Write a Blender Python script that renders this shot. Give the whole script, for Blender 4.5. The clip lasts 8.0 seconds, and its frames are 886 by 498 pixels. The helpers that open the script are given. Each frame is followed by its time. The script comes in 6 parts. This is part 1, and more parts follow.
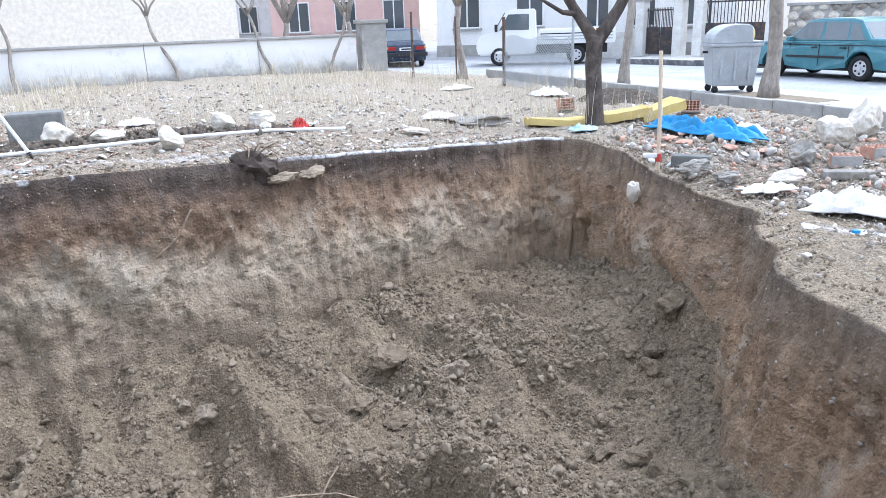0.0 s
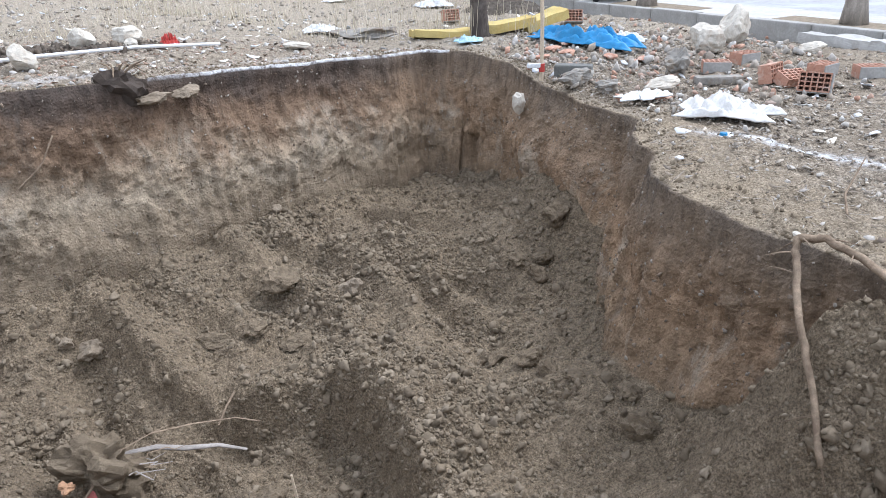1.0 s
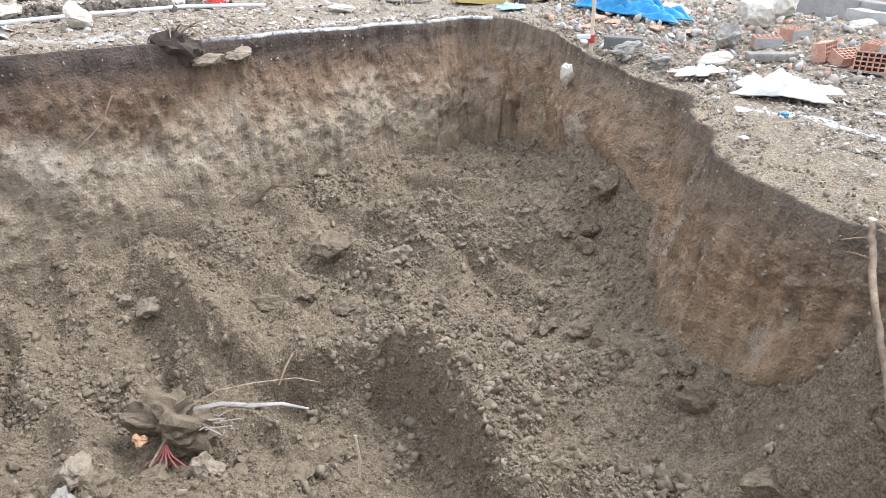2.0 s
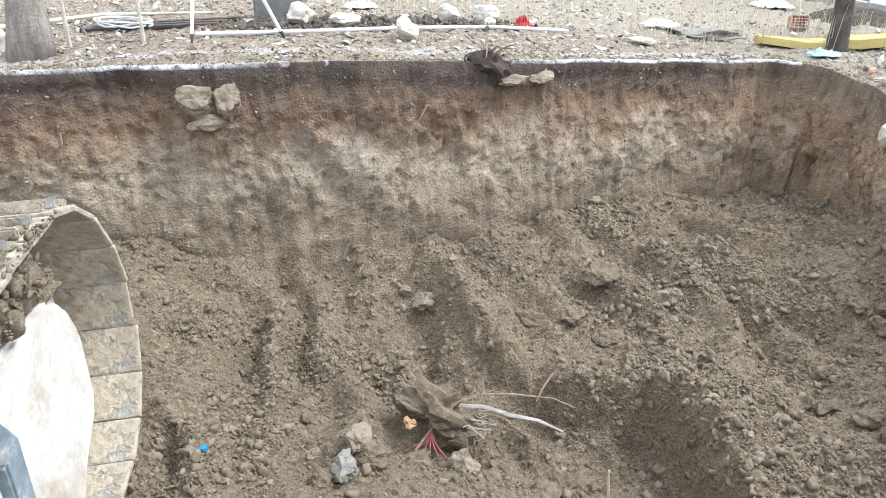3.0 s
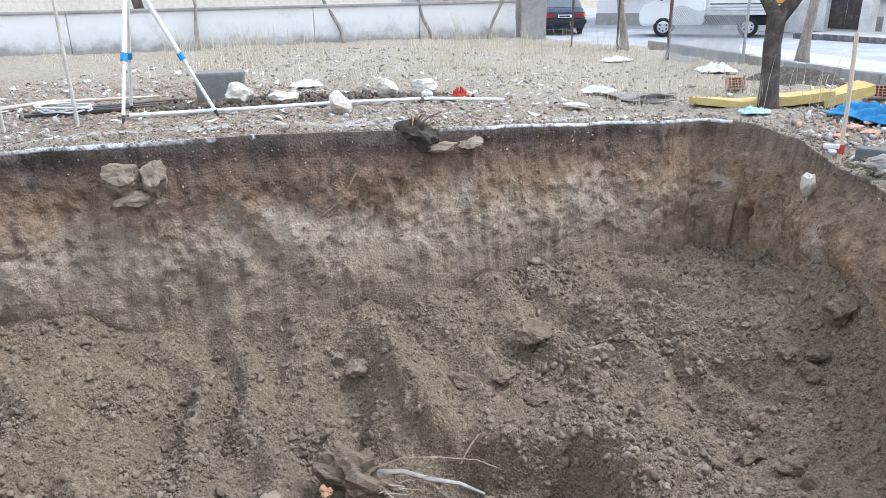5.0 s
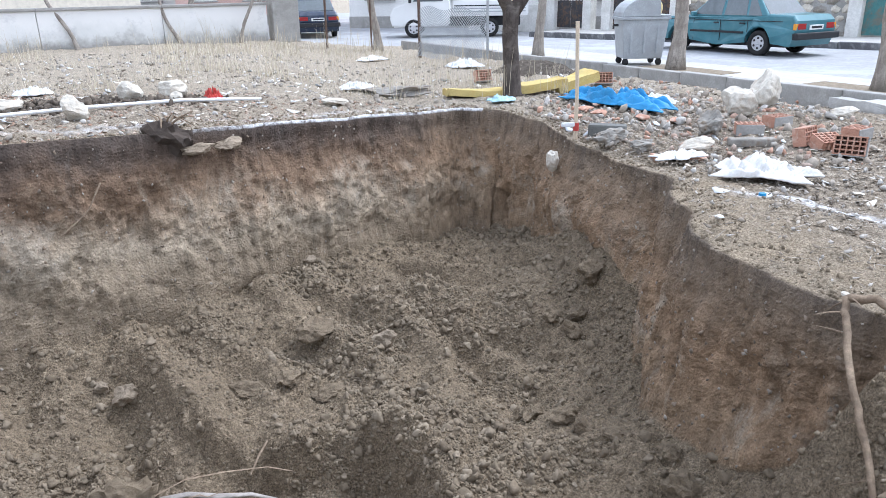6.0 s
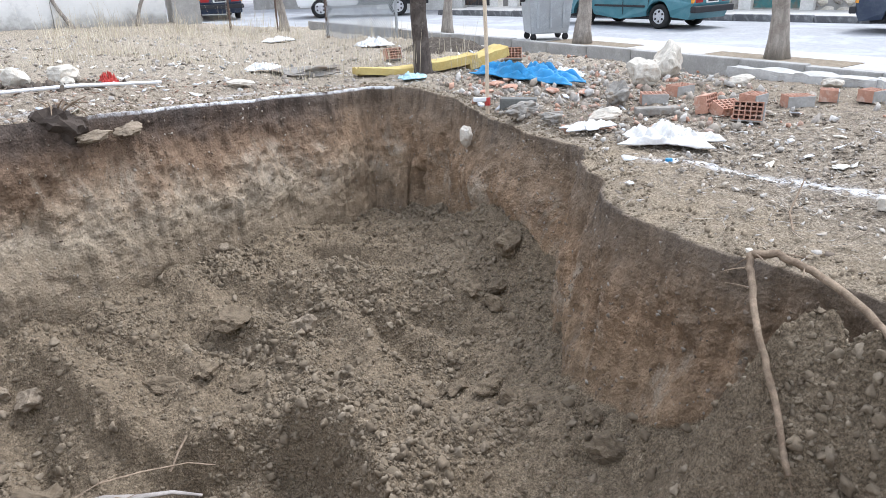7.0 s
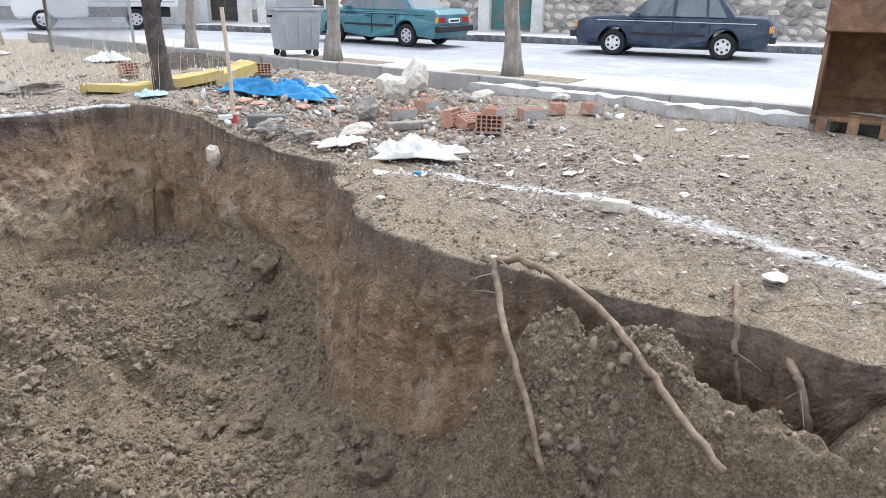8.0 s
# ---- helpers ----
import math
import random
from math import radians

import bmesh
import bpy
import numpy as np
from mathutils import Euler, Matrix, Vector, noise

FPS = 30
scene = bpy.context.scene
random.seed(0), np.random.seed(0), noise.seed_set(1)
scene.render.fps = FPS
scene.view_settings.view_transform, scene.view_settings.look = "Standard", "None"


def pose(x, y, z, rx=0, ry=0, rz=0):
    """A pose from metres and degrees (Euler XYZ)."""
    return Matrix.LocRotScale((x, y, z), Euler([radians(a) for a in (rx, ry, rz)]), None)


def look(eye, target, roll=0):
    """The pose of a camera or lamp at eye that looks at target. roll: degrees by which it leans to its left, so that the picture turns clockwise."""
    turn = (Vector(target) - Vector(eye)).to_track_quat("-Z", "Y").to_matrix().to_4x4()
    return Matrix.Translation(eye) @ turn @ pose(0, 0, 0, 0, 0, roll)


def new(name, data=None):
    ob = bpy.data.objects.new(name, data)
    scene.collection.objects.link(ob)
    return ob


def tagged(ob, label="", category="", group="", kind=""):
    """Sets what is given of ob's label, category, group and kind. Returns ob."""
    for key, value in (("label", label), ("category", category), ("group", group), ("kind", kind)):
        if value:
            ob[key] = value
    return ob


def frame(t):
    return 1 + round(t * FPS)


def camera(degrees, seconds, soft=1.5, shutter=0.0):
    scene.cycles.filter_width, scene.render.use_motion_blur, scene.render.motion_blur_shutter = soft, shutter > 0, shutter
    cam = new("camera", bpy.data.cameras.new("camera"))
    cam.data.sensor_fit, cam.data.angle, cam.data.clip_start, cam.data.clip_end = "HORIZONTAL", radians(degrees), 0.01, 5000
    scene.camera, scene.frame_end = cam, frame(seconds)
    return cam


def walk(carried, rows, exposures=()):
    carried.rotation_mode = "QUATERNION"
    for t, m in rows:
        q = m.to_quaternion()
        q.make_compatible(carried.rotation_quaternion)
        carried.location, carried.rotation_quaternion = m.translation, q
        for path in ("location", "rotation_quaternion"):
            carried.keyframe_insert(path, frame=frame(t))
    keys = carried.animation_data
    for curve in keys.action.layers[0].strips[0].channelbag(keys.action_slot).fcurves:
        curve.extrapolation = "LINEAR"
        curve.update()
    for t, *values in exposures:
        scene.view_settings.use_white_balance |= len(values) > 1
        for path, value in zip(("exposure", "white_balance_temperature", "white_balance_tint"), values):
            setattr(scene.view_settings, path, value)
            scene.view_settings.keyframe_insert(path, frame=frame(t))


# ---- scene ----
cam = camera(62.6, 8.0, 0.8)

# The camera and its walk: seconds, eye, target, roll.
PATH = [
    (0, (0.111, 0.004, 1.662), (0.074, 1.911, 1.061), -2.0),
    (0.5, (0.153, 0.01, 1.654), (0.251, 1.898, 1.001), -2.2),
    (1, (0.171, 0.019, 1.627), (0.404, 1.83, 0.81), -1.8),
    (1.2, (0.188, 0.04, 1.615), (0.448, 1.81, 0.721), -1.4),
    (2.3, (-0.404, -0.018, 1.792), (-0.287, 1.761, 0.885), 1.2),
    (2.5, (-0.471, -0.035, 1.826), (-0.493, 1.768, 0.961), 1.4),
    (3, (-0.71, -0.105, 1.866), (-1.106, 1.65, 0.993), 1.4),
    (3.5, (-0.77, -0.197, 1.876), (-1.433, 1.47, 0.992), 1.8),
    (4, (-0.817, -0.167, 1.962), (-1.546, 1.483, 1.098), 1.2),
    (4.2, (-0.801, -0.149, 2.001), (-1.542, 1.502, 1.149), 0.8),
    (5.3, (0.095, -0.009, 1.674), (-0.012, 1.889, 1.055), -1.5),
    (5.5, (0.06, -0.005, 1.648), (0.15, 1.9, 1.046), -1.4),
    (6, (0.021, -0.009, 1.618), (0.211, 1.865, 0.946), -1.0),
    (6.5, (0.051, 0.011, 1.588), (0.318, 1.871, 0.905), -2.6),
    (7, (0.052, 0.032, 1.559), (0.452, 1.853, 0.837), -1.6),
    (7.5, (0.119, 0.061, 1.555), (0.772, 1.816, 0.851), 0.1),
    (8, (0.231, 0.14, 1.514), (1.209, 1.746, 0.831), 0.8),
]
walk(cam, [(t, look(eye, target, roll)) for t, eye, target, roll in PATH],
     [(0.0, 1.62, 5420, 10), (0.5, 1.2, 5570, 10), (1.0, 1.3, 5750, 10), (2.5, 1.8, 5880, 8), (3.0, 1.72, 5880, 6), (3.5, 1.45, 5900, 6), (4.0, 1.4, 5880, 5), (5.5, 1.38, 5520, 10), (6.5, 1.38, 5760, 10), (8.0, 1.38, 5950, 10)])

# ---- light ----
world = bpy.data.worlds.new("overcast_sky")
scene.world = world
world.use_nodes = True
_nt = world.node_tree
_sky = _nt.nodes.new("ShaderNodeTexSky")
_sky.sky_type, _sky.sun_disc = "NISHITA", False
_sky.sun_elevation, _sky.sun_rotation = radians(56), radians(66)
_sky.dust_density, _sky.air_density, _sky.ozone_density = 4.0, 1.0, 1.0
_mixsky = _nt.nodes.new("ShaderNodeMix")
_mixsky.data_type = "RGBA"
_mixsky.inputs[0].default_value = 0.75
_mixsky.inputs[7].default_value = (8.2, 8.3, 8.6, 1)
_nt.links.new(_sky.outputs[0], _mixsky.inputs[6])
_nt.links.new(_mixsky.outputs[2], _nt.nodes["Background"].inputs[0])
_nt.nodes["Background"].inputs[1].default_value = 0.102
sun_data = bpy.data.lights.new("sun", "SUN")
sun_data.energy, sun_data.angle, sun_data.color = 1.25, radians(24), (1.0, 0.98, 0.95)
sun = new("sun", sun_data)
sun.matrix_world = look((0, 0, 30), (-11, -5, 12))


# ---- helpers for building ----
def hash3(ix, iy, iz, seed):
    h = (ix * 374761393 + iy * 668265263 + iz * 1274126177 + seed * 974634777) & 0xFFFFFFFF
    h = ((h ^ (h >> 13)) * 1103515245) & 0xFFFFFFFF
    h = ((h ^ (h >> 16)) * 2246822519) & 0xFFFFFFFF
    return ((h ^ (h >> 15)) & 0xFFFFFF) / float(0xFFFFFF)


def vnoise(x, y, z=0.0, seed=0):
    """Smooth value noise, -1 to 1, of arrays."""
    x, y = np.asarray(x, float), np.asarray(y, float)
    z = np.zeros_like(x) + z
    i, j, k = (np.floor(a).astype(np.int64) for a in (x, y, z))
    u, v, w = x - i, y - j, z - k
    u, v, w = (a * a * (3 - 2 * a) for a in (u, v, w))
    out = 0
    for di, fu in ((0, 1 - u), (1, u)):
        for dj, fv in ((0, 1 - v), (1, v)):
            for dk, fw in ((0, 1 - w), (1, w)):
                out = out + fu * fv * fw * hash3(i + di, j + dj, k + dk, seed)
    return out * 2 - 1


def fbm(x, y, z=0.0, octaves=4, seed=0, gain=0.5):
    out, a, f = 0, 1.0, 1.0
    for o in range(octaves):
        out = out + a * vnoise(np.asarray(x) * f, np.asarray(y) * f, np.asarray(z) * f, seed + o)
        a, f = a * gain, f * 2.03
    return out


def cells(x, y, seed=0):
    """The distance to the nearest of scattered points, one in each unit cell: crumbly lumps with creases between."""
    x, y = np.asarray(x, float), np.asarray(y, float)
    i, j = np.floor(x).astype(np.int64), np.floor(y).astype(np.int64)
    best = np.full(x.shape, 9.0)
    for di in (-1, 0, 1):
        for dj in (-1, 0, 1):
            px = i + di + hash3(i + di, j + dj, i * 0, seed)
            py = j + dj + hash3(i + di, j + dj, i * 0 + 1, seed)
            best = np.minimum(best, np.hypot(x - px, y - py))
    return best


def sstep(a, b, x):
    t = np.clip((np.asarray(x, float) - a) / (b - a), 0, 1)
    return t * t * (3 - 2 * t)


def rgb(r, g, b):
    return (r, g, b, 1.0)


class Nodes:
    """A small wrapper that builds one material's node tree."""

    def __init__(self, name, rough=0.8, metal=0.0, spec=0.3):
        self.mat = bpy.data.materials.new(name)
        self.mat.use_nodes = True
        self.t = self.mat.node_tree
        self.b = self.t.nodes["Principled BSDF"]
        self.b.inputs["Roughness"].default_value = rough
        self.b.inputs["Metallic"].default_value = metal
        self.b.inputs["Specular IOR Level"].default_value = spec
        self.pos = self.t.nodes.new("ShaderNodeTexCoord").outputs["Object"]

    def put(self, out, inp):
        self.t.links.new(out, inp)

    def noise(self, scale, detail=6, rough=0.6, stretch=None, dist=0.0):
        n = self.t.nodes.new("ShaderNodeTexNoise")
        n.inputs["Scale"].default_value, n.inputs["Detail"].default_value = scale, detail
        n.inputs["Roughness"].default_value, n.inputs["Distortion"].default_value = rough, dist
        if stretch:
            m = self.t.nodes.new("ShaderNodeMapping")
            m.inputs["Scale"].default_value = stretch
            self.put(self.pos, m.inputs[0])
            self.put(m.outputs[0], n.inputs["Vector"])
        else:
            self.put(self.pos, n.inputs["Vector"])
        return n.outputs[0]

    def voro(self, scale, what=0):
        n = self.t.nodes.new("ShaderNodeTexVoronoi")
        n.inputs["Scale"].default_value = scale
        self.put(self.pos, n.inputs["Vector"])
        return n.outputs[what]

    def ramp(self, fac, stops):
        r = self.t.nodes.new("ShaderNodeValToRGB")
        e = r.color_ramp.elements
        while len(e) < len(stops):
            e.new(0.5)
        for el, (p, c) in zip(e, stops):
            el.position = p
            el.color = c if hasattr(c, "__len__") else (c, c, c, 1)
        self.put(fac, r.inputs[0])
        return r.outputs[0]

    def mix(self, fac, a, b, mode="MIX"):
        m = self.t.nodes.new("ShaderNodeMix")
        m.data_type, m.blend_type = "RGBA", mode
        for sock, v in ((m.inputs[0], fac), (m.inputs[6], a), (m.inputs[7], b)):
            if hasattr(v, "is_output"):
                self.put(v, sock)
            else:
                sock.default_value = v
        return m.outputs[2]

    def math(self, op, a, b=0.0):
        m = self.t.nodes.new("ShaderNodeMath")
        m.operation = op
        for sock, v in ((m.inputs[0], a), (m.inputs[1], b)):
            if hasattr(v, "is_output"):
                self.put(v, sock)
            else:
                sock.default_value = v
        return m.outputs[0]

    def attr(self, name):
        a = self.t.nodes.new("ShaderNodeAttribute")
        a.attribute_name = name
        return a.outputs["Fac"]

    def z(self):
        x = self.t.nodes.new("ShaderNodeSeparateXYZ")
        self.put(self.pos, x.inputs[0])
        return x.outputs[2]

    def island(self):
        return self.t.nodes.new("ShaderNodeNewGeometry").outputs["Random Per Island"]

    def each(self):
        return self.t.nodes.new("ShaderNodeObjectInfo").outputs["Random"]

    def color(self, out):
        self.put(out, self.b.inputs["Base Color"])
        return self

    def bump(self, h, strength=0.4, dist=0.02):
        n = self.t.nodes.new("ShaderNodeBump")
        n.inputs["Strength"].default_value, n.inputs["Distance"].default_value = strength, dist
        self.put(h, n.inputs["Height"])
        self.put(n.outputs[0], self.b.inputs["Normal"])
        return self


def plain(name, color, rough=0.7, metal=0.0, vary=0.25, scale=6.0, bump=0.15, dirt=None, spec=0.3, stretch=None, bdist=0.01):
    """A worn surface: colour varied at two scales, dirt patches and fine relief."""
    n = Nodes(name, rough, metal, spec)
    c = np.array(color)
    lo, hi = c * (1 - vary), np.minimum(c * (1 + vary), 0.95)
    a = n.ramp(n.noise(scale, 8, 0.65, stretch), [(0.3, rgb(*lo)), (0.7, rgb(*hi))])
    f = n.ramp(n.noise(scale * 9, 4, 0.6), [(0.35, 0.82), (0.65, 1.0)])
    col = n.mix(1.0, a, f, "MULTIPLY")
    if dirt:
        m = n.ramp(n.noise(scale * 0.6, 9, 0.7, None, 0.6), [(0.48, 0.0), (0.62, 0.85)])
        col = n.mix(m, col, rgb(*dirt))
    n.color(col)
    if bump:
        n.bump(n.noise(scale * 6, 6, 0.65), bump, bdist)
    return n.mat


def thing(name, label, category, at=(0, 0, 0), rz=0.0, group="", kind=""):
    e = new(name)
    e.matrix_basis = pose(*at, 0, 0, rz)
    return tagged(e, label, category, group, kind)


def part(name, bm, material, parent, label="", smooth=False):
    me = bpy.data.meshes.new(name)
    bm.normal_update()
    bm.to_mesh(me)
    bm.free()
    if material:
        me.materials.append(material)
    if smooth:
        me.polygons.foreach_set("use_smooth", [True] * len(me.polygons))
    ob = new(name, me)
    ob.parent = parent
    return tagged(ob, label)


def solo(name, bm, material, label, category, at=(0, 0, 0), rz=0.0, group="", kind="", smooth=False):
    ob = part(name, bm, material, None, "", smooth)
    ob.matrix_basis = pose(*at, 0, 0, rz)
    return tagged(ob, label, category, group, kind)


def box(bm, cx, cy, cz, sx, sy, sz, m=None, bevel=0.0):
    vs = bmesh.ops.create_cube(bm, size=1.0)["verts"]
    bmesh.ops.scale(bm, vec=(sx, sy, sz), verts=vs)
    if bevel:
        es = list({e for v in vs for e in v.link_edges})
        r = bmesh.ops.bevel(bm, geom=es, offset=bevel, segments=2, affect="EDGES", profile=0.6)
        vs = list({v for f in r["faces"] for v in f.verts} | {v for v in vs if v.is_valid})
    t = Matrix.Translation((cx, cy, cz))
    bmesh.ops.transform(bm, matrix=(t @ m) if m else t, verts=vs)
    return vs


def boxed(sx, sy, sz, bevel=0.01, c=(0, 0, 0), m=None):
    bm = bmesh.new()
    box(bm, *c, sx, sy, sz, m, bevel)
    return bm


def tube(bm, pts, radii, sides=8, caps=True):
    """A round bar along points, of changing radius."""
    pts = [Vector(p) for p in pts]
    if not hasattr(radii, "__len__"):
        radii = [radii] * len(pts)
    rings, up = [], Vector((0.13, 0.21, 0.97)).normalized()
    for i, p in enumerate(pts):
        d = (pts[min(i + 1, len(pts) - 1)] - pts[max(i - 1, 0)]).normalized()
        a = d.cross(up)
        if a.length < 0.05:
            a = d.cross(Vector((1, 0, 0)))
        a.normalize()
        b = d.cross(a)
        rings.append([bm.verts.new(p + radii[i] * (math.cos(q) * a + math.sin(q) * b)) for q in (2 * math.pi * k / sides for k in range(sides))])
    for r, s in zip(rings, rings[1:]):
        for k in range(sides):
            bm.faces.new((r[k], r[(k + 1) % sides], s[(k + 1) % sides], s[k]))
    if caps:
        bm.faces.new(list(reversed(rings[0])))
        bm.faces.new(rings[-1])
    return bm


def rod(pts, radii, sides=8):
    return tube(bmesh.new(), pts, radii, sides)


def prism(bm, outline, y0, y1):
    """A solid of an outline in x and z, from y0 to y1."""
    a = [bm.verts.new((x, y0, z)) for x, z in outline]
    b = [bm.verts.new((x, y1, z)) for x, z in outline]
    n = len(outline)
    bm.faces.new(list(reversed(a)))
    bm.faces.new(b)
    for i in range(n):
        bm.faces.new((a[i], a[(i + 1) % n], b[(i + 1) % n], b[i]))
    bmesh.ops.recalc_face_normals(bm, faces=bm.faces)
    return bm


def rock(rng, size, squash=(1, 1, 0.7), detail=2, rough=0.22, flat=0.0):
    """An irregular broken stone with flats, resting near its base."""
    bm = bmesh.new()
    bmesh.ops.create_icosphere(bm, subdivisions=detail, radius=1.0)
    planes = [(Vector((rng.gauss(0, 1), rng.gauss(0, 1), rng.gauss(0, 1))).normalized(), rng.uniform(0.55, 0.9)) for _ in range(9)]
    off = Vector((rng.uniform(0, 50), rng.uniform(0, 50), rng.uniform(0, 50)))
    for v in bm.verts:
        p = v.co.copy()
        for n, d in planes:
            e = p.dot(n) - d
            if e > 0:
                p -= n * e
        p *= 1 + rough * noise.noise(p * 1.7 + off) + 0.45 * rough * noise.noise(p * 4.3 + off) + 0.2 * rough * noise.noise(p * 11 + off)
        v.co = Vector((p.x * squash[0], p.y * squash[1], p.z * squash[2])) * size
    return bm


# ---- the lie of the land ----
RIM = [(-9.5, 2.6), (-8.2, 3.7), (-6.82, 4.73), (-5.34, 5.6), (-3.72, 6.42), (-2.46, 7.27), (-0.86, 8.75), (0.12, 9.62),
       (1.3, 10.45), (1.95, 10.2), (2.3, 9.4), (2.39, 8.12), (2.52, 7.2), (2.78, 6.35), (2.52, 5.4), (2.27, 4.6), (2.36, 3.9),
       (2.56, 3.38), (2.87, 2.84), (3.19, 2.24), (3.4, 1.5), (3.55, 0.6), (3.3, -0.2), (2.2, -0.3), (1.2, 0.3), (0.4, 0.75), (-1.5, 0.95), (-2.1, 1.45),
       (-3.4, 1.5), (-5.0, 0.8), (-8.0, 0.7)]
CENTRE = np.array([-1.0, 4.6])
FAR_A, FAR_B = np.array([-6.82, 4.73]), np.array([1.3, 10.45])
KERB_A, KERB_D, KERB_N = np.array([4.7, 14.4]), np.array([0.392, -0.920]), np.array([0.920, 0.392])


def lot_height(x, y):
    """The level of the ground round the pit: it rises gently away from the street."""
    x, y = np.asarray(x, float), np.asarray(y, float)
    up = 0.40 * sstep(0, 1, (2.0 - x) / 6.0) * sstep(2.6, 4.4, y)
    return up - 0.27 * sstep(-1.1, -1.9, x) * sstep(3.2, 2.2, y)


def lot_rough(x, y):
    return 0.05 * fbm(x * 0.8, y * 0.8, 0, 3, 61) + 0.022 * fbm(x * 5, y * 5, 0, 3, 65)


def lot_z(x, y):
    return float(lot_height(x, y) + lot_rough(x, y))


def seg_dist(x, y, a, b):
    d = b - a
    t = np.clip(((x - a[0]) * d[0] + (y - a[1]) * d[1]) / (d @ d), 0, 1)
    return np.hypot(x - a[0] - t * d[0], y - a[1] - t * d[1])


def blob(x, y, cx, cy, sx, sy, turn=0.0):
    c, s = math.cos(radians(turn)), math.sin(radians(turn))
    u, v = (x - cx) * c + (y - cy) * s, -(x - cx) * s + (y - cy) * c
    return np.exp(-0.5 * ((u / sx) ** 2 + (v / sy) ** 2))


EDGE = [(-3.3, 6.9), (-2.6, 6.35), (-2.0, 6.1), (-1.45, 5.5), (-0.8, 5.15), (-0.1, 5.15), (0.2, 4.9), (0.44, 4.4), (0.5, 3.95), (0.62, 3.4), (0.8, 2.6)]
EDGE_RISE = [0.0, 0.10, 0.20, 0.30, 0.34, 0.42, 0.45, 0.46, 0.46, 0.40, 0.2]


def edge_side(x, y):
    """The distance to the broken edge, positive on its high side, and its rise there."""
    best, side, rise = np.full(np.shape(x), 1e9), np.ones(np.shape(x)), np.zeros(np.shape(x))
    for (a, b, h0, h1) in zip(EDGE, EDGE[1:], EDGE_RISE, EDGE_RISE[1:]):
        dx, dy = b[0] - a[0], b[1] - a[1]
        t = np.clip(((x - a[0]) * dx + (y - a[1]) * dy) / (dx * dx + dy * dy), 0, 1)
        d = np.hypot(x - a[0] - t * dx, y - a[1] - t * dy)
        near = d < best
        best = np.where(near, d, best)
        side = np.where(near, np.sign(dx * (y - a[1]) - dy * (x - a[0])), side)
        rise = np.where(near, h0 + (h1 - h0) * t, rise)
    return best * side, rise


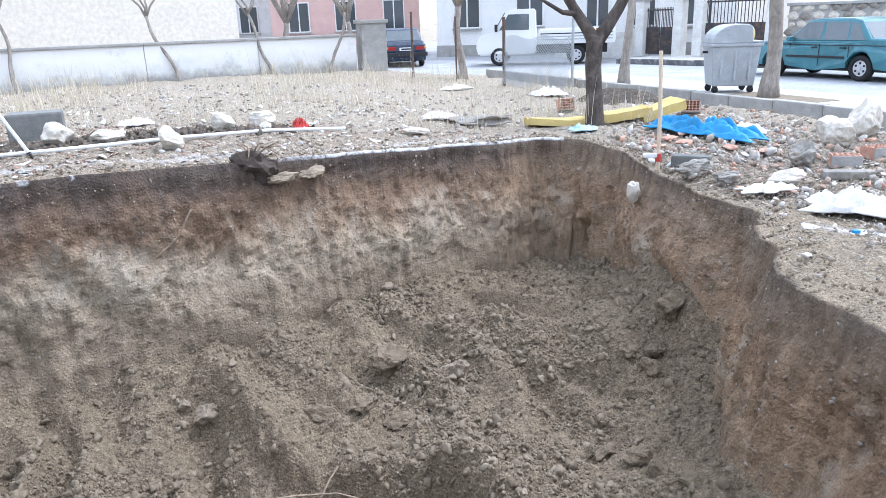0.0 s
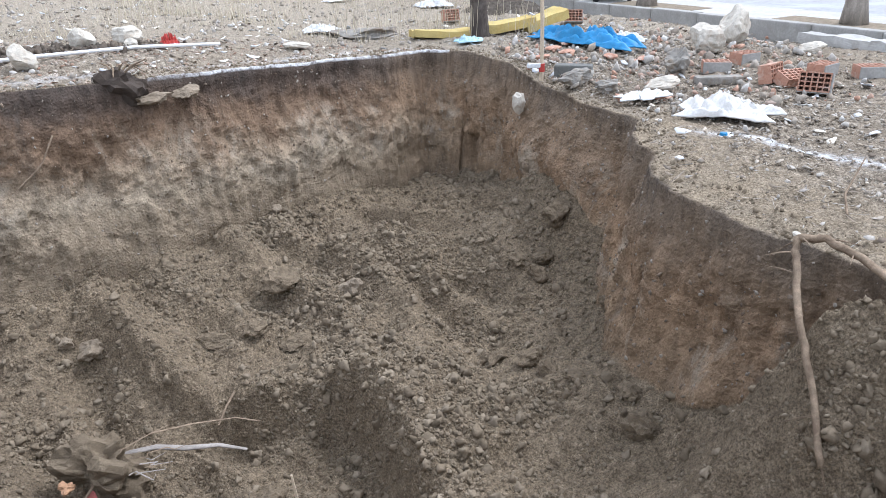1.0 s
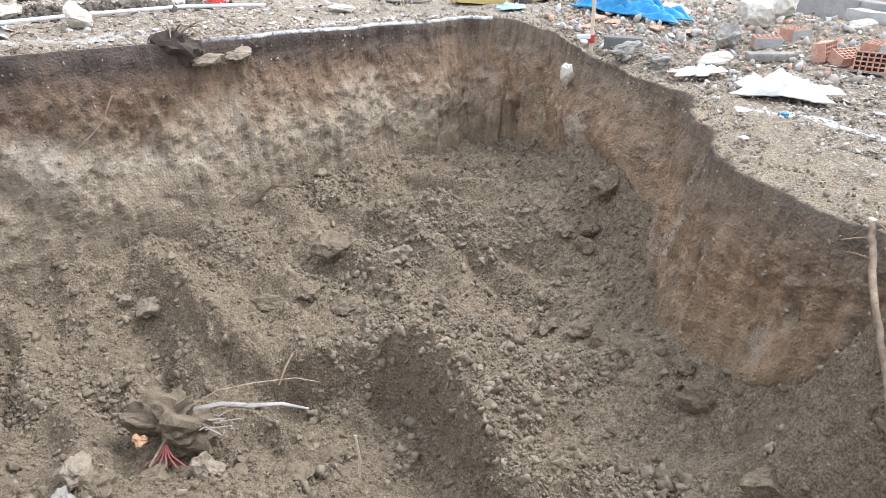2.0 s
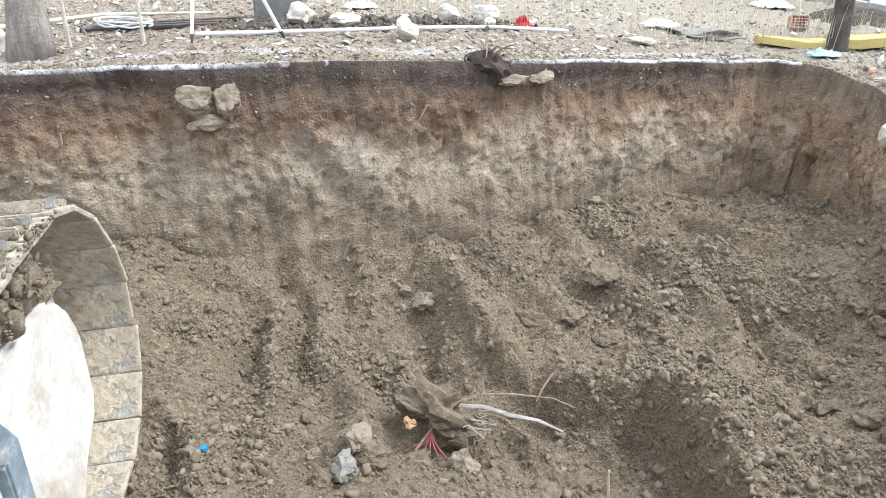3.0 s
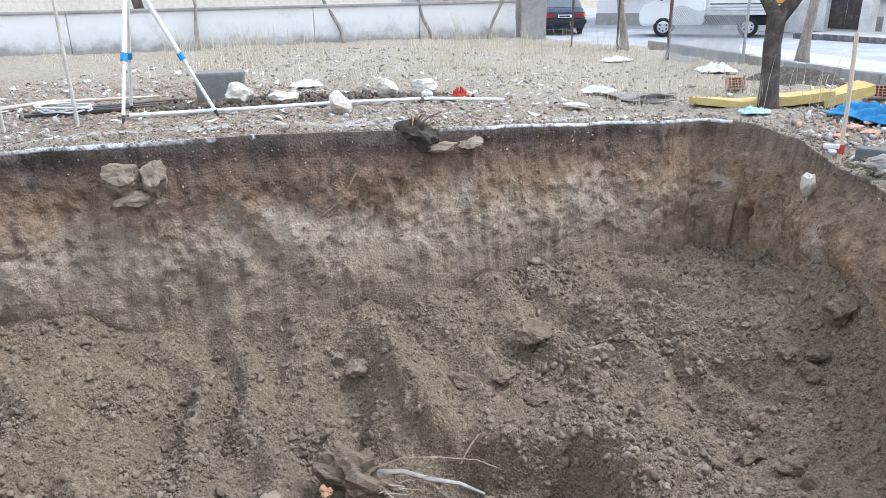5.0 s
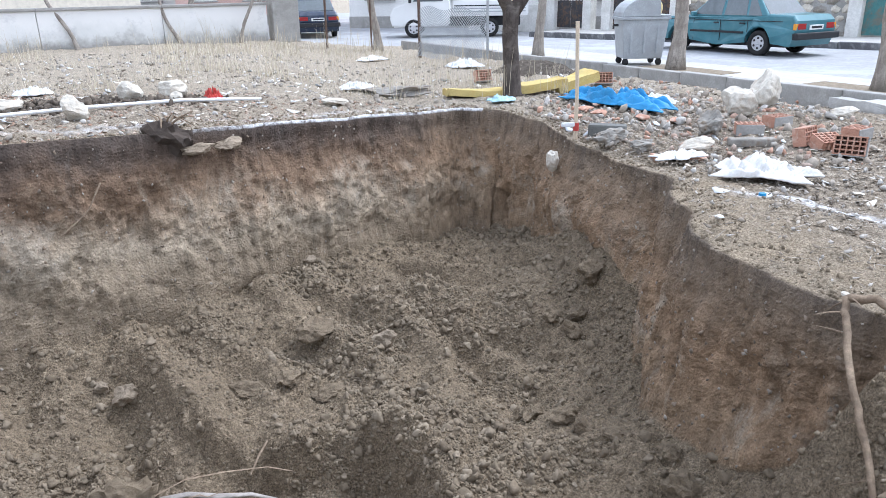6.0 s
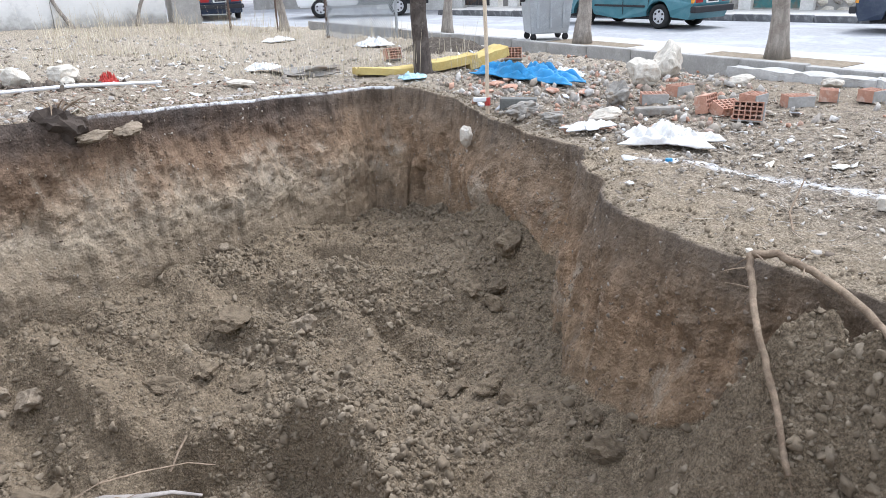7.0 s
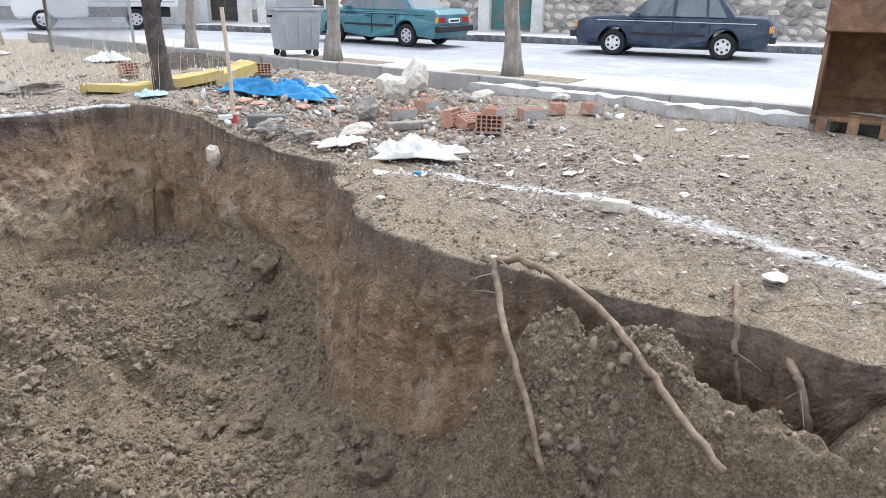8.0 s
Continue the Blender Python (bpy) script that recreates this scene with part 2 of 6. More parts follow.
def floor_height(x, y):
    """The dug floor: slides of loose soil under the walls, a ridge between two digging lanes, and spoil banks."""
    x, y = np.asarray(x, float), np.asarray(y, float)
    d_far = seg_dist(x, y, FAR_A, FAR_B)
    amp = np.clip(0.12 - 0.13 * x, 0.0, 0.75)
    z = -1.66 + amp * np.exp(-np.maximum(d_far - 0.3, 0) / 1.1)
    z = z - 0.42 * sstep(7.4, 5.2, y) * sstep(2.6, 1.9, x) * sstep(-5.5, -3.0, x)
    z = z + 0.75 * blob(x, y, 2.45, 7.1, 0.55, 0.9, 10)
    # soil slid down along the street-side wall, higher towards the trench
    side = np.interp(y, [3.0, 3.9, 4.6, 5.4, 6.35], [2.45, 2.36, 2.27, 2.5, 2.78])
    z = z + np.interp(y, [2.8, 3.3, 4.6, 6.0], [0.0, 0.55, 0.36, 0.1]) * np.exp(-np.maximum(side - 0.2 - x, 0) / 0.7) * sstep(6.6, 5.6, y)
    # edge of the higher ground between two digging lanes: a steep broken face towards the machine
    d, a = edge_side(x, y)
    d = d + 0.07 * fbm(x * 2.2, y * 2.2, 1.0, 3, 17) + 0.03 * fbm(x * 8, y * 8, 1.0, 2, 18)
    z = z + a * np.where(d > 0, np.exp(-np.maximum(d, 0) / 1.0), sstep(-0.22, 0.02, d) ** 0.8)
    z = z - 0.6 * a * sstep(-0.05, -0.40, d) * np.exp(np.minimum(d + 0.3, 0) / 1.1)
    z = z + 0.16 * blob(x, y, 0.55, 5.4, 0.3, 1.0, 8)
    z = z + 0.42 * blob(x, y, -3.4, 3.0, 1.4, 1.1) + 0.22 * blob(x, y, -1.6, 2.9, 0.7, 0.5)
    z = z + 0.10 * blob(x, y, 1.6, 4.4, 0.5, 1.2)
    # spoil bank along the trench by the street side: a crest just below the rim, sloping down to the floor
    by = y + 0.10 * fbm(x * 1.7, y * 1.7, 5.0, 2, 27)
    crest = np.interp(y, [1.0, 1.4, 1.8, 2.2, 2.7, 3.2], [3.2, 3.05, 2.88, 2.8, 2.62, 2.42]) + 0.05 * fbm(x * 3.1, y * 3.1, 6.0, 2, 28)
    top = np.interp(y, [1.0, 1.4, 1.65, 1.9, 2.25, 2.7, 3.2], [-0.5, -0.36, -0.26, -0.20, -0.13, -0.10, -0.12]) + 0.07 * fbm(x * 3.3, y * 3.3, 8.0, 3, 29)
    off = crest - x
    fall = np.where(off > 0, np.exp(-(np.maximum(off, 0) / 0.66) ** 1.5), np.exp(-(np.maximum(-off, 0) / 0.17) ** 2))
    run = sstep(3.35, 2.75, by) * fall
    z = z * (1 - run) + top * run
    z = z + sstep(0.1, 0.5, run) * (0.07 * (0.55 - cells(x * 4.1, y * 4.1, 66)) + 0.05 * (0.55 - cells(x * 9, y * 9, 67)) + 0.03 * fbm(x * 12, y * 12, 2.0, 3, 68, 0.7))
    z = z + 0.9 * sstep(2.6, 1.0, y) * sstep(2.2, 0.6, x)
    z = np.maximum(z, -0.16 - 0.55 * ((x - 3.27) / 0.36) ** 2 - 0.55 * ((y - 1.38) / 0.34) ** 2 + 0.08 * fbm(x * 4, y * 4, 3.0, 3, 93))
    # furrows that the bucket's teeth drew towards the machine
    u = (x - FAR_A[0]) * 0.804 + (y - FAR_A[1]) * 0.595 + 0.35 * fbm(x * 0.8, y * 0.8, 3.0, 2, 5)
    z = z + 0.13 * np.sin(u * 2 * math.pi / 0.66) * sstep(0.3, 1.0, d_far) * sstep(4.6, 3.0, d_far) * (0.65 + 0.45 * vnoise(x * 1.5, y * 1.5, 0, 9))
    z = z + 0.09 * fbm(x * 1.1, y * 1.1, 0, 3, 11) + 0.05 * fbm(x * 3.5, y * 3.5, 0, 3, 21)
    rough = 0.35 + 0.65 * sstep(-0.2, 0.45, fbm(x * 1.6, y * 1.6, 7.0, 3, 91))
    wx, wy = x + 0.03 * vnoise(x * 9, y * 9, 0, 33), y + 0.03 * vnoise(x * 9, y * 9, 4, 34)
    z = z + rough * (0.060 * (0.55 - cells(wx * 5.2, wy * 5.2, 35)) + 0.045 * (0.55 - cells(wx * 11, wy * 11, 36)) + 0.022 * (0.55 - cells(wx * 23, wy * 23, 37)))
    z = z + 0.010 * fbm(x * 30, y * 30, 0, 2, 31, 0.7)
    return z


def rim_curve(step):
    """The rim as an even chain of points, bitten here and there."""
    p = np.array(RIM + [RIM[0]], float)
    out = []
    for k in range(len(RIM)):
        a, b = p[k], p[k + 1]
        n = max(2, int(np.linalg.norm(b - a) / step))
        out += [a + (b - a) * i / n for i in range(n)]
    c = np.array(out)
    for _ in range(int(0.12 / step) + 1):
        c = 0.25 * np.roll(c, 1, 0) + 0.5 * c + 0.25 * np.roll(c, -1, 0)
    t = np.roll(c, -1, 0) - np.roll(c, 1, 0)
    nrm = np.stack([t[:, 1], -t[:, 0]], 1) / np.linalg.norm(t, axis=1)[:, None]
    nrm *= np.sign(((CENTRE - c) * nrm).sum(1))[:, None]
    j = 0.06 * fbm(c[:, 0] * 1.6, c[:, 1] * 1.6, 0, 3, 41) + 0.022 * fbm(c[:, 0] * 9, c[:, 1] * 9, 0, 3, 44)
    return c + nrm * j[:, None], nrm


def pit_sheet():
    """One sheet of ground from the pit's middle over its walls to the horizon: points, zone marks, rows and columns."""
    c, inward = rim_curve(0.022)
    n = len(c)
    near = sstep(2.6, 1.2, c[:, 1]) * sstep(3.0, 2.3, c[:, 0])
    right = sstep(1.8, 2.4, c[:, 0]) * (1 - near)
    batter = 0.50 * (1 - near) * (1 - 0.45 * right) * (1 - 0.8 * right * sstep(3.4, 2.9, c[:, 1])) + 1.3 * near
    way = CENTRE - c
    way /= np.linalg.norm(way, axis=1)[:, None]
    dirn = np.where(near[:, None] > 0.5, way, 0.5 * way + 0.5 * inward)
    base = c + dirn * batter[:, None]
    zr = lot_height(c[:, 0], c[:, 1]) - 0.05 * right
    zb = floor_height(base[:, 0], base[:, 1])
    rows, zones, deep = [], [], []
    for s in np.linspace(0, 1, 250)[:-1] ** 0.72:
        q = CENTRE + (base - CENTRE) * s
        rows.append(np.c_[q, floor_height(q[:, 0], q[:, 1])])
        zones.append(np.zeros(n))
        deep.append(np.full(n, 2.0))
    for s in np.linspace(0, 1, 84):
        e = s ** 1.25 * (1 - near) + s * near
        q = base + (c - base) * e[:, None]
        z = zb + (zr - zb) * s
        arc = np.arange(n) * 0.022
        amp = math.sin(math.pi * min(1, s * 1.02)) ** 0.6
        bulge = amp * (0.075 * fbm(arc * 1.1, z * 1.4, 0, 3, 51) + 0.035 * fbm(arc * 2.6, z * 2.2, 0, 4, 55)
                       + 0.020 * fbm(arc * 10, z * 9, 0, 4, 58, 0.75) + 0.022 * fbm(arc * 5.5, z * 0.8, 0, 2, 59))
        bulge = bulge + amp * (0.022 * (0.5 - cells(arc * 4.5, z * 2.6, 81)) + 0.022 * (0.5 - cells(arc * 12, z * 8.5, 82)))
        cut = np.exp(-(np.hypot(c[:, 0] - 2.02, c[:, 1] - 9.95) / 0.13) ** 2) * sstep(-1.7, -1.45, z) * sstep(-0.75, -1.1, z) * (0.6 + 0.6 * fbm(arc * 7, z * 5, 0, 3, 88))
        bulge = bulge - 0.34 * cut
        lip = 0.05 * sstep(0.86, 0.97, s) * (1 - near) * (1 - 0.7 * right)
        q = q + inward * (bulge + lip)[:, None]
        rows.append(np.c_[q, z])
        zones.append(np.minimum(1.0, s * 16) * (1 - near) + near * 2 * s)
        deep.append(zr - z)
    out_way = (c - CENTRE) / np.linalg.norm(c - CENTRE, axis=1)[:, None]
    edge = rows[-1][:, :2]
    for k in range(1, 170):
        r = 0.03 * (1.053 ** k - 1) / 0.053
        if r > 420:
            break
        q = edge + out_way * r
        z = lot_height(q[:, 0], q[:, 1]) - 0.05 * right * np.exp(-r * 1.2)
        fade = sstep(0.0, 0.25, r) * sstep(60, 18, r)
        z = z + fade * (lot_rough(q[:, 0], q[:, 1])
                        + (0.012 * fbm(q[:, 0] * 22, q[:, 1] * 22, 0, 2, 69) if r < 14 else 0))
        # under the pavement and the carriageway the soil lies low
        side = (q - KERB_A) @ KERB_N
        z = z - 0.6 * np.maximum(sstep(-0.2, 0.1, side), sstep(22.5, 23.2, q[:, 1]))
        rows.append(np.c_[q, z])
        trodden = sstep(1.9, 2.3, c[:, 0]) * sstep(6.4, 5.6, c[:, 1]) * sstep(1.3, 0.35, r)
        zones.append((1.0 + sstep(0.0, 0.05, r)) - 0.42 * trodden * sstep(0.0, 0.05, r))
        deep.append(np.zeros(n))
    return np.array(rows), np.array(zones), np.array(deep)


LIME = [(3.1, 5.55), (3.27, 5.36), (3.67, 4.78), (4.0, 4.13), (4.1, 3.65), (4.18, 2.98), (4.2, 2.4), (4.27, 2.0), (4.3, 1.0)]


def lime_mask(x, y):
    d = np.full(x.shape, 9.0)
    for a, b in zip(LIME, LIME[1:]):
        d = np.minimum(d, seg_dist(x, y, np.array(a), np.array(b)))
    e = seg_dist(x, y, FAR_A + np.array([-0.03, 0.05]), FAR_B + np.array([-0.2, 0.05]))
    return np.maximum(1.0 * np.exp(-(d / 0.075) ** 2), 0.35 * np.exp(-(e / 0.06) ** 2))


def sheet_mesh(name, pts, zones, deep):
    r, n, _ = pts.shape
    me = bpy.data.meshes.new(name)
    verts = pts.reshape(-1, 3)
    i, j = np.meshgrid(np.arange(r - 1), np.arange(n), indexing="ij")
    a, b = i * n + j, i * n + (j + 1) % n
    quads = np.stack([a, b, b + n, a + n], -1).reshape(-1, 4)
    me.vertices.add(len(verts))
    me.vertices.foreach_set("co", verts.ravel())
    me.loops.add(quads.size)
    me.loops.foreach_set("vertex_index", quads.ravel().astype(np.int32))
    me.polygons.add(len(quads))
    me.polygons.foreach_set("loop_start", np.arange(len(quads), dtype=np.int32) * 4)
    me.polygons.foreach_set("use_smooth", np.ones(len(quads), bool))
    at = me.attributes.new("zone", "FLOAT", "POINT")
    at.data.foreach_set("value", zones.ravel().astype(np.float32))
    at = me.attributes.new("deep", "FLOAT", "POINT")
    at.data.foreach_set("value", deep.ravel().astype(np.float32))
    at = me.attributes.new("lime", "FLOAT", "POINT")
    lime = lime_mask(pts[:, :, 0], pts[:, :, 1]) * (zones > 1.5)
    rim = pts[332]
    far = seg_dist(rim[:, 0], rim[:, 1], FAR_A, FAR_B) < 0.4
    lime[331:334] = np.maximum(lime[331:334], np.where(far, 0.75 + 0.6 * fbm(rim[:, 0] * 1.3, rim[:, 1] * 1.3, 0, 3, 77), 0.0))
    at.data.foreach_set("value", lime.ravel().astype(np.float32))
    me.update()
    me.validate()
    return me


# ---- materials ----
def soil_material():
    n = Nodes("soil", 0.95, 0, 0.12)
    zone = n.attr("zone")
    big, mid, fine = n.noise(0.9, 6, 0.6), n.noise(16, 10, 0.8), n.noise(75, 6, 0.8)
    loose = n.ramp(mid, [(0.32, rgb(.095, .073, .050)), (0.5, rgb(.205, .160, .110)), (0.68, rgb(.36, .29, .207))])
    loose = n.mix(n.ramp(big, [(0.4, 0.0), (0.65, 0.55)]), loose, rgb(.19, .15, .106))
    # beds of the cut wall, by height
    h = n.math("SUBTRACT", n.math("MULTIPLY", n.math("SUBTRACT", n.noise(1.6, 7, 0.7), 0.5), 0.85), n.attr("deep"))
    s = n.math("MULTIPLY", n.math("ADD", h, 2.2), 0.38)
    beds = n.ramp(s, [(0.10, rgb(.255, .202, .143)), (0.34, rgb(.285, .228, .163)), (0.43, rgb(.37, .305, .225)), (0.52, rgb(.33, .253, .178)),
                      (0.60, rgb(.245, .168, .112)), (0.68, rgb(.185, .126, .086)), (0.75, rgb(.125, .093, .073)), (0.84, rgb(.092, .075, .065))])
    sx = n.t.nodes.new("ShaderNodeSeparateXYZ")
    n.put(n.pos, sx.inputs[0])
    redder = n.ramp(s, [(0.15, rgb(.25, .185, .125)), (0.40, rgb(.31, .220, .143)), (0.58, rgb(.31, .212, .136)), (0.70, rgb(.26, .188, .128)), (0.80, rgb(.20, .155, .115)), (0.88, rgb(.15, .123, .10))])
    beds = n.mix(n.ramp(n.math("ADD", n.math("MULTIPLY", sx.outputs[0], 0.3), n.math("MULTIPLY", n.noise(1.0, 3), 0.4)), [(0.25, 0.0), (0.75, 1.0)]), beds, redder)
    streak = n.ramp(n.noise(2.2, 9, 0.75, (1.3, 1.3, 0.8), 0.8), [(0.3, 0.84), (0.65, 1.12)])
    streak = n.mix(1.0, streak, n.ramp(n.noise(14, 10, 0.8), [(0.3, 0.80), (0.7, 1.15)]), "MULTIPLY")
    scrape = n.ramp(n.noise(5.0, 8, 0.72, (1.6, 1.6, 0.28), 0.4), [(0.34, 0.66), (0.66, 1.28)])
    wall = n.mix(1.0, n.mix(1.0, beds, streak, "MULTIPLY"), scrape, "MULTIPLY")
    # chalky patches in the middle bed, drawn out by the bucket's teeth, and grey smears
    band = n.ramp(s, [(0.34, 0.0), (0.44, 1.0), (0.56, 1.0), (0.68, 0.0)])
    pale = n.math("MULTIPLY", band, n.ramp(n.noise(2.4, 8, 0.72, (1, 1, 0.6), 0.6), [(0.50, 0.0), (0.62, 0.8)]))
    wall = n.mix(pale, wall, rgb(.40, .34, .265))
    grey = n.ramp(n.noise(1.7, 8, 0.7, (1.5, 1.5, 0.5), 0.5), [(0.58, 0.0), (0.72, 0.45)])
    wall = n.mix(grey, wall, rgb(.19, .172, .15))
    lot = n.ramp(n.noise(13, 10, 0.8), [(0.34, rgb(.11, .09, .07)), (0.5, rgb(.245, .205, .158)), (0.66, rgb(.44, .385, .31))])
    lot = n.mix(n.ramp(n.noise(0.55, 5, 0.6), [(0.42, 0.0), (0.62, 0.55)]), lot, rgb(.25, .208, .155))
    bare = n.ramp(n.math("SUBTRACT", 2.0, zone), [(0.0, 0.0), (0.5, 1.0)])
    lot = n.mix(n.math("MULTIPLY", bare, n.ramp(n.noise(3, 6, 0.7), [(0.35, 0.3), (0.65, 0.9)])), lot, rgb(.285, .228, .158))
    # dry thatch whitens the ground away from the pit
    thatch = n.ramp(n.math("MULTIPLY", n.math("ADD", n.math("MULTIPLY", sx.outputs[1], 0.1), n.math("MULTIPLY", n.noise(0.8, 5, 0.6), 0.5)), 0.5), [(0.54, 0.0), (0.72, 0.5)])
    lot = n.mix(n.math("MULTIPLY", thatch, n.ramp(n.noise(9, 8, 0.75), [(0.35, 0.2), (0.6, 1.0)])), lot, rgb(.43, .385, .31))
    crumbs = n.ramp(n.voro(26), [(0.05, 0.75), (0.4, 1.1)])
    lot = n.mix(1.0, lot, crumbs, "MULTIPLY")
    col = n.mix(n.ramp(zone, [(0.0, 0.0), (0.5, 1.0)]), loose, wall)
    col = n.mix(n.ramp(n.math("SUBTRACT", zone, 1.0), [(0.0, 0.0), (0.5, 1.0)]), col, lot)
    onwall = n.ramp(n.math("ABSOLUTE", n.math("SUBTRACT", zone, 1.0)), [(0.0, 1.0), (0.5, 0.0)])
    col = n.mix(1.0, col, n.mix(onwall, n.ramp(fine, [(0.36, 0.42), (0.64, 1.5)]), n.ramp(fine, [(0.34, 0.78), (0.66, 1.2)])), "MULTIPLY")
    powder = n.math("MULTIPLY", n.attr("lime"), n.ramp(n.noise(11, 8, 0.75), [(0.36, 0.0), (0.58, 1.6)]))
    col = n.mix(powder, col, rgb(.66, .66, .67))
    n.color(col)
    hsum = n.math("ADD", n.noise(45, 8, 0.75), n.math("MULTIPLY", n.voro(38), 0.6))
    n.bump(hsum, 1.0, 0.026)
    return n.mat


M_SOIL = soil_material()
M_CLOD = plain("clod_soil", (.205, .162, .114), 0.95, 0, 0.4, 16, 0.9, (.165, .13, .091), 0.1, None, 0.02)
M_STONE = plain("pale_stone", (.56, .52, .45), 0.85, 0, 0.25, 9, 0.5, (.42, .36, .29), 0.2)
M_GREYSTONE = plain("grey_stone", (.26, .245, .22), 0.85, 0, 0.3, 9, 0.5, (.19, .15, .11), 0.2)
M_EARTHSTONE = plain("earthy_stone", (.255, .208, .155), 0.9, 0, 0.3, 12, 0.8, (.19, .15, .108), 0.15)
M_ROOT = plain("root_bark", (.25, .19, .135), 0.9, 0, 0.35, 20, 0.5, (.14, .1, .07), 0.2)
M_BARK = plain("bark", (.34, .305, .265), 0.95, 0, 0.35, 7, 0.9, (.21, .18, .155), 0.15, (3, 3, 0.5), 0.03)
M_DARKBARK = plain("dark_bark", (.085, .07, .062), 0.95, 0, 0.35, 7, 0.9, (.16, .14, .12), 0.15, (3, 3, 0.5), 0.03)
M_ASPHALT = plain("worn_asphalt", (.31, .315, .325), 0.75, 0, 0.08, 1.2, 0.3, (.37, .385, .41), 0.3)
M_CONCRETE = plain("concrete", (.36, .35, .33), 0.9, 0, 0.15, 4, 0.4, (.26, .25, .23), 0.2)
M_PAVING = plain("paving", (.45, .44, .42), 0.85, 0, 0.1, 3, 0.3, (.36, .35, .33), 0.2)
M_PLASTER = plain("white_plaster", (.66, .65, .62), 0.9, 0, 0.08, 2, 0.3, (.47, .46, .43), 0.2)
M_CREAM = plain("cream_plaster", (.78, .72, .62), 0.9, 0, 0.05, 1, 0.15, None, 0.2)
M_WHITE = plain("white_paint", (.74, .73, .71), 0.8, 0, 0.06, 2, 0.15, None, 0.2)
M_PINK = plain("pink_plaster", (.62, .42, .37), 0.9, 0, 0.1, 2, 0.2, None, 0.2)
M_YELLOWWALL = plain("yellow_plaster", (.72, .60, .33), 0.9, 0, 0.08, 2, 0.2, None, 0.2)
M_IRON = plain("dark_iron", (.05, .05, .055), 0.6, 0.3, 0.3, 9, 0.2, (.13, .08, .05))
M_RUSTY = plain("rusty_pole", (.13, .09, .07), 0.85, 0.2, 0.35, 12, 0.3)
M_WOOD = plain("bare_wood", (.58, .48, .36), 0.8, 0, 0.2, 10, 0.2, None, 0.2, (8, 8, 0.7))
M_TILE = plain("roof_tile", (.33, .16, .11), 0.85, 0, 0.25, 8, 0.4)
M_GLASS = plain("window_glass", (.05, .06, .07), 0.08, 0, 0.1, 2, 0, None, 0.6)
M_RUBBER = plain("tyre_rubber", (.02, .02, .02), 0.8, 0, 0.3, 10, 0.2)


# ---- ground ----
_pts, _zones, _deep = pit_sheet()
ground = tagged(new("ground", sheet_mesh("ground", _pts, _zones, _deep)), "bare brown earth with an open excavation pit", "ground", kind="structure")
ground.data.materials.append(M_SOIL)


# ---- street ----
def along(u, side, z=0.0):
    """A place u metres along the near kerb and so far to the street side of it."""
    p = KERB_A + KERB_D * u + KERB_N * side
    return (float(p[0]), float(p[1]), z)


FAR0, FAR_D, FAR_N = np.array([9.0, 22.2]), np.array([0.634, -0.773]), np.array([0.773, 0.634])


def across(u, side, z=0.0):
    """A place u metres along the far kerb and so far behind it."""
    p = FAR0 + FAR_D * u + FAR_N * side
    return (float(p[0]), float(p[1]), z)


KERB_TURN = math.degrees(math.atan2(KERB_D[1], KERB_D[0]))
FAR_TURN = math.degrees(math.atan2(FAR_D[1], FAR_D[0]))


def slab(corners, z0, z1):
    """A flat slab over four or more corners."""
    bm = bmesh.new()
    lo = [bm.verts.new((x, y, z0)) for x, y, *_ in corners]
    hi = [bm.verts.new((x, y, z1)) for x, y, *_ in corners]
    n = len(corners)
    bm.faces.new(hi)
    bm.faces.new(list(reversed(lo)))
    for i in range(n):
        bm.faces.new((lo[i], lo[(i + 1) % n], hi[(i + 1) % n], hi[i]))
    bmesh.ops.recalc_face_normals(bm, faces=bm.faces)
    return bm


road = tagged(part("road", slab([along(-9.6, 1.9), along(22, 1.9), across(26, 0.05), across(-6, 0.05)], -0.3, -0.005), M_ASPHALT, None),
              "pale worn asphalt carriageway of a side street", "road", kind="structure")
side_road = tagged(part("road", slab([(-40, 22.9), (8.5, 22.9), (12, 60), (-40, 60)], -0.35, -0.012), M_ASPHALT, None),
                   "pale asphalt of the crossing street", "road", kind="structure")
pavement = tagged(part("pavement", slab([along(-9, 0.16), along(22, 0.16), along(22, 1.92), along(-9, 1.92)], -0.3, 0.13), M_PAVING, None),
                  "pale concrete pavement beside the street", "pavement", kind="structure")
far_pavement = tagged(part("pavement", slab([across(-5, 0.15), across(26, 0.15), across(26, 2.6), across(-5, 2.6)], -0.3, 0.15), M_PAVING, None),
                      "concrete pavement on the far side of the street", "pavement", kind="structure")
kerb = tagged(new("kerb"), "low concrete kerb between the waste lot and pavement", "kerb", kind="structure")
far_kerb = tagged(new("kerb"), "dark concrete kerb along the far pavement", "kerb", kind="structure")
_kb = boxed(1.0, 0.17, 0.46, 0.02)
_ks = part("kerb_stone", _kb, M_CONCRETE, kerb)
_ks.matrix_basis = pose(*along(-8.5, 0.07, -0.045), 0, 0, KERB_TURN)
_krng = random.Random(5)
for k in range(1, 30):
    o = _ks.copy()
    scene.collection.objects.link(o)
    o.matrix_basis = pose(*along(-8.5 + k * 1.006, 0.07 + _krng.uniform(-.008, .008), -0.045 + _krng.uniform(-.012, .01)), 0, 0, KERB_TURN + _krng.uniform(-.5, .5))
M_KERBDARK = plain("kerb_dark", (.12, .12, .125), 0.85, 0, 0.25, 4, 0.3, (.3, .3, .3))
_kf = part("kerb_stone", boxed(1.0, 0.16, 0.4, 0.02), M_KERBDARK, far_kerb)
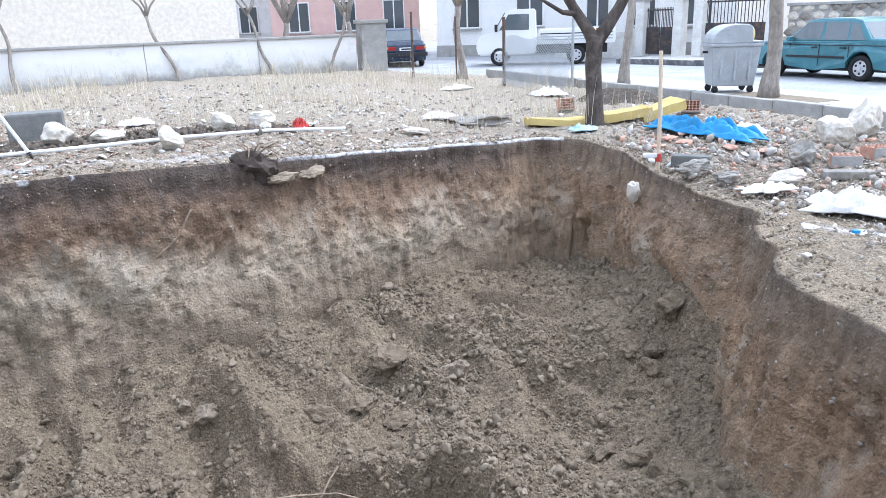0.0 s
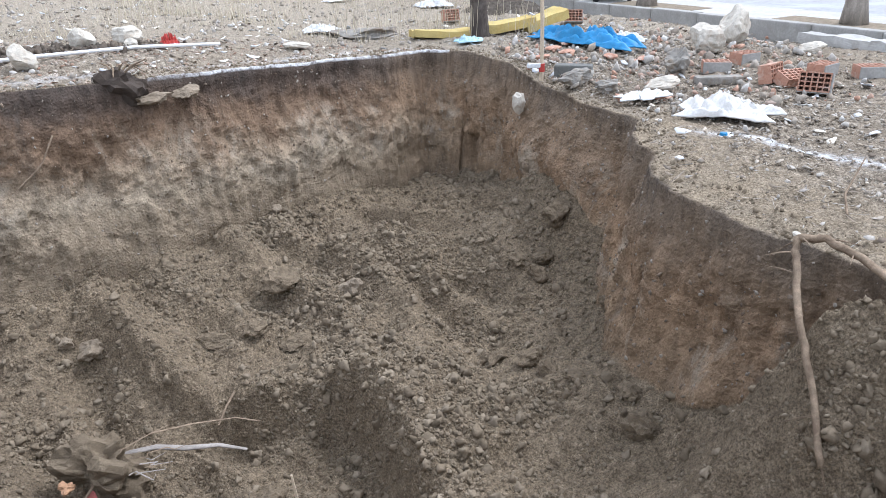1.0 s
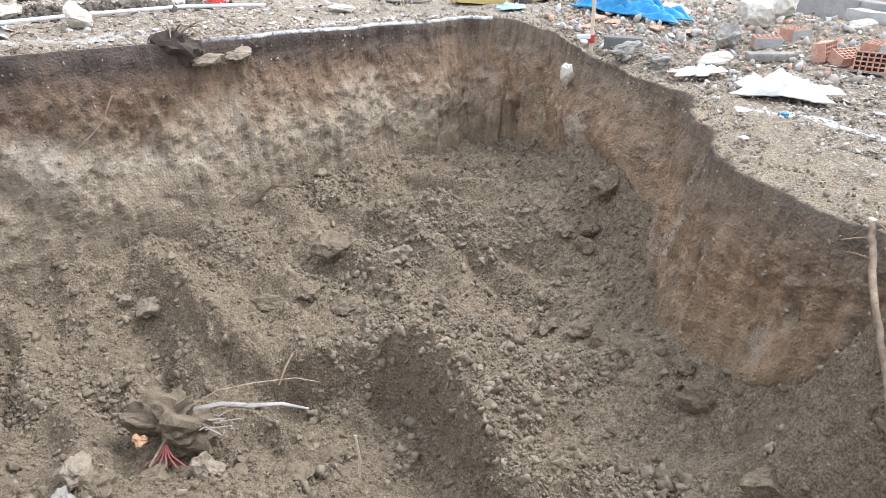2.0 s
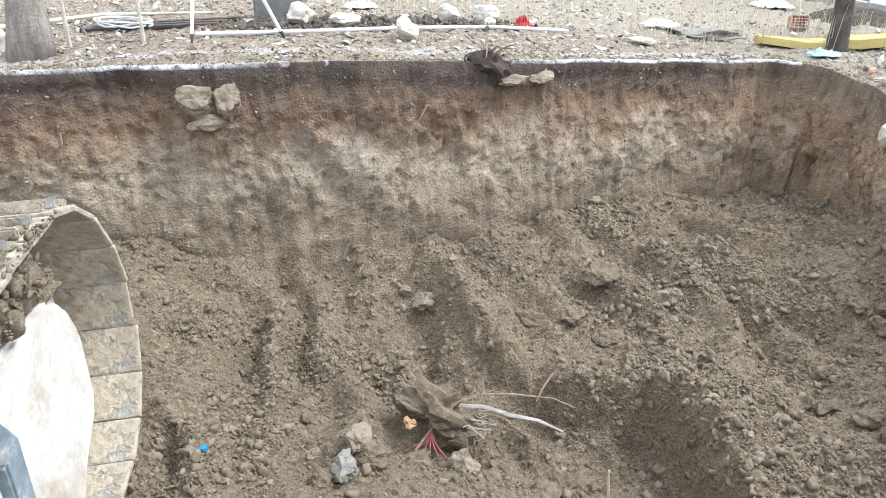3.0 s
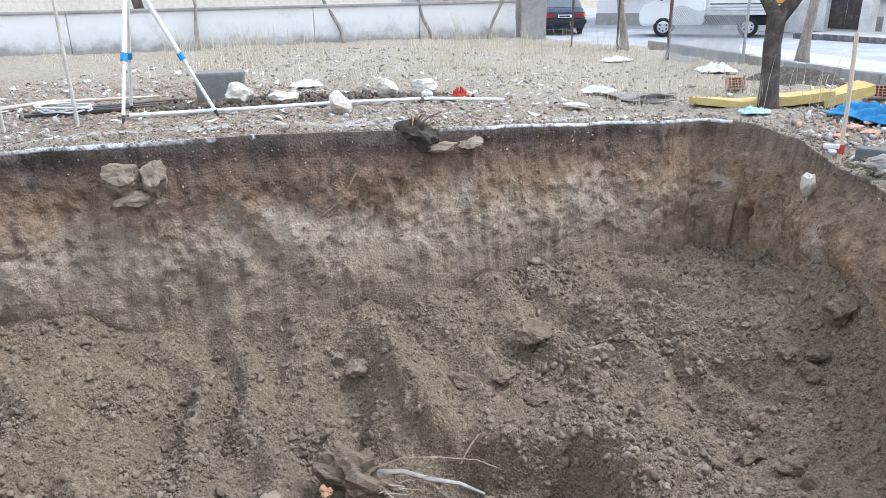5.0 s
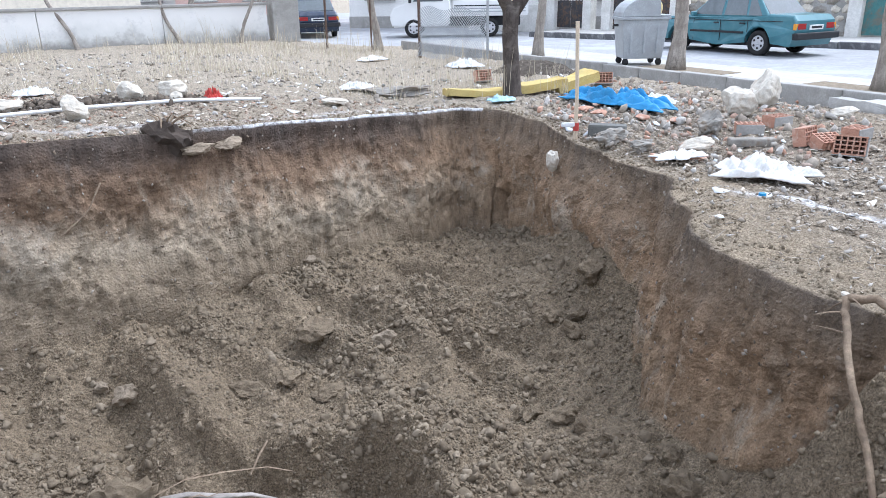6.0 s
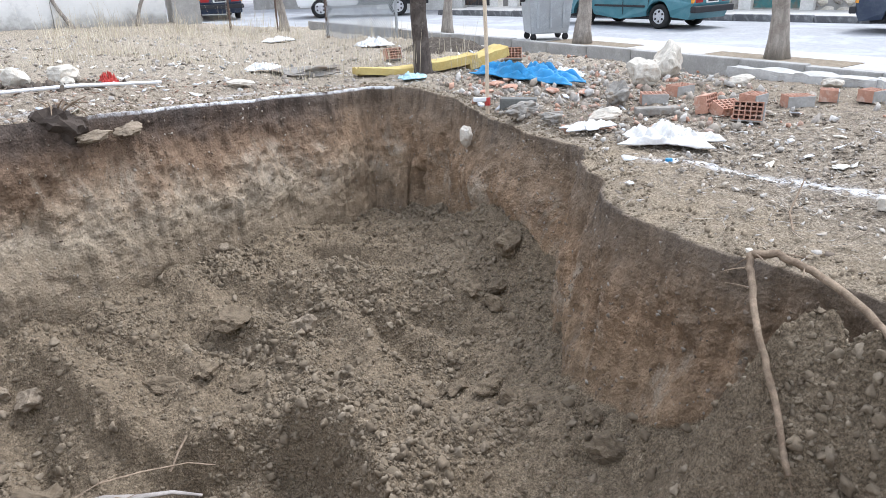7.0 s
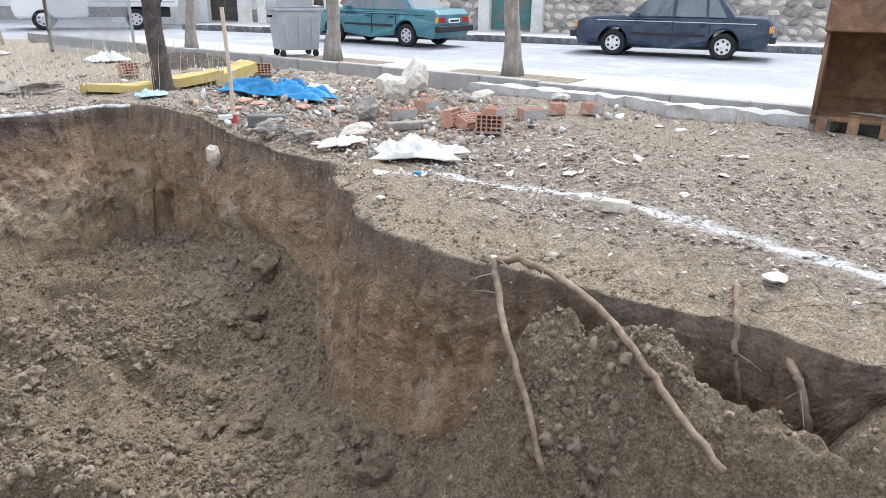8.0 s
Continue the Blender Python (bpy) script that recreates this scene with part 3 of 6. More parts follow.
_kf.matrix_basis = pose(*across(-4.5, 0.07, -0.035), 0, 0, FAR_TURN)
for k in range(1, 30):
    o = _kf.copy()
    scene.collection.objects.link(o)
    o.matrix_basis = pose(*across(-4.5 + k * 1.006, 0.07, -0.035 + _krng.uniform(-.01, .01)), 0, 0, FAR_TURN)
M_PIT = plain("tree_pit_soil", (.22, .18, .13), 0.95, 0, 0.3, 12, 0.6)
for u, w in ((1.5, 1.9), (5.2, 2.3)):
    tagged(part("tree_pit", slab([along(u - w / 2, .3), along(u + w / 2, .3), along(u + w / 2, 1.1), along(u - w / 2, 1.1)], 0.05, 0.138), M_PIT, None),
           "square of bare soil left open in the pavement", "tree pit", kind="structure")


# ---- houses and walls across the street ----
def window(parent, x, z, w, h, y, depth=0.12, frame_mat=None):
    """A sash window in a wall that faces -y, with frame, panes and sill."""
    fm = frame_mat or M_WHITE
    bm = bmesh.new()
    for sx in (-w / 2, 0, w / 2):
        box(bm, x + sx, y, z, 0.06, 0.07, h, None, 0.008)
    for sz in (-h / 2, h / 2):
        box(bm, x, y - 0.002, z + sz, w + 0.06, 0.066, 0.06, None, 0.008)
    win = part("window", bm, fm, parent)
    part("pane", boxed(w - 0.04, 0.02, h - 0.04, 0, (x, y + 0.02, z)), M_GLASS, win)
    part("sill", boxed(w + 0.2, 0.2, 0.06, 0.01, (x, y - 0.06, z - h / 2 - 0.06)), M_CONCRETE, win)


def house(name, label, wall_mat, at, rz, w, d, h, wins, roof=True, roof_mat=None):
    t = thing(name, label, "house", at, rz)
    bm = bmesh.new()
    box(bm, w / 2, d / 2, h / 2 - 0.2, w, d, h + 0.4)
    part("wall", bm, wall_mat, t)
    part("plinth", boxed(w + 0.06, d + 0.06, 0.7, 0.02, (w / 2, d / 2, 0.15)), M_CONCRETE, t)
    for (x, z, ww, hh) in wins:
        window(t, x, z, ww, hh, -0.02)
    if roof:
        bm = bmesh.new()
        o = 0.5
        b = [bm.verts.new(p) for p in ((-o, -o, h), (w + o, -o, h), (w + o, d + o, h), (-o, d + o, h))]
        r = [bm.verts.new((w * 0.25, d / 2, h + 1.8)), bm.verts.new((w * 0.75, d / 2, h + 1.8))]
        for f in ((b[0], b[1], r[1], r[0]), (b[1], b[2], r[1]), (b[2], b[3], r[0], r[1]), (b[3], b[0], r[0]), (b[3], b[2], b[1], b[0])):
            bm.faces.new(f)
        part("roof", bm, roof_mat or M_TILE, t)
    return t


house("house", "cream rendered house behind a low garden wall", M_CREAM, (-19.6, 15.9, 0.3), 30, 15.2, 8, 6.5, [(3, 4.2, 1.4, 1.5), (8, 4.2, 1.4, 1.5), (12.4, 4.4, 1.2, 1.3)])
house("house", "white two-storey house by a dark gate", M_WHITE, (-0.5, 35.2, 0), -20, 9.0, 8, 6.5, [(1.5, 2.0, 1.2, 1.5), (4.4, 2.0, 1.2, 1.5), (7.4, 2.0, 1.2, 1.5), (1.5, 5, 1.2, 1.4), (4.4, 5, 1.2, 1.4)])
house("house", "faded pink house with a red tiled roof", M_PINK, (-9.5, 41, 0), 4, 8.0, 8, 6.0, [(1.5, 2.0, 1.1, 1.5), (4.0, 2.0, 1.1, 1.5), (6.6, 2.0, 1.1, 1.5), (1.5, 4.7, 1.1, 1.4), (4.0, 4.7, 1.1, 1.4)])
house("house", "pale grey house with small windows", M_PLASTER, (-16.5, 46, 0), 0, 7.0, 8, 7.0, [(1.5, 2.0, 1.1, 1.5), (4.5, 2.0, 1.1, 1.5), (1.5, 5.0, 1.1, 1.4), (4.5, 5.0, 1.1, 1.4)])
house("house", "white house with barred windows by the pavement", M_WHITE, across(-10.8, 4.2), FAR_TURN + 8, 7.2, 7, 6.0, [(1.3, 1.9, 1.1, 1.5), (3.4, 1.9, 1.1, 1.5), (5.7, 1.9, 1.1, 1.5), (1.3, 4.6, 1.1, 1.4), (3.4, 4.6, 1.1, 1.4)])
house("house", "yellow house above a rubble garden wall", M_YELLOWWALL, across(0.5, 7.0), FAR_TURN, 9.0, 7, 6.0, [(1.6, 3.6, 1.3, 1.4), (4.4, 3.6, 1.3, 1.4), (7.2, 3.6, 1.3, 1.4)])
house("house", "plain cream house behind the rubble wall", M_CREAM, across(11.0, 7.5), FAR_TURN, 12.0, 7, 6.0, [(1.6, 3.6, 1.3, 1.4), (4.8, 3.6, 1.3, 1.4), (8.2, 3.6, 1.3, 1.4)])


def rubble_wall(u0, u1, side, height, rng):
    """A wall of rough stones in mortar with a concrete coping."""
    t = tagged(new("rubble_wall"), "garden wall of rough pale stones with coping", "wall", kind="structure")
    L = u1 - u0
    core = boxed(L, 0.3, height, 0.01, (L / 2, 0.17, height / 2))
    part("mortar", core, M_CONCRETE, t)
    part("coping", boxed(L + .1, 0.44, 0.09, 0.015, (L / 2, 0.15, height + 0.045)), M_CONCRETE, t)
    shapes = []
    for k in range(10):
        ob = part("stone", rock(rng, 0.2, (1.0, 0.42, 0.72), 1, 0.2), M_STONE if k % 3 else M_GREYSTONE, t)
        shapes.append(ob.data)
        bpy.data.objects.remove(ob)
    z = 0.14
    while z < height:
        x = rng.uniform(0, 0.3)
        while x < L:
            o = new("stone", rng.choice(shapes))
            o.parent = t
            k = rng.uniform(0.8, 1.25)
            o.matrix_basis = pose(x, 0.02, z, 0, rng.uniform(-20, 20), 0) @ Matrix.Diagonal((k, 1, k * 0.95, 1))
            x += 0.36 * k
        z += 0.25
    t.matrix_basis = pose(*across(u0, side), 0, 0, FAR_TURN)
    return t


rubble_wall(-0.4, 4.6, 2.6, 1.7, random.Random(8))
rubble_wall(6.4, 15.5, 2.6, 1.6, random.Random(9))


def gate(u, side, w, h, mat, label):
    t = tagged(new("gate"), label, "gate", kind="structure")
    for x in (-w / 2 - 0.2, w / 2 + 0.2):
        pst = part("gate_post", boxed(0.36, 0.36, h + 0.25, 0.02, (x, 0, h / 2 + 0.12)), M_PLASTER, t)
        part("cap", boxed(0.46, 0.46, 0.1, 0.02, (x, 0, h + 0.29)), M_CONCRETE, pst)
    for sx in (-1, 1):
        leaf = part("leaf", boxed(w / 2 - 0.03, 0.04, h * 0.55, 0.005, (sx * w / 4, 0, h * 0.275 + .1)), mat, t)
        for k in range(9):
            x = sx * w / 4 + (k - 4) * (w / 2 - 0.1) / 8
            part("bar", rod([(x, 0, h * 0.5), (x, 0, h)], 0.014, 6), mat, leaf)
        part("rail", boxed(w / 2 - 0.03, 0.05, 0.05, 0.005, (sx * w / 4, 0, h - 0.08)), mat, leaf)
    t.matrix_basis = pose(*across(u, side, 0.1), 0, 0, FAR_TURN)


gate(-2.0, 2.3, 2.2, 1.9, M_IRON, "dark iron double gate between white posts")
M_GREEN = plain("green_paint", (.06, .17, .17), 0.6, 0, 0.25, 5, 0.2, (.15, .13, .1))
gate(5.5, 2.5, 1.3, 1.9, M_GREEN, "dark green iron garden gate between stone walls")
gate(-4.9, 2.3, 1.2, 1.7, M_IRON, "black iron garden gate between white posts")
fw = tagged(part("garden_wall", slab([across(-10, 2.3), across(-6.0, 2.3), across(-6.0, 2.6), across(-10, 2.6)], 0, 1.0), M_PLASTER, None), "low white garden wall along the far pavement", "wall", kind="structure")


# ---- low white wall behind the lot ----
def lot_wall():
    a, b = np.array([-17.0, 12.3]), np.array([-2.6, 21.4])
    L = float(np.linalg.norm(b - a))
    t = tagged(new("lot_wall"), "low whitewashed plaster wall with stained foot", "wall", kind="structure")
    n = Nodes("stained_whitewash", 0.9, 0, 0.15)
    zz = n.math("ADD", n.z(), n.math("MULTIPLY", n.math("SUBTRACT", n.noise(2.5, 7, 0.7), 0.5), 0.9))
    col = n.ramp(zz, [(0.12, rgb(.30, .29, .27)), (0.38, rgb(.60, .60, .58)), (0.7, rgb(.70, .69, .67))])
    col = n.mix(n.ramp(n.noise(1.1, 8, 0.75), [(0.55, 0.0), (0.68, 0.6)]), col, rgb(.42, .42, .42))
    n.color(col).bump(n.noise(25, 6, 0.7), 0.3, 0.01)
    k, bay = 0, L / 6
    while k < 6:
        part("wall_bay", boxed(bay - 0.012, 0.2, 1.1, 0.012, (k * bay + bay / 2, 0, 0.42)), n.mat, t)
        part("coping", boxed(bay - 0.006, 0.3, 0.07, 0.015, (k * bay + bay / 2, 0, 1.005)), M_CONCRETE, t)
        k += 1
    t.matrix_basis = pose(a[0], a[1], 0.32, 0, 0, math.degrees(math.atan2(b[1] - a[1], b[0] - a[0])))


lot_wall()
ub = thing("utility_pillar", "weathered grey concrete pillar at the wall's end", "pillar", (-2.15, 21.7, 0.3), 25)
part("shaft", boxed(0.75, 0.5, 1.35, 0.03, (0, 0, 0.65)), M_CONCRETE, ub)
part("cap", boxed(0.85, 0.6, 0.1, 0.02, (0, 0, 1.37)), M_CONCRETE, ub)


# ---- trees and poles ----
def tree(name, label, base, height, r, lean, mat, rng, fork=None, limbs=7, twigs=4, depth=0.05):
    """A bare winter tree: bent tapered trunk, limbs and twigs."""
    t = thing(name, label, "tree", (base[0], base[1], base[2] - depth))
    lx, ly = lean
    pts, rad, top = [], [], fork or height
    for k in range(10):
        s = k / 9
        w = 0.05 * math.sin(s * 7 + base[0])
        pts.append((lx * s * top + w, ly * s * top + 0.6 * w, s * top))
        rad.append(r * (1.35 - 0.5 * min(1, s * 5)) if s < 0.2 else r * (0.88 - 0.25 * s))
    bm = rod(pts, rad, 14)
    for v in bm.verts:
        v.co += Vector((v.co.x - lx * v.co.z, v.co.y - ly * v.co.z, 0)) * 0.22 * noise.noise(Vector((v.co.x * 9, v.co.y * 9, v.co.z * 2.5 + base[1])))
    trunk = part("trunk", bm, mat, t, "", True)
    tip = Vector(pts[-1])
    bmt = bmesh.new()
    for k in range(limbs):
        a = 2 * math.pi * k / max(1, limbs) + rng.uniform(-.4, .4)
        z0 = tip.copy() if fork else Vector(pts[rng.randint(5, 9)])
        L = (height - z0.z) * rng.uniform(0.7, 1.0)
        out = rng.uniform(0.35, 0.7)
        q = [z0 - Vector((0, 0, 0.05))]
        for j in range(1, 7):
            s = j / 6
            q.append(z0 + Vector((math.cos(a) * out * L * s + rng.uniform(-.05, .05), math.sin(a) * out * L * s + rng.uniform(-.05, .05), L * (s ** 1.1))))
        rr = r * (0.55 if fork else 0.4)
        part("limb", rod(q, [rr * (1 - 0.8 * j / 6) for j in range(7)], 8), mat, t, "", True)
        for j in range(twigs):
            p = q[rng.randint(2, 6)]
            d = Vector((rng.uniform(-1, 1), rng.uniform(-1, 1), rng.uniform(0.1, 1))).normalized() * rng.uniform(0.4, 0.9)
            tube(bmt, [p, p + d * 0.5 + Vector((0, 0, .05)), p + d], [0.012, 0.008, 0.003], 5)
    tagged(part("twigs", bmt, mat, t), kind="stuff")
    return t


rt = random.Random(12)
t1 = thing("tree", "dark-barked bare tree forking low beside the pit", "tree", (2.30, 11.35, -0.05))
part("trunk", rod([(0.02, 0, 0), (0.0, 0, 0.12), (-0.01, 0.02, 0.5), (-0.04, 0.03, 0.95), (-0.03, 0.03, 1.25), (-0.02, 0.03, 1.42)], [0.2, 0.15, 0.125, 0.12, 0.125, 0.15], 14), M_DARKBARK, t1, "", True)
part("limb", rod([(-0.02, 0.03, 1.3), (-0.16, 0, 1.52), (-0.36, -0.05, 1.8), (-0.62, -0.1, 2.2), (-0.8, -0.1, 2.7), (-0.9, -0.2, 3.4)], [0.11, 0.09, 0.075, 0.065, 0.05, 0.02], 10), M_DARKBARK, t1, "", True)
part("limb", rod([(-0.02, 0.03, 1.3), (0.14, 0.05, 1.5), (0.33, 0.1, 1.78), (0.55, 0.15, 2.2), (0.75, 0.2, 2.8), (0.9, 0.3, 3.6)], [0.12, 0.1, 0.085, 0.075, 0.05, 0.02], 10), M_DARKBARK, t1, "", True)
part("limb", rod([(-0.3, -0.04, 1.72), (-0.55, -0.2, 1.75), (-0.9, -0.35, 1.95), (-1.2, -0.4, 2.1)], [0.05, 0.035, 0.022, 0.01], 8), M_DARKBARK, t1, "", True)
tree("tree", "pale-barked street tree standing in the pavement", (*along(1.35, 0.62)[:2], 0.13), 6.0, 0.15, (0.0, 0.0), M_BARK, rt, 2.9)
tree("tree", "pale street tree with a broken brown bark patch", (*along(5.2, 0.75)[:2], 0.13), 6.0, 0.15, (-0.02, 0.01), M_BARK, rt, 3.1)
tree("tree", "slim grey street tree by the kerb", (*along(-2.6, 0.4)[:2], 0.1), 6.0, 0.12, (0.02, 0.0), M_BARK, rt, 3.0)
tree("tree", "stout furrowed tree trunk close to the pit edge", (-6.02, 5.72, 0.38), 6.0, 0.17, (0.0, 0.0), M_BARK, rt, 3.2)
tree("tree", "crooked pale tree at the back of the lot", (0.4, 20.6, 0.05), 5.0, 0.13, (-0.05, 0.0), M_BARK, rt, 2.0)
tree("tree", "dark slender tree beside the white wall", (-12.0, 17.9, 0.35), 6.0, 0.16, (-0.02, 0.0), M_DARKBARK, rt, 3.0)
for bx, by, lx in ((-9.6, 16.6, -0.12), (-6.6, 18.5, -0.42), (-4.55, 19.8, -0.38), (-3.2, 20.6, 0.3)):
    tree("sapling", "bare leaning sapling against the white wall", (bx, by, 0.34), 3.4, 0.055, (lx, 0.05), M_BARK, rt, 1.7, 4, 4)
tree("tree", "bare grey tree behind the garden wall", (-5.2, 24.5, 0.2), 6.0, 0.13, (0.0, 0.0), M_BARK, rt, 1.6, 7, 7)
tree("tree", "bare grey tree behind the garden wall", (-3.6, 27.5, 0.2), 6.0, 0.12, (0.03, 0.0), M_BARK, rt, 1.6, 7, 7)


def pole(label, base, h, r, mat, lean=(0, 0)):
    t = thing("fence_post", label, "post", base, 0, "fence posts")
    part("shaft", rod([(0, 0, -0.1), (lean[0] * h, lean[1] * h, h)], r, 8), mat, t)
    part("cap", rod([(lean[0] * h, lean[1] * h, h), (lean[0] * h, lean[1] * h, h + 0.02)], r * 1.2, 8), mat, t)


M_GALV = plain("galvanised_steel", (.42, .44, .45), 0.5, 0.5, 0.15, 8, 0.1, (.3, .31, .32))
pole("thin rusty steel fence post in the lot", (-0.92, 20.3, 0.2), 1.65, 0.03, M_RUSTY)
pole("rusty steel fence post holding chain-link mesh", (1.42, 18.6, 0.03), 1.62, 0.04, M_RUSTY)
pole("galvanised fence post holding chain-link mesh", (2.95, 17.6, 0.0), 2.2, 0.035, M_GALV)
pole("thin grey fence post in the lot", (0.25, 19.9, 0.1), 1.6, 0.025, M_RUSTY)


def chain_link():
    """A slack piece of chain-link mesh, of thin crossing wires, fallen at its foot."""
    bm = bmesh.new()
    a, b = Vector((1.42, 18.6, 0.03)), Vector((2.95, 17.6, 0.0))

    def at(u, v):
        sag = 0.35 * math.exp(-v * 2.4) * (0.6 + 0.5 * math.sin(u * 9))
        p = a.lerp(b, u) + Vector((0, 0, 0.02 + v))
        return p + Vector((-0.45, -0.8, 0)) * sag + Vector((0, 0, 0.05 * math.sin(u * 14 + v * 5)))

    n = 34
    for k in range(-16, n + 1):
        for sgn in (1, -1):
            pts = []
            for j in range(15):
                v = j / 14 * 1.15
                u = k / n + sgn * (v / 1.15 - 0.5) * 0.5 + 0.25
                if 0 <= u <= 1:
                    pts.append(at(u, v))
            if len(pts) > 1:
                tube(bm, pts, 0.008, 3, False)
    solo("chain_link_mesh", bm, M_GALV, "slack galvanised chain-link mesh bulging at its foot", "fence")


chain_link()


# ---- vehicles ----
def paint(name, color, rough=0.35):
    n = Nodes(name, rough, 0.15, 0.5)
    c = np.array(color)
    col = n.ramp(n.noise(1.5, 5, 0.6), [(0.3, rgb(*(c * 0.9))), (0.7, rgb(*(c * 1.1)))])
    dust = n.ramp(n.noise(3, 8, 0.7), [(0.45, 0.02), (0.75, 0.16)])
    n.color(n.mix(dust, col, rgb(.36, .35, .33)))
    return n.mat


M_CHROME = plain("dull_chrome", (.6, .6, .62), 0.3, 0.8, 0.1, 8, 0)
M_BLACKTRIM = plain("black_trim", (.025, .025, .028), 0.6, 0, 0.2, 8, 0.1)
M_REDLAMP = plain("red_lamp", (.30, .02, .02), 0.25, 0, 0.1, 8, 0)
M_AMBER = plain("amber_lamp", (.65, .28, .04), 0.25, 0, 0.1, 8, 0)
M_RIM = plain("wheel_rim", (.55, .55, .57), 0.4, 0.4, 0.1, 9, 0.05)
M_CARGLASS = plain("car_glass", (.10, .12, .13), 0.05, 0, 0.15, 2, 0, None, 0.8)


def wheel(parent, x, y, z, r, w, side, rim_mat):
    bm = bmesh.new()
    n = 28
    prof = [(r * 0.62, -w / 2), (r * 0.95, -w / 2), (r, -w * 0.36), (r, w * 0.36), (r * 0.95, w / 2), (r * 0.62, w / 2)]
    rings = []
    for a, o in prof:
        rings.append([bm.verts.new((x + a * math.cos(2 * math.pi * k / n), y + o, z + a * math.sin(2 * math.pi * k / n))) for k in range(n)])
    for p, q in zip(rings, rings[1:] + rings[:1]):
        for k in range(n):
            bm.faces.new((p[k], p[(k + 1) % n], q[(k + 1) % n], q[k]))
    bmesh.ops.recalc_face_normals(bm, faces=bm.faces)
    tyre = part("wheel", bm, M_RUBBER, parent, "", True)
    bm = bmesh.new()
    f = y + side * w * 0.38
    tube(bm, [(x, f - side * 0.06, z), (x, f, z)], [r * 0.63, r * 0.60], 28)
    tube(bm, [(x, f, z), (x, f + side * 0.02, z)], [r * 0.16, r * 0.12], 12)
    part("rim", bm, rim_mat, tyre)
    for k in range(6):
        a = 2 * math.pi * (k + 0.5) / 6
        part("rim_hole", rod([(x + r * .4 * math.cos(a), f - 0.01, z + r * .4 * math.sin(a)), (x + r * .4 * math.cos(a), f + side * 0.006, z + r * .4 * math.sin(a))], r * 0.1, 10), M_BLACKTRIM, tyre)


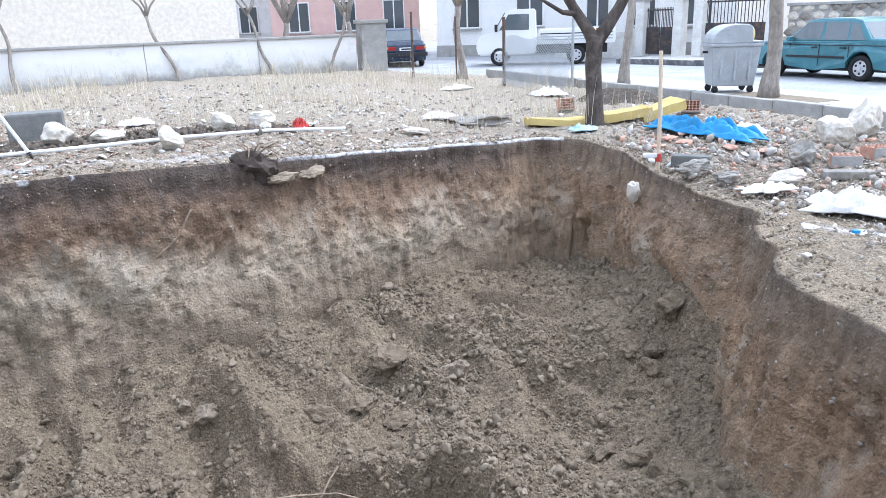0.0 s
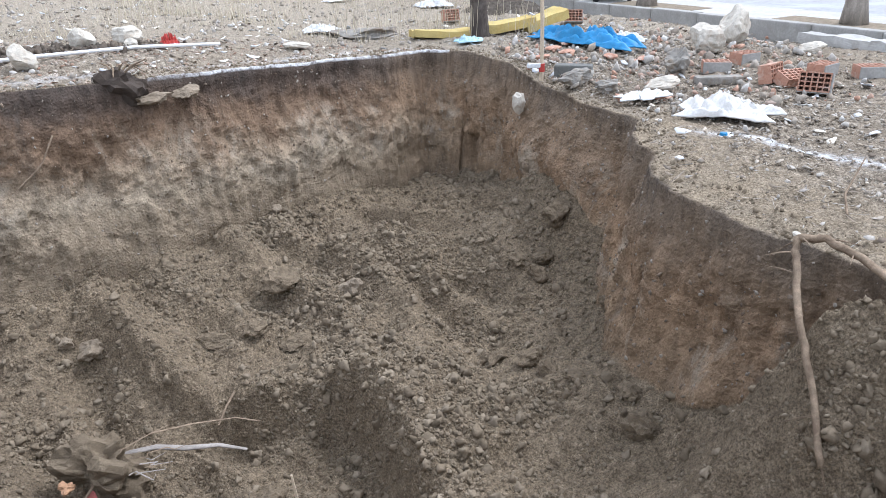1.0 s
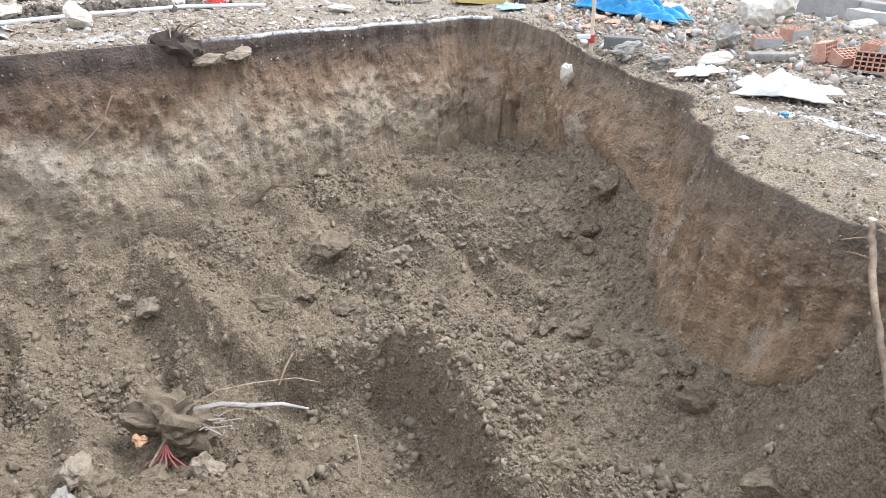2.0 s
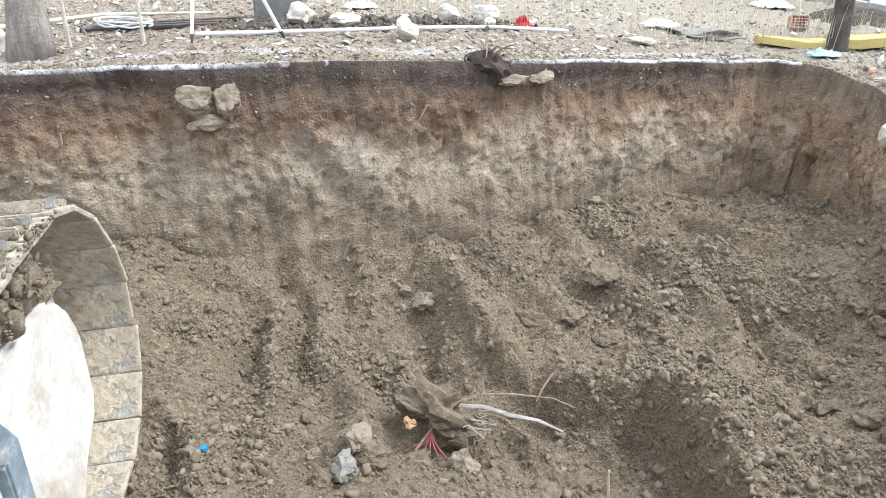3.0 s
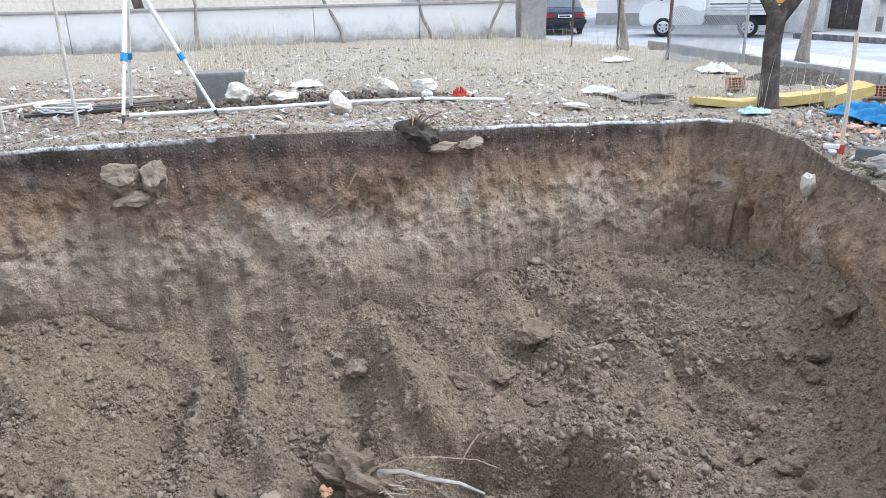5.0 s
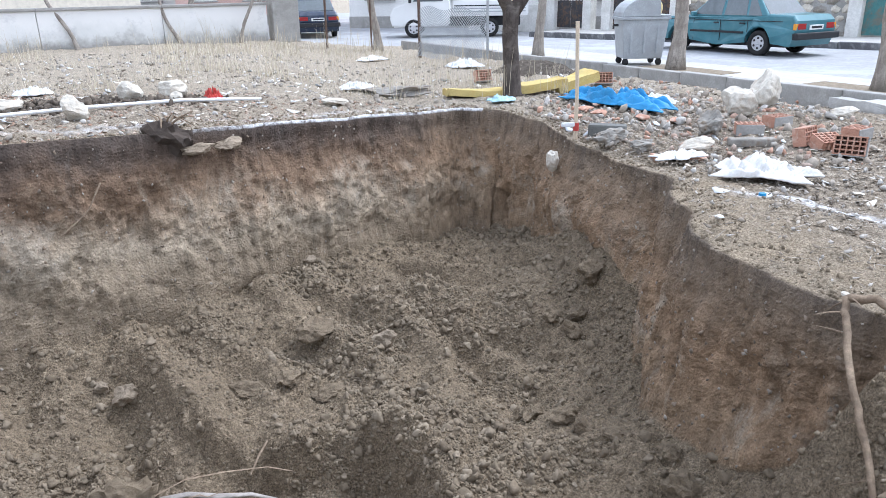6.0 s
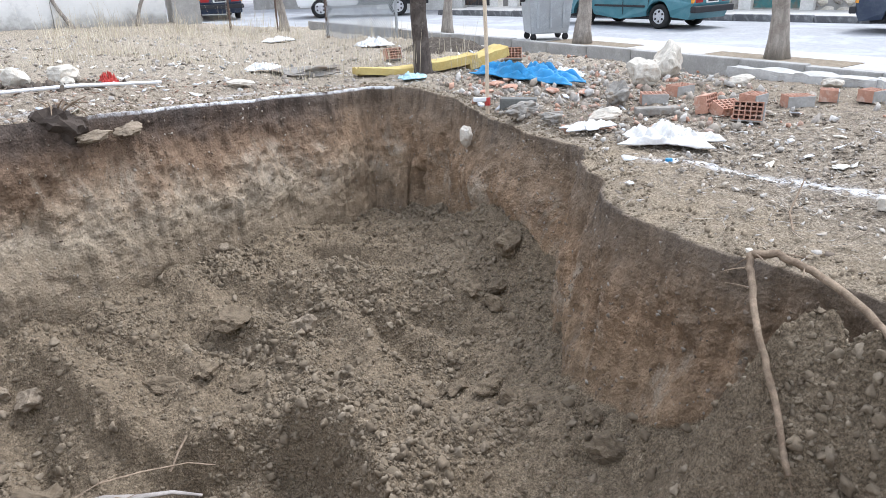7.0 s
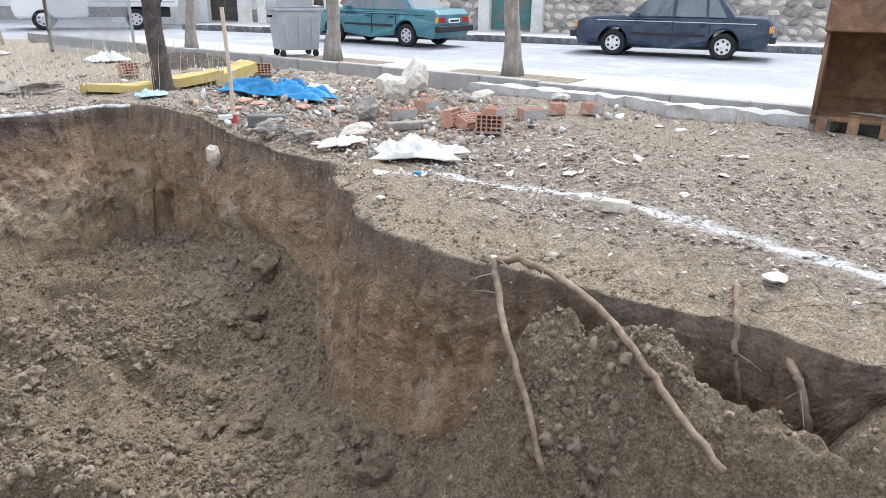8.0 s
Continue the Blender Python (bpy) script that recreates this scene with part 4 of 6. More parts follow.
def car(label, mat, at, rz, L, W, H, wb, hood, boot, rim_mat, squarish=True):
    """A three-box saloon, front towards +x: shell, glasshouse, panes, bumpers, lamps and wheels."""
    t = thing("parked_car", label, "car", at, rz)
    fx, rx, belt, r = L / 2, -L / 2, 0.86, 0.29
    ax, bx = wb / 2 + 0.02, -wb / 2 + 0.02

    def arch(cx):
        return [(cx + 0.36 * math.cos(a), 0.29 + 0.36 * math.sin(a)) for a in [math.pi * k / 8 for k in range(8, -1, -1)]]

    low = [(rx + 0.03, 0.42), (rx + 0.12, 0.24)] + arch(bx)[0:] + [(0, 0.2)] + arch(ax) + [(fx - 0.12, 0.24), (fx - 0.03, 0.42),
           (fx, 0.62), (fx - 0.05, 0.76), (fx - 0.25, hood - 0.03), (fx - 1.15, hood + 0.04), (0.9, belt + 0.02), (-1.0, belt + 0.04), (rx + 0.75, boot + 0.02), (rx + 0.12, boot), (rx, boot - 0.12), (rx - 0.01, 0.6)]
    bm = prism(bmesh.new(), low, -W / 2, W / 2)
    for v in bm.verts:
        if v.co.z > 0.6:
            v.co.y *= 1 - 0.09 * (v.co.z - 0.6) / 0.3
        if v.co.z < 0.4:
            v.co.y *= 0.96
        v.co.y *= 1 - 0.07 * max(0, abs(v.co.x) / (L / 2) - 0.75) / 0.25
    es = [e for e in bm.edges if abs(e.verts[0].co.y - e.verts[1].co.y) < 0.12 and (e.verts[0].co.z + e.verts[1].co.z) / 2 > 0.5]
    bmesh.ops.bevel(bm, geom=es, offset=0.05, segments=3, affect="EDGES", profile=0.5)
    body = part("body", bm, mat, t)
    g0, g1, r0, r1 = 0.98, 0.36, -1.42, -1.0
    roofz = H
    base = [(g0, belt), (g1, roofz - 0.04), (g1 - 0.25, roofz), (r1 + 0.25, roofz), (r1, roofz - 0.05), (r0, belt + 0.03)]
    bm = prism(bmesh.new(), base, -W * 0.46, W * 0.46)
    for v in bm.verts:
        v.co.y *= 1 - 0.2 * (v.co.z - belt) / (H - belt)
    bmesh.ops.bevel(bm, geom=[e for e in bm.edges if e.calc_length() > 0.05], offset=0.035, segments=3, affect="EDGES", profile=0.5)
    roof = part("roof", bm, mat, t)

    def yat(z):
        return W * 0.46 * (1 - 0.2 * (z - belt) / (H - belt))

    def pane(name, quad, mt=M_CARGLASS):
        for sd in (-1, 1):
            b2 = bmesh.new()
            o = [b2.verts.new((x, sd * (yat(z) + 0.004), z)) for x, z in quad]
            i = [b2.verts.new((x, sd * (yat(z) - 0.02), z)) for x, z in quad]
            b2.faces.new(o)
            b2.faces.new(list(reversed(i)))
            for k in range(len(quad)):
                b2.faces.new((o[k], o[(k + 1) % len(quad)], i[(k + 1) % len(quad)], i[k]))
            bmesh.ops.recalc_face_normals(b2, faces=b2.faces)
            part(name, b2, mt, roof)

    lo, hi = belt + 0.05, roofz - 0.09
    pane("side_window", [(0.82, lo), (0.40, hi), (-0.05, hi), (-0.05, lo)])
    pane("side_window", [(-0.13, lo), (-0.13, hi), (-0.72, hi), (-0.78, lo)])
    pane("quarter_window", [(-0.84, lo), (-0.79, hi), (-0.96, hi - 0.04), (-1.22, lo)])

    def screen(x0, z0, x1, z1, w0, w1):
        b2 = bmesh.new()
        d = Vector((z1 - z0, 0, x0 - x1)).normalized() * (0.012 if x0 > 0 else -0.012)
        q = [Vector((x0, -w0, z0)), Vector((x0, w0, z0)), Vector((x1, w1, z1)), Vector((x1, -w1, z1))]
        o = [b2.verts.new(p + d) for p in q]
        i = [b2.verts.new(p - d * 2) for p in q]
        b2.faces.new(o)
        b2.faces.new(list(reversed(i)))
        for k in range(4):
            b2.faces.new((o[k], o[(k + 1) % 4], i[(k + 1) % 4], i[k]))
        bmesh.ops.recalc_face_normals(b2, faces=b2.faces)
        part("windscreen", b2, M_CARGLASS, roof)

    screen(0.93, belt + 0.05, 0.42, roofz - 0.09, W * 0.41, W * 0.36)
    screen(-1.37, belt + 0.08, -1.03, roofz - 0.1, W * 0.41, W * 0.36)
    for sx, x in ((1, fx), (-1, rx)):
        part("bumper", boxed(0.14, W * 0.97, 0.15, 0.03, (x + sx * 0.03, 0, 0.47)), M_BLACKTRIM, t)
        for sd in (-1, 1):
            part("headlight" if sx > 0 else "tail_light", boxed(0.06, 0.3, 0.14, 0.015, (x - sx * 0.02, sd * W * 0.32, 0.68)), M_CHROME if sx > 0 else M_REDLAMP, t)
            part("indicator", boxed(0.07, 0.1, 0.14, 0.015, (x - sx * 0.03, sd * W * 0.43, 0.68)), M_AMBER, t)
    plate = part("number_plate", boxed(0.02, 0.5, 0.11, 0.004, (rx - 0.012, 0, 0.66)), M_WHITE, t)
    part("plate_bar", boxed(0.006, 0.38, 0.05, 0, (rx - 0.024, 0, 0.66)), M_BLACKTRIM, plate)
    for sd in (-1, 1):
        part("side_trim", boxed(wb - 0.8, 0.025, 0.05, 0.006, (0.02, sd * W * 0.497, 0.52)), M_BLACKTRIM, t)
        part("waist_line", boxed(L * 0.8, 0.012, 0.018, 0.003, (-0.1, sd * W * 0.478, 0.79)), M_CHROME if not squarish else M_BLACKTRIM, t)
        for hx in (0.05, -0.72):
            part("door_handle", boxed(0.15, 0.035, 0.03, 0.008, (hx, sd * W * 0.482, 0.73)), M_BLACKTRIM, t)
        for gx in (0.75, -0.09, -0.88):
            part("door_gap", boxed(0.012, 0.01, 0.5, 0, (gx, sd * W * 0.487, 0.56)), M_BLACKTRIM, t)
        part("mirror", boxed(0.1, 0.16, 0.11, 0.025, (0.72, sd * (W * 0.5 + 0.04), 0.93)), mat, t)
        wheel(t, ax, sd * (W / 2 - 0.13), r, r, 0.17, sd, rim_mat)
        wheel(t, bx, sd * (W / 2 - 0.13), r, r, 0.17, sd, rim_mat)
    part("underside", boxed(L * 0.86, W * 0.8, 0.2, 0.02, (0, 0, 0.31)), M_BLACKTRIM, t)
    return t


M_TEAL = paint("teal_paint", (.045, .16, .195), 0.3)
M_BLUE = paint("navy_paint", (.009, .022, .052), 0.3)
M_VANWHITE = paint("white_van_paint", (.68, .68, .67), 0.4)
HEAD_T = math.degrees(math.atan2(0.91, -0.41))
HEAD_B = math.degrees(math.atan2(0.82, -0.57))
car("teal saloon car parked by the far kerb", M_TEAL, (9.55, 18.45, -0.005), HEAD_T, 4.26, 1.63, 1.39, 2.42, 0.86, 0.93, M_RIM)
car("dark navy saloon car with white hubcaps", M_BLUE, (14.15, 12.7, -0.005), HEAD_B, 4.34, 1.63, 1.43, 2.44, 0.88, 0.92, M_WHITE, False)
car("dark car parked far down the side street", M_BLUE, (-1.9, 30.0, -0.005), 100, 4.2, 1.62, 1.4, 2.42, 0.87, 0.92, M_RIM)
car("dark saloon car at the street's end", M_BLUE, (19.2, 6.4, -0.005), HEAD_B, 4.3, 1.63, 1.42, 2.44, 0.88, 0.92, M_RIM)


def truck():
    t = thing("pickup_truck", "white flatbed pickup truck with an orange band", "truck", (3.55, 27.6, -0.005), 172)
    cab = prism(bmesh.new(), [(2.35, 0.35), (2.45, 0.7), (2.3, 1.05), (1.75, 1.2), (1.35, 1.85), (1.15, 1.92), (0.35, 1.92), (0.3, 0.4)], -0.85, 0.85)
    bmesh.ops.bevel(cab, geom=list(cab.edges), offset=0.05, segments=2, affect="EDGES")
    c = part("cab", cab, M_VANWHITE, t)
    for sd in (-1, 1):
        part("side_window", prism(bmesh.new(), [(1.6, 1.22), (1.28, 1.75), (0.55, 1.75), (0.55, 1.22)], sd * 0.85 - 0.012, sd * 0.85 + 0.012), M_CARGLASS, c)
        part("mirror", boxed(0.1, 0.14, 0.25, 0.02, (1.7, sd * 0.98, 1.3)), M_BLACKTRIM, c)
        part("sideboard", boxed(2.6, 0.05, 0.42, 0.01, (-1.1, sd * 0.9, 1.0)), M_VANWHITE, t)
        for z in (0.86, 0.96, 1.06):
            part("rib", boxed(2.5, 0.02, 0.035, 0.005, (-1.1, sd * 0.935, z)), M_BLACKTRIM if z > 1 else M_GALV, t)
        part("band", boxed(0.5, 0.02, 0.14, 0.004, (-2.0, sd * 0.945, 1.14)), M_AMBER, t)
        wheel(t, 1.6, sd * 0.75, 0.32, 0.32, 0.2, sd, M_RIM)
        wheel(t, -1.1, sd * 0.75, 0.32, 0.32, 0.2, sd, M_RIM)
    part("windscreen", boxed(0.03, 1.45, 0.66, 0.01, (1.575, 0, 1.53), pose(0, 0, 0, 0, -31, 0)), M_CARGLASS, c)
    part("bed", boxed(2.65, 1.8, 0.1, 0.02, (-1.1, 0, 0.76)), M_VANWHITE, t)
    part("tailboard", boxed(0.05, 1.8, 0.42, 0.01, (-2.42, 0, 1.0)), M_VANWHITE, t)
    part("chassis", boxed(4.4, 0.9, 0.3, 0.03, (0, 0, 0.52)), M_BLACKTRIM, t)


truck()


# ---- refuse container on the pavement ----
def bin_thing():
    m = plain("bin_steel", (.40, .425, .445), 0.55, 0.2, 0.12, 5, 0.15, (.33, .345, .36))
    t = thing("refuse_container", "grey wheeled steel refuse container with rounded lid", "container", (5.50, 14.55, 0.13), KERB_TURN + 62)
    t.matrix_basis = t.matrix_basis @ Matrix.Diagonal((0.86, 0.86, 0.95, 1))
    bm = bmesh.new()
    vs = box(bm, 0, 0, 0.53, 1.05, 0.85, 0.78, None, 0.03)
    for v in vs:
        k = 1 - 0.16 * (0.92 - v.co.z) / 0.78
        v.co.x *= k
        v.co.y *= k
    body = part("body", bm, m, t)
    for sx in (-1, 1):
        for k in (-0.3, 0.0, 0.3):
            part("rib", boxed(0.05, 0.03, 0.6, 0.008, (k, sx * 0.405, 0.55)), m, body)
    part("rim", boxed(1.12, 0.92, 0.06, 0.015, (0, 0, 0.94)), m, t)
    lid = bmesh.new()
    outline = [(-0.54, 0.97)] + [(-0.54 + 0.54 * (1 - math.cos(a)) * 0.95, 0.97 + 0.36 * math.sin(a)) for a in [math.pi / 2 * k / 6 for k in range(1, 7)]] + [(0.2, 1.33), (0.3, 1.28), (0.32, 0.97)]
    prism(lid, outline, -0.45, 0.45)
    bmesh.ops.bevel(lid, geom=[e for e in lid.edges], offset=0.012, segments=1, affect="EDGES")
    part("lid", lid, m, t)
    part("flap", boxed(0.28, 0.88, 0.03, 0.008, (0.42, 0, 0.99)), m, t)
    for sx in (-1, 1):
        part("lift_pin", rod([(sx * 0.5, 0, 0.8), (sx * 0.62, 0, 0.8)], 0.025, 10), M_BLACKTRIM, t)
        for sy in (-1, 1):
            f = part("castor", boxed(0.1, 0.06, 0.1, 0.01, (sx * 0.38, sy * 0.3, 0.11)), M_BLACKTRIM, t)
            part("castor_wheel", rod([(sx * 0.38, sy * 0.3 - 0.025, 0.07), (sx * 0.38, sy * 0.3 + 0.025, 0.07)], 0.07, 14), M_RUBBER, f)
    part("sack", rock(random.Random(3), 0.16, (0.6, 0.6, 1.0), 2), plain("yellow_sack", (.62, .5, .25), 0.6), t, "pale yellow bag hanging from the rim").matrix_basis = pose(0.42, 0.1, 1.12)


bin_thing()


# ---- loose material ----
def clod_shapes(rng, count, detail, squash, rough):
    out = []
    for _ in range(count):
        bm = rock(rng, 1.0, squash, detail, rough)
        bm.verts.ensure_lookup_table()
        v = np.array([p.co[:] for p in bm.verts])
        f = np.array([[q.index for q in p.verts] for p in bm.faces])
        out.append((v, f))
        bm.free()
    return out


def scatter(name, shapes, places, sizes, mat, label, category, rng, tilt=180, sink=0.3):
    """Many small pieces as one mesh."""
    vs, fs, n = [], [], 0
    for (x, y, z), k in zip(places, sizes):
        v, f = shapes[rng.randrange(len(shapes))]
        m = np.array(Euler((radians(rng.uniform(-tilt, tilt)), radians(rng.uniform(-tilt, tilt)), rng.uniform(0, 6.28))).to_matrix())
        vs.append(v @ m.T * k + (x, y, z + k * (0.5 - sink)))
        fs.append(f + n)
        n += len(v)
    v, f = np.concatenate(vs), np.concatenate(fs)
    me = bpy.data.meshes.new(name)
    me.vertices.add(len(v))
    me.vertices.foreach_set("co", v.ravel())
    w = f.shape[1]
    me.loops.add(f.size)
    me.loops.foreach_set("vertex_index", f.ravel().astype(np.int32))
    me.polygons.add(len(f))
    me.polygons.foreach_set("loop_start", np.arange(len(f), dtype=np.int32) * w)
    me.update()
    me.validate()
    me.materials.append(mat)
    return tagged(new(name, me), label, category, kind="stuff")


def varied(name, colors, rough=0.9, scale=20, bump=0.4):
    """Pieces of one heap, each with a tone of its own."""
    n = Nodes(name, rough, 0, 0.15)
    k = len(colors)
    r = n.ramp(n.island(), [(i / k, rgb(*c)) for i, c in enumerate(colors)])
    col = n.mix(1.0, r, n.ramp(n.noise(scale, 7, 0.7), [(0.3, 0.65), (0.7, 1.2)]), "MULTIPLY")
    n.color(col).bump(n.noise(scale * 3, 6, 0.7), bump, 0.01)
    return n.mat


def inside(x, y):
    """Whether a place lies within the pit's rim."""
    hit, j = False, len(RIM) - 1
    for i in range(len(RIM)):
        (xi, yi), (xj, yj) = RIM[i], RIM[j]
        if (yi > y) != (yj > y) and x < (xj - xi) * (y - yi) / (yj - yi) + xi:
            hit = not hit
        j = i
    return hit


def rim_gap(x, y):
    best = 1e9
    for (ax, ay), (bx, by) in zip(RIM, RIM[1:] + RIM[:1]):
        dx, dy = bx - ax, by - ay
        t = max(0.0, min(1.0, ((x - ax) * dx + (y - ay) * dy) / (dx * dx + dy * dy)))
        best = min(best, math.hypot(x - ax - t * dx, y - ay - t * dy))
    return best


M_CLODS = varied("clods", [(.145, .114, .080), (.21, .168, .12), (.17, .135, .095), (.255, .21, .155), (.185, .148, .105)])
rs = random.Random(77)
shapes = clod_shapes(rs, 18, 1, (1, 0.8, 0.65), 0.95)
big_shapes = clod_shapes(rs, 14, 2, (1, 0.82, 0.66), 0.95)


def floor_points(count, rng, box_, weight=None, margin=0.30):
    out = []
    while len(out) < count:
        x, y = rng.uniform(box_[0], box_[2]), rng.uniform(box_[1], box_[3])
        if weight and rng.random() > weight(x, y):
            continue
        if inside(x, y) and rim_gap(x, y) > margin:
            out.append((x, y))
    a = np.array(out)
    return np.c_[a, floor_height(a[:, 0], a[:, 1])]


def clumpy(x, y):
    return 0.15 + 0.85 * float(sstep(-0.15, 0.5, fbm(x * 1.6, y * 1.6, 7.0, 3, 91)))


p = floor_points(44000, rs, (-6.5, 1.2, 3.2, 9.8), clumpy, 0.16)
scatter("soil_crumbs", shapes, p, [0.006 + 0.019 * rs.random() ** 2.0 for _ in p], M_CLODS, "crumbs of loose brown soil on the pit floor", "soil", rs, 180, 0.32)
p = floor_points(8500, rs, (-6.0, 1.3, 3.0, 9.8), clumpy, 0.14)
scatter("soil_clods", big_shapes, p, [0.014 + 0.042 * rs.random() ** 3.2 for _ in p], M_CLODS, "clods of brown soil scattered over the pit floor", "soil", rs, 180, 0.42)
# the slides at the foot of the walls hold more and coarser clods
foot = []
while len(foot) < 2600:
    k = rs.randrange(2, 14)
    (ax_, ay_), (bx_, by_) = RIM[k], RIM[k + 1]
    f = rs.random()
    c = np.array([ax_ + (bx_ - ax_) * f, ay_ + (by_ - ay_) * f])
    w = CENTRE - c
    c = c + w / np.linalg.norm(w) * (0.42 + 1.1 * rs.random() ** 1.6)
    foot.append(c)
foot = np.array(foot)
foot = np.c_[foot, floor_height(foot[:, 0], foot[:, 1])]
scatter("soil_slide", big_shapes, foot, [0.009 + 0.036 * rs.random() ** 4 for _ in foot], M_CLODS, "slid clods heaped at the foot of the walls", "soil", rs, 180, 0.4)

# small stones and crumbs that stick out of the cut walls
_rows = _pts[252:328]
_wall = []
while len(_wall) < 5200:
    q = _rows[rs.randrange(len(_rows)), rs.randrange(_rows.shape[1])]
    if q[1] > 2.2 and q[0] > -7.5:
        _wall.append(tuple(q))
M_WALLBITS = varied("wall_bits", [(.17, .125, .09), (.22, .165, .12), (.27, .215, .165), (.14, .105, .078), (.36, .32, .27)])
scatter("wall_crumbs", shapes, _wall, [0.005 + 0.018 * rs.random() ** 3 for _ in _wall], M_WALLBITS, "small stones and crumbs in the cut walls", "soil", rs, 180, 0.5)
_edge = _pts[333:342]
_lip = []
while len(_lip) < 3000:
    q = _edge[rs.randrange(len(_edge)), rs.randrange(_edge.shape[1])]
    if q[1] > 2.4 and q[0] > -7.5:
        _lip.append(tuple(q))
scatter("rim_crumbs", shapes, _lip, [0.006 + 0.022 * rs.random() ** 3 for _ in _lip], M_CLODS, "crumbs of earth along the rim", "soil", rs, 180, 0.4)

M_LITTER = varied("leaf_litter", [(.20, .158, .115), (.34, .285, .22), (.10, .08, .062), (.50, .45, .38), (.26, .215, .165), (.14, .112, .088), (.40, .37, .33)], 0.85)
M_GRIT = varied("grit", [(.42, .40, .37), (.30, .26, .21), (.55, .53, .50), (.24, .20, .16), (.36, .32, .27)])
M_REDBITS = varied("brick_bits", [(.42, .24, .17), (.50, .33, .25), (.40, .30, .24), (.48, .40, .34), (.47, .29, .21)])
M_SCRAP = varied("scraps", [(.72, .72, .70), (.62, .63, .64), (.50, .52, .56), (.70, .66, .58)], 0.6)
leaf_v = np.array([(-1, -0.45, 0.1), (-0.1, -0.6, 0.0), (0.95, -0.1, 0.22), (1.0, 0.15, 0.2), (0.0, 0.6, 0.05), (-0.9, 0.4, 0.16),
                   (-1, -0.45, 0.04), (-0.1, -0.6, -0.06), (0.95, -0.1, 0.16), (1.0, 0.15, 0.14), (0.0, 0.6, -0.01), (-0.9, 0.4, 0.10)])
leaf_f = np.array([(0, 1, 4, 5), (1, 2, 3, 4), (7, 6, 11, 10), (8, 7, 10, 9), (0, 6, 7, 1), (1, 7, 8, 2), (2, 8, 9, 3), (3, 9, 10, 4), (4, 10, 11, 5), (5, 11, 6, 0)])
leaves = [(leaf_v * (1, k, 1), leaf_f) for k in (0.5, 0.75, 1.0, 1.3)]
stalks = [(leaf_v * (2.6, 0.14, 0.6), leaf_f), (leaf_v * (1.9, 0.18, 1.0), leaf_f)]


def lot_points(count, rng, box_, weight=None):
    out = []
    while len(out) < count:
        x, y = rng.uniform(box_[0], box_[2]), rng.uniform(box_[1], box_[3])
        if weight and rng.random() > weight(x, y):
            continue
        if (np.array([x, y]) - KERB_A) @ KERB_N > -0.12 or inside(x, y):
            continue
        if rim_gap(x, y) < 0.05:
            continue
        out.append((x, y))
    a = np.array(out)
    g = np.array([rim_gap(*q) for q in a])
    z = lot_height(a[:, 0], a[:, 1]) + lot_rough(a[:, 0], a[:, 1]) * sstep(0, 0.25, g)
    return np.c_[a, z]


RIGHT, BACK, LEFT = (2.3, 1.0, 9.5, 12.5), (-7, 4.5, 5.5, 14), (-12, 6, 4, 21)


def near_r(x, y):
    """Litter lies thin on the trodden strip by the pit and on the lime line."""
    k = 1.0 if x < 6 else 0.5
    if y < 6.6 and x < 5.2:
        k *= 0.3 + 0.7 * float(sstep(0.3, 1.1, rim_gap(x, y)))
    return k * (1 - 0.85 * min(1.0, float(lime_mask(np.array(x), np.array(y)))))



p = lot_points(14000, rs, RIGHT, near_r)
scatter("leaf_litter", leaves, p, [0.007 + 0.025 * rs.random() ** 1.9 for _ in p], M_LITTER, "dry brown leaf litter over the bare lot", "leaves", rs, 28, 0.42)
p = lot_points(2200, rs, BACK)
scatter("leaf_litter", leaves, p, [0.015 + 0.025 * rs.random() for _ in p], M_LITTER, "dry leaf litter behind the pit", "leaves", rs, 28, 0.42)
M_RUSSET = varied("russet_litter", [(.30, .185, .13), (.22, .135, .095), (.42, .34, .27), (.13, .095, .075), (.50, .44, .38), (.33, .22, .16)], 0.85)
p = lot_points(7500, rs, (-9, 4.6, 1.5, 10.5))
scatter("leaf_litter", leaves, p, [0.010 + 0.024 * rs.random() for _ in p], M_RUSSET, "dry reddish litter along the far rim", "leaves", rs, 28, 0.42)
p = lot_points(320, rs, (-9, 5.2, 1.5, 12))
scatter("paper_scraps", leaves, p, [0.015 + 0.05 * rs.random() ** 2 for _ in p], M_SCRAP, "pale scraps strewn along the far rim", "litter", rs, 25, 0.35)
p = lot_points(6500, rs, (2.3, 1.0, 9, 10), near_r)
scatter("dry_stalks", stalks, p, [0.010 + 0.026 * rs.random() ** 1.5 for _ in p], M_LITTER, "dry broken stalks lying on the lot", "stalks", rs, 20, 0.4)
p = lot_points(3000, rs, RIGHT, near_r)
scatter("grit", shapes, p, [0.004 + 0.022 * rs.random() ** 3 for _ in p], M_GRIT, "small stones and mortar crumbs on the lot", "gravel", rs)
p = lot_points(4200, rs, (-9, 4.5, 4.5, 17))
scatter("grit", shapes, p, [0.010 + 0.04 * rs.random() ** 3 for _ in p], M_GRIT, "stones and mortar crumbs behind the pit", "gravel", rs)
rub = lambda x, y: max(0.04, float(blob(np.array(x), np.array(y), 4.2, 9.3, 1.1, 1.6, 0)))
p = lot_points(520, rs, (2.3, 6.2, 7.5, 13.5), rub)
scatter("brick_rubble", shapes, p, [0.012 + 0.055 * rs.random() ** 2.2 for _ in p], M_REDBITS, "broken red brick rubble strewn near the tree", "rubble", rs, 180, 0.25)
p = lot_points(700, rs, (2.3, 6.2, 7.5, 13.5), rub)
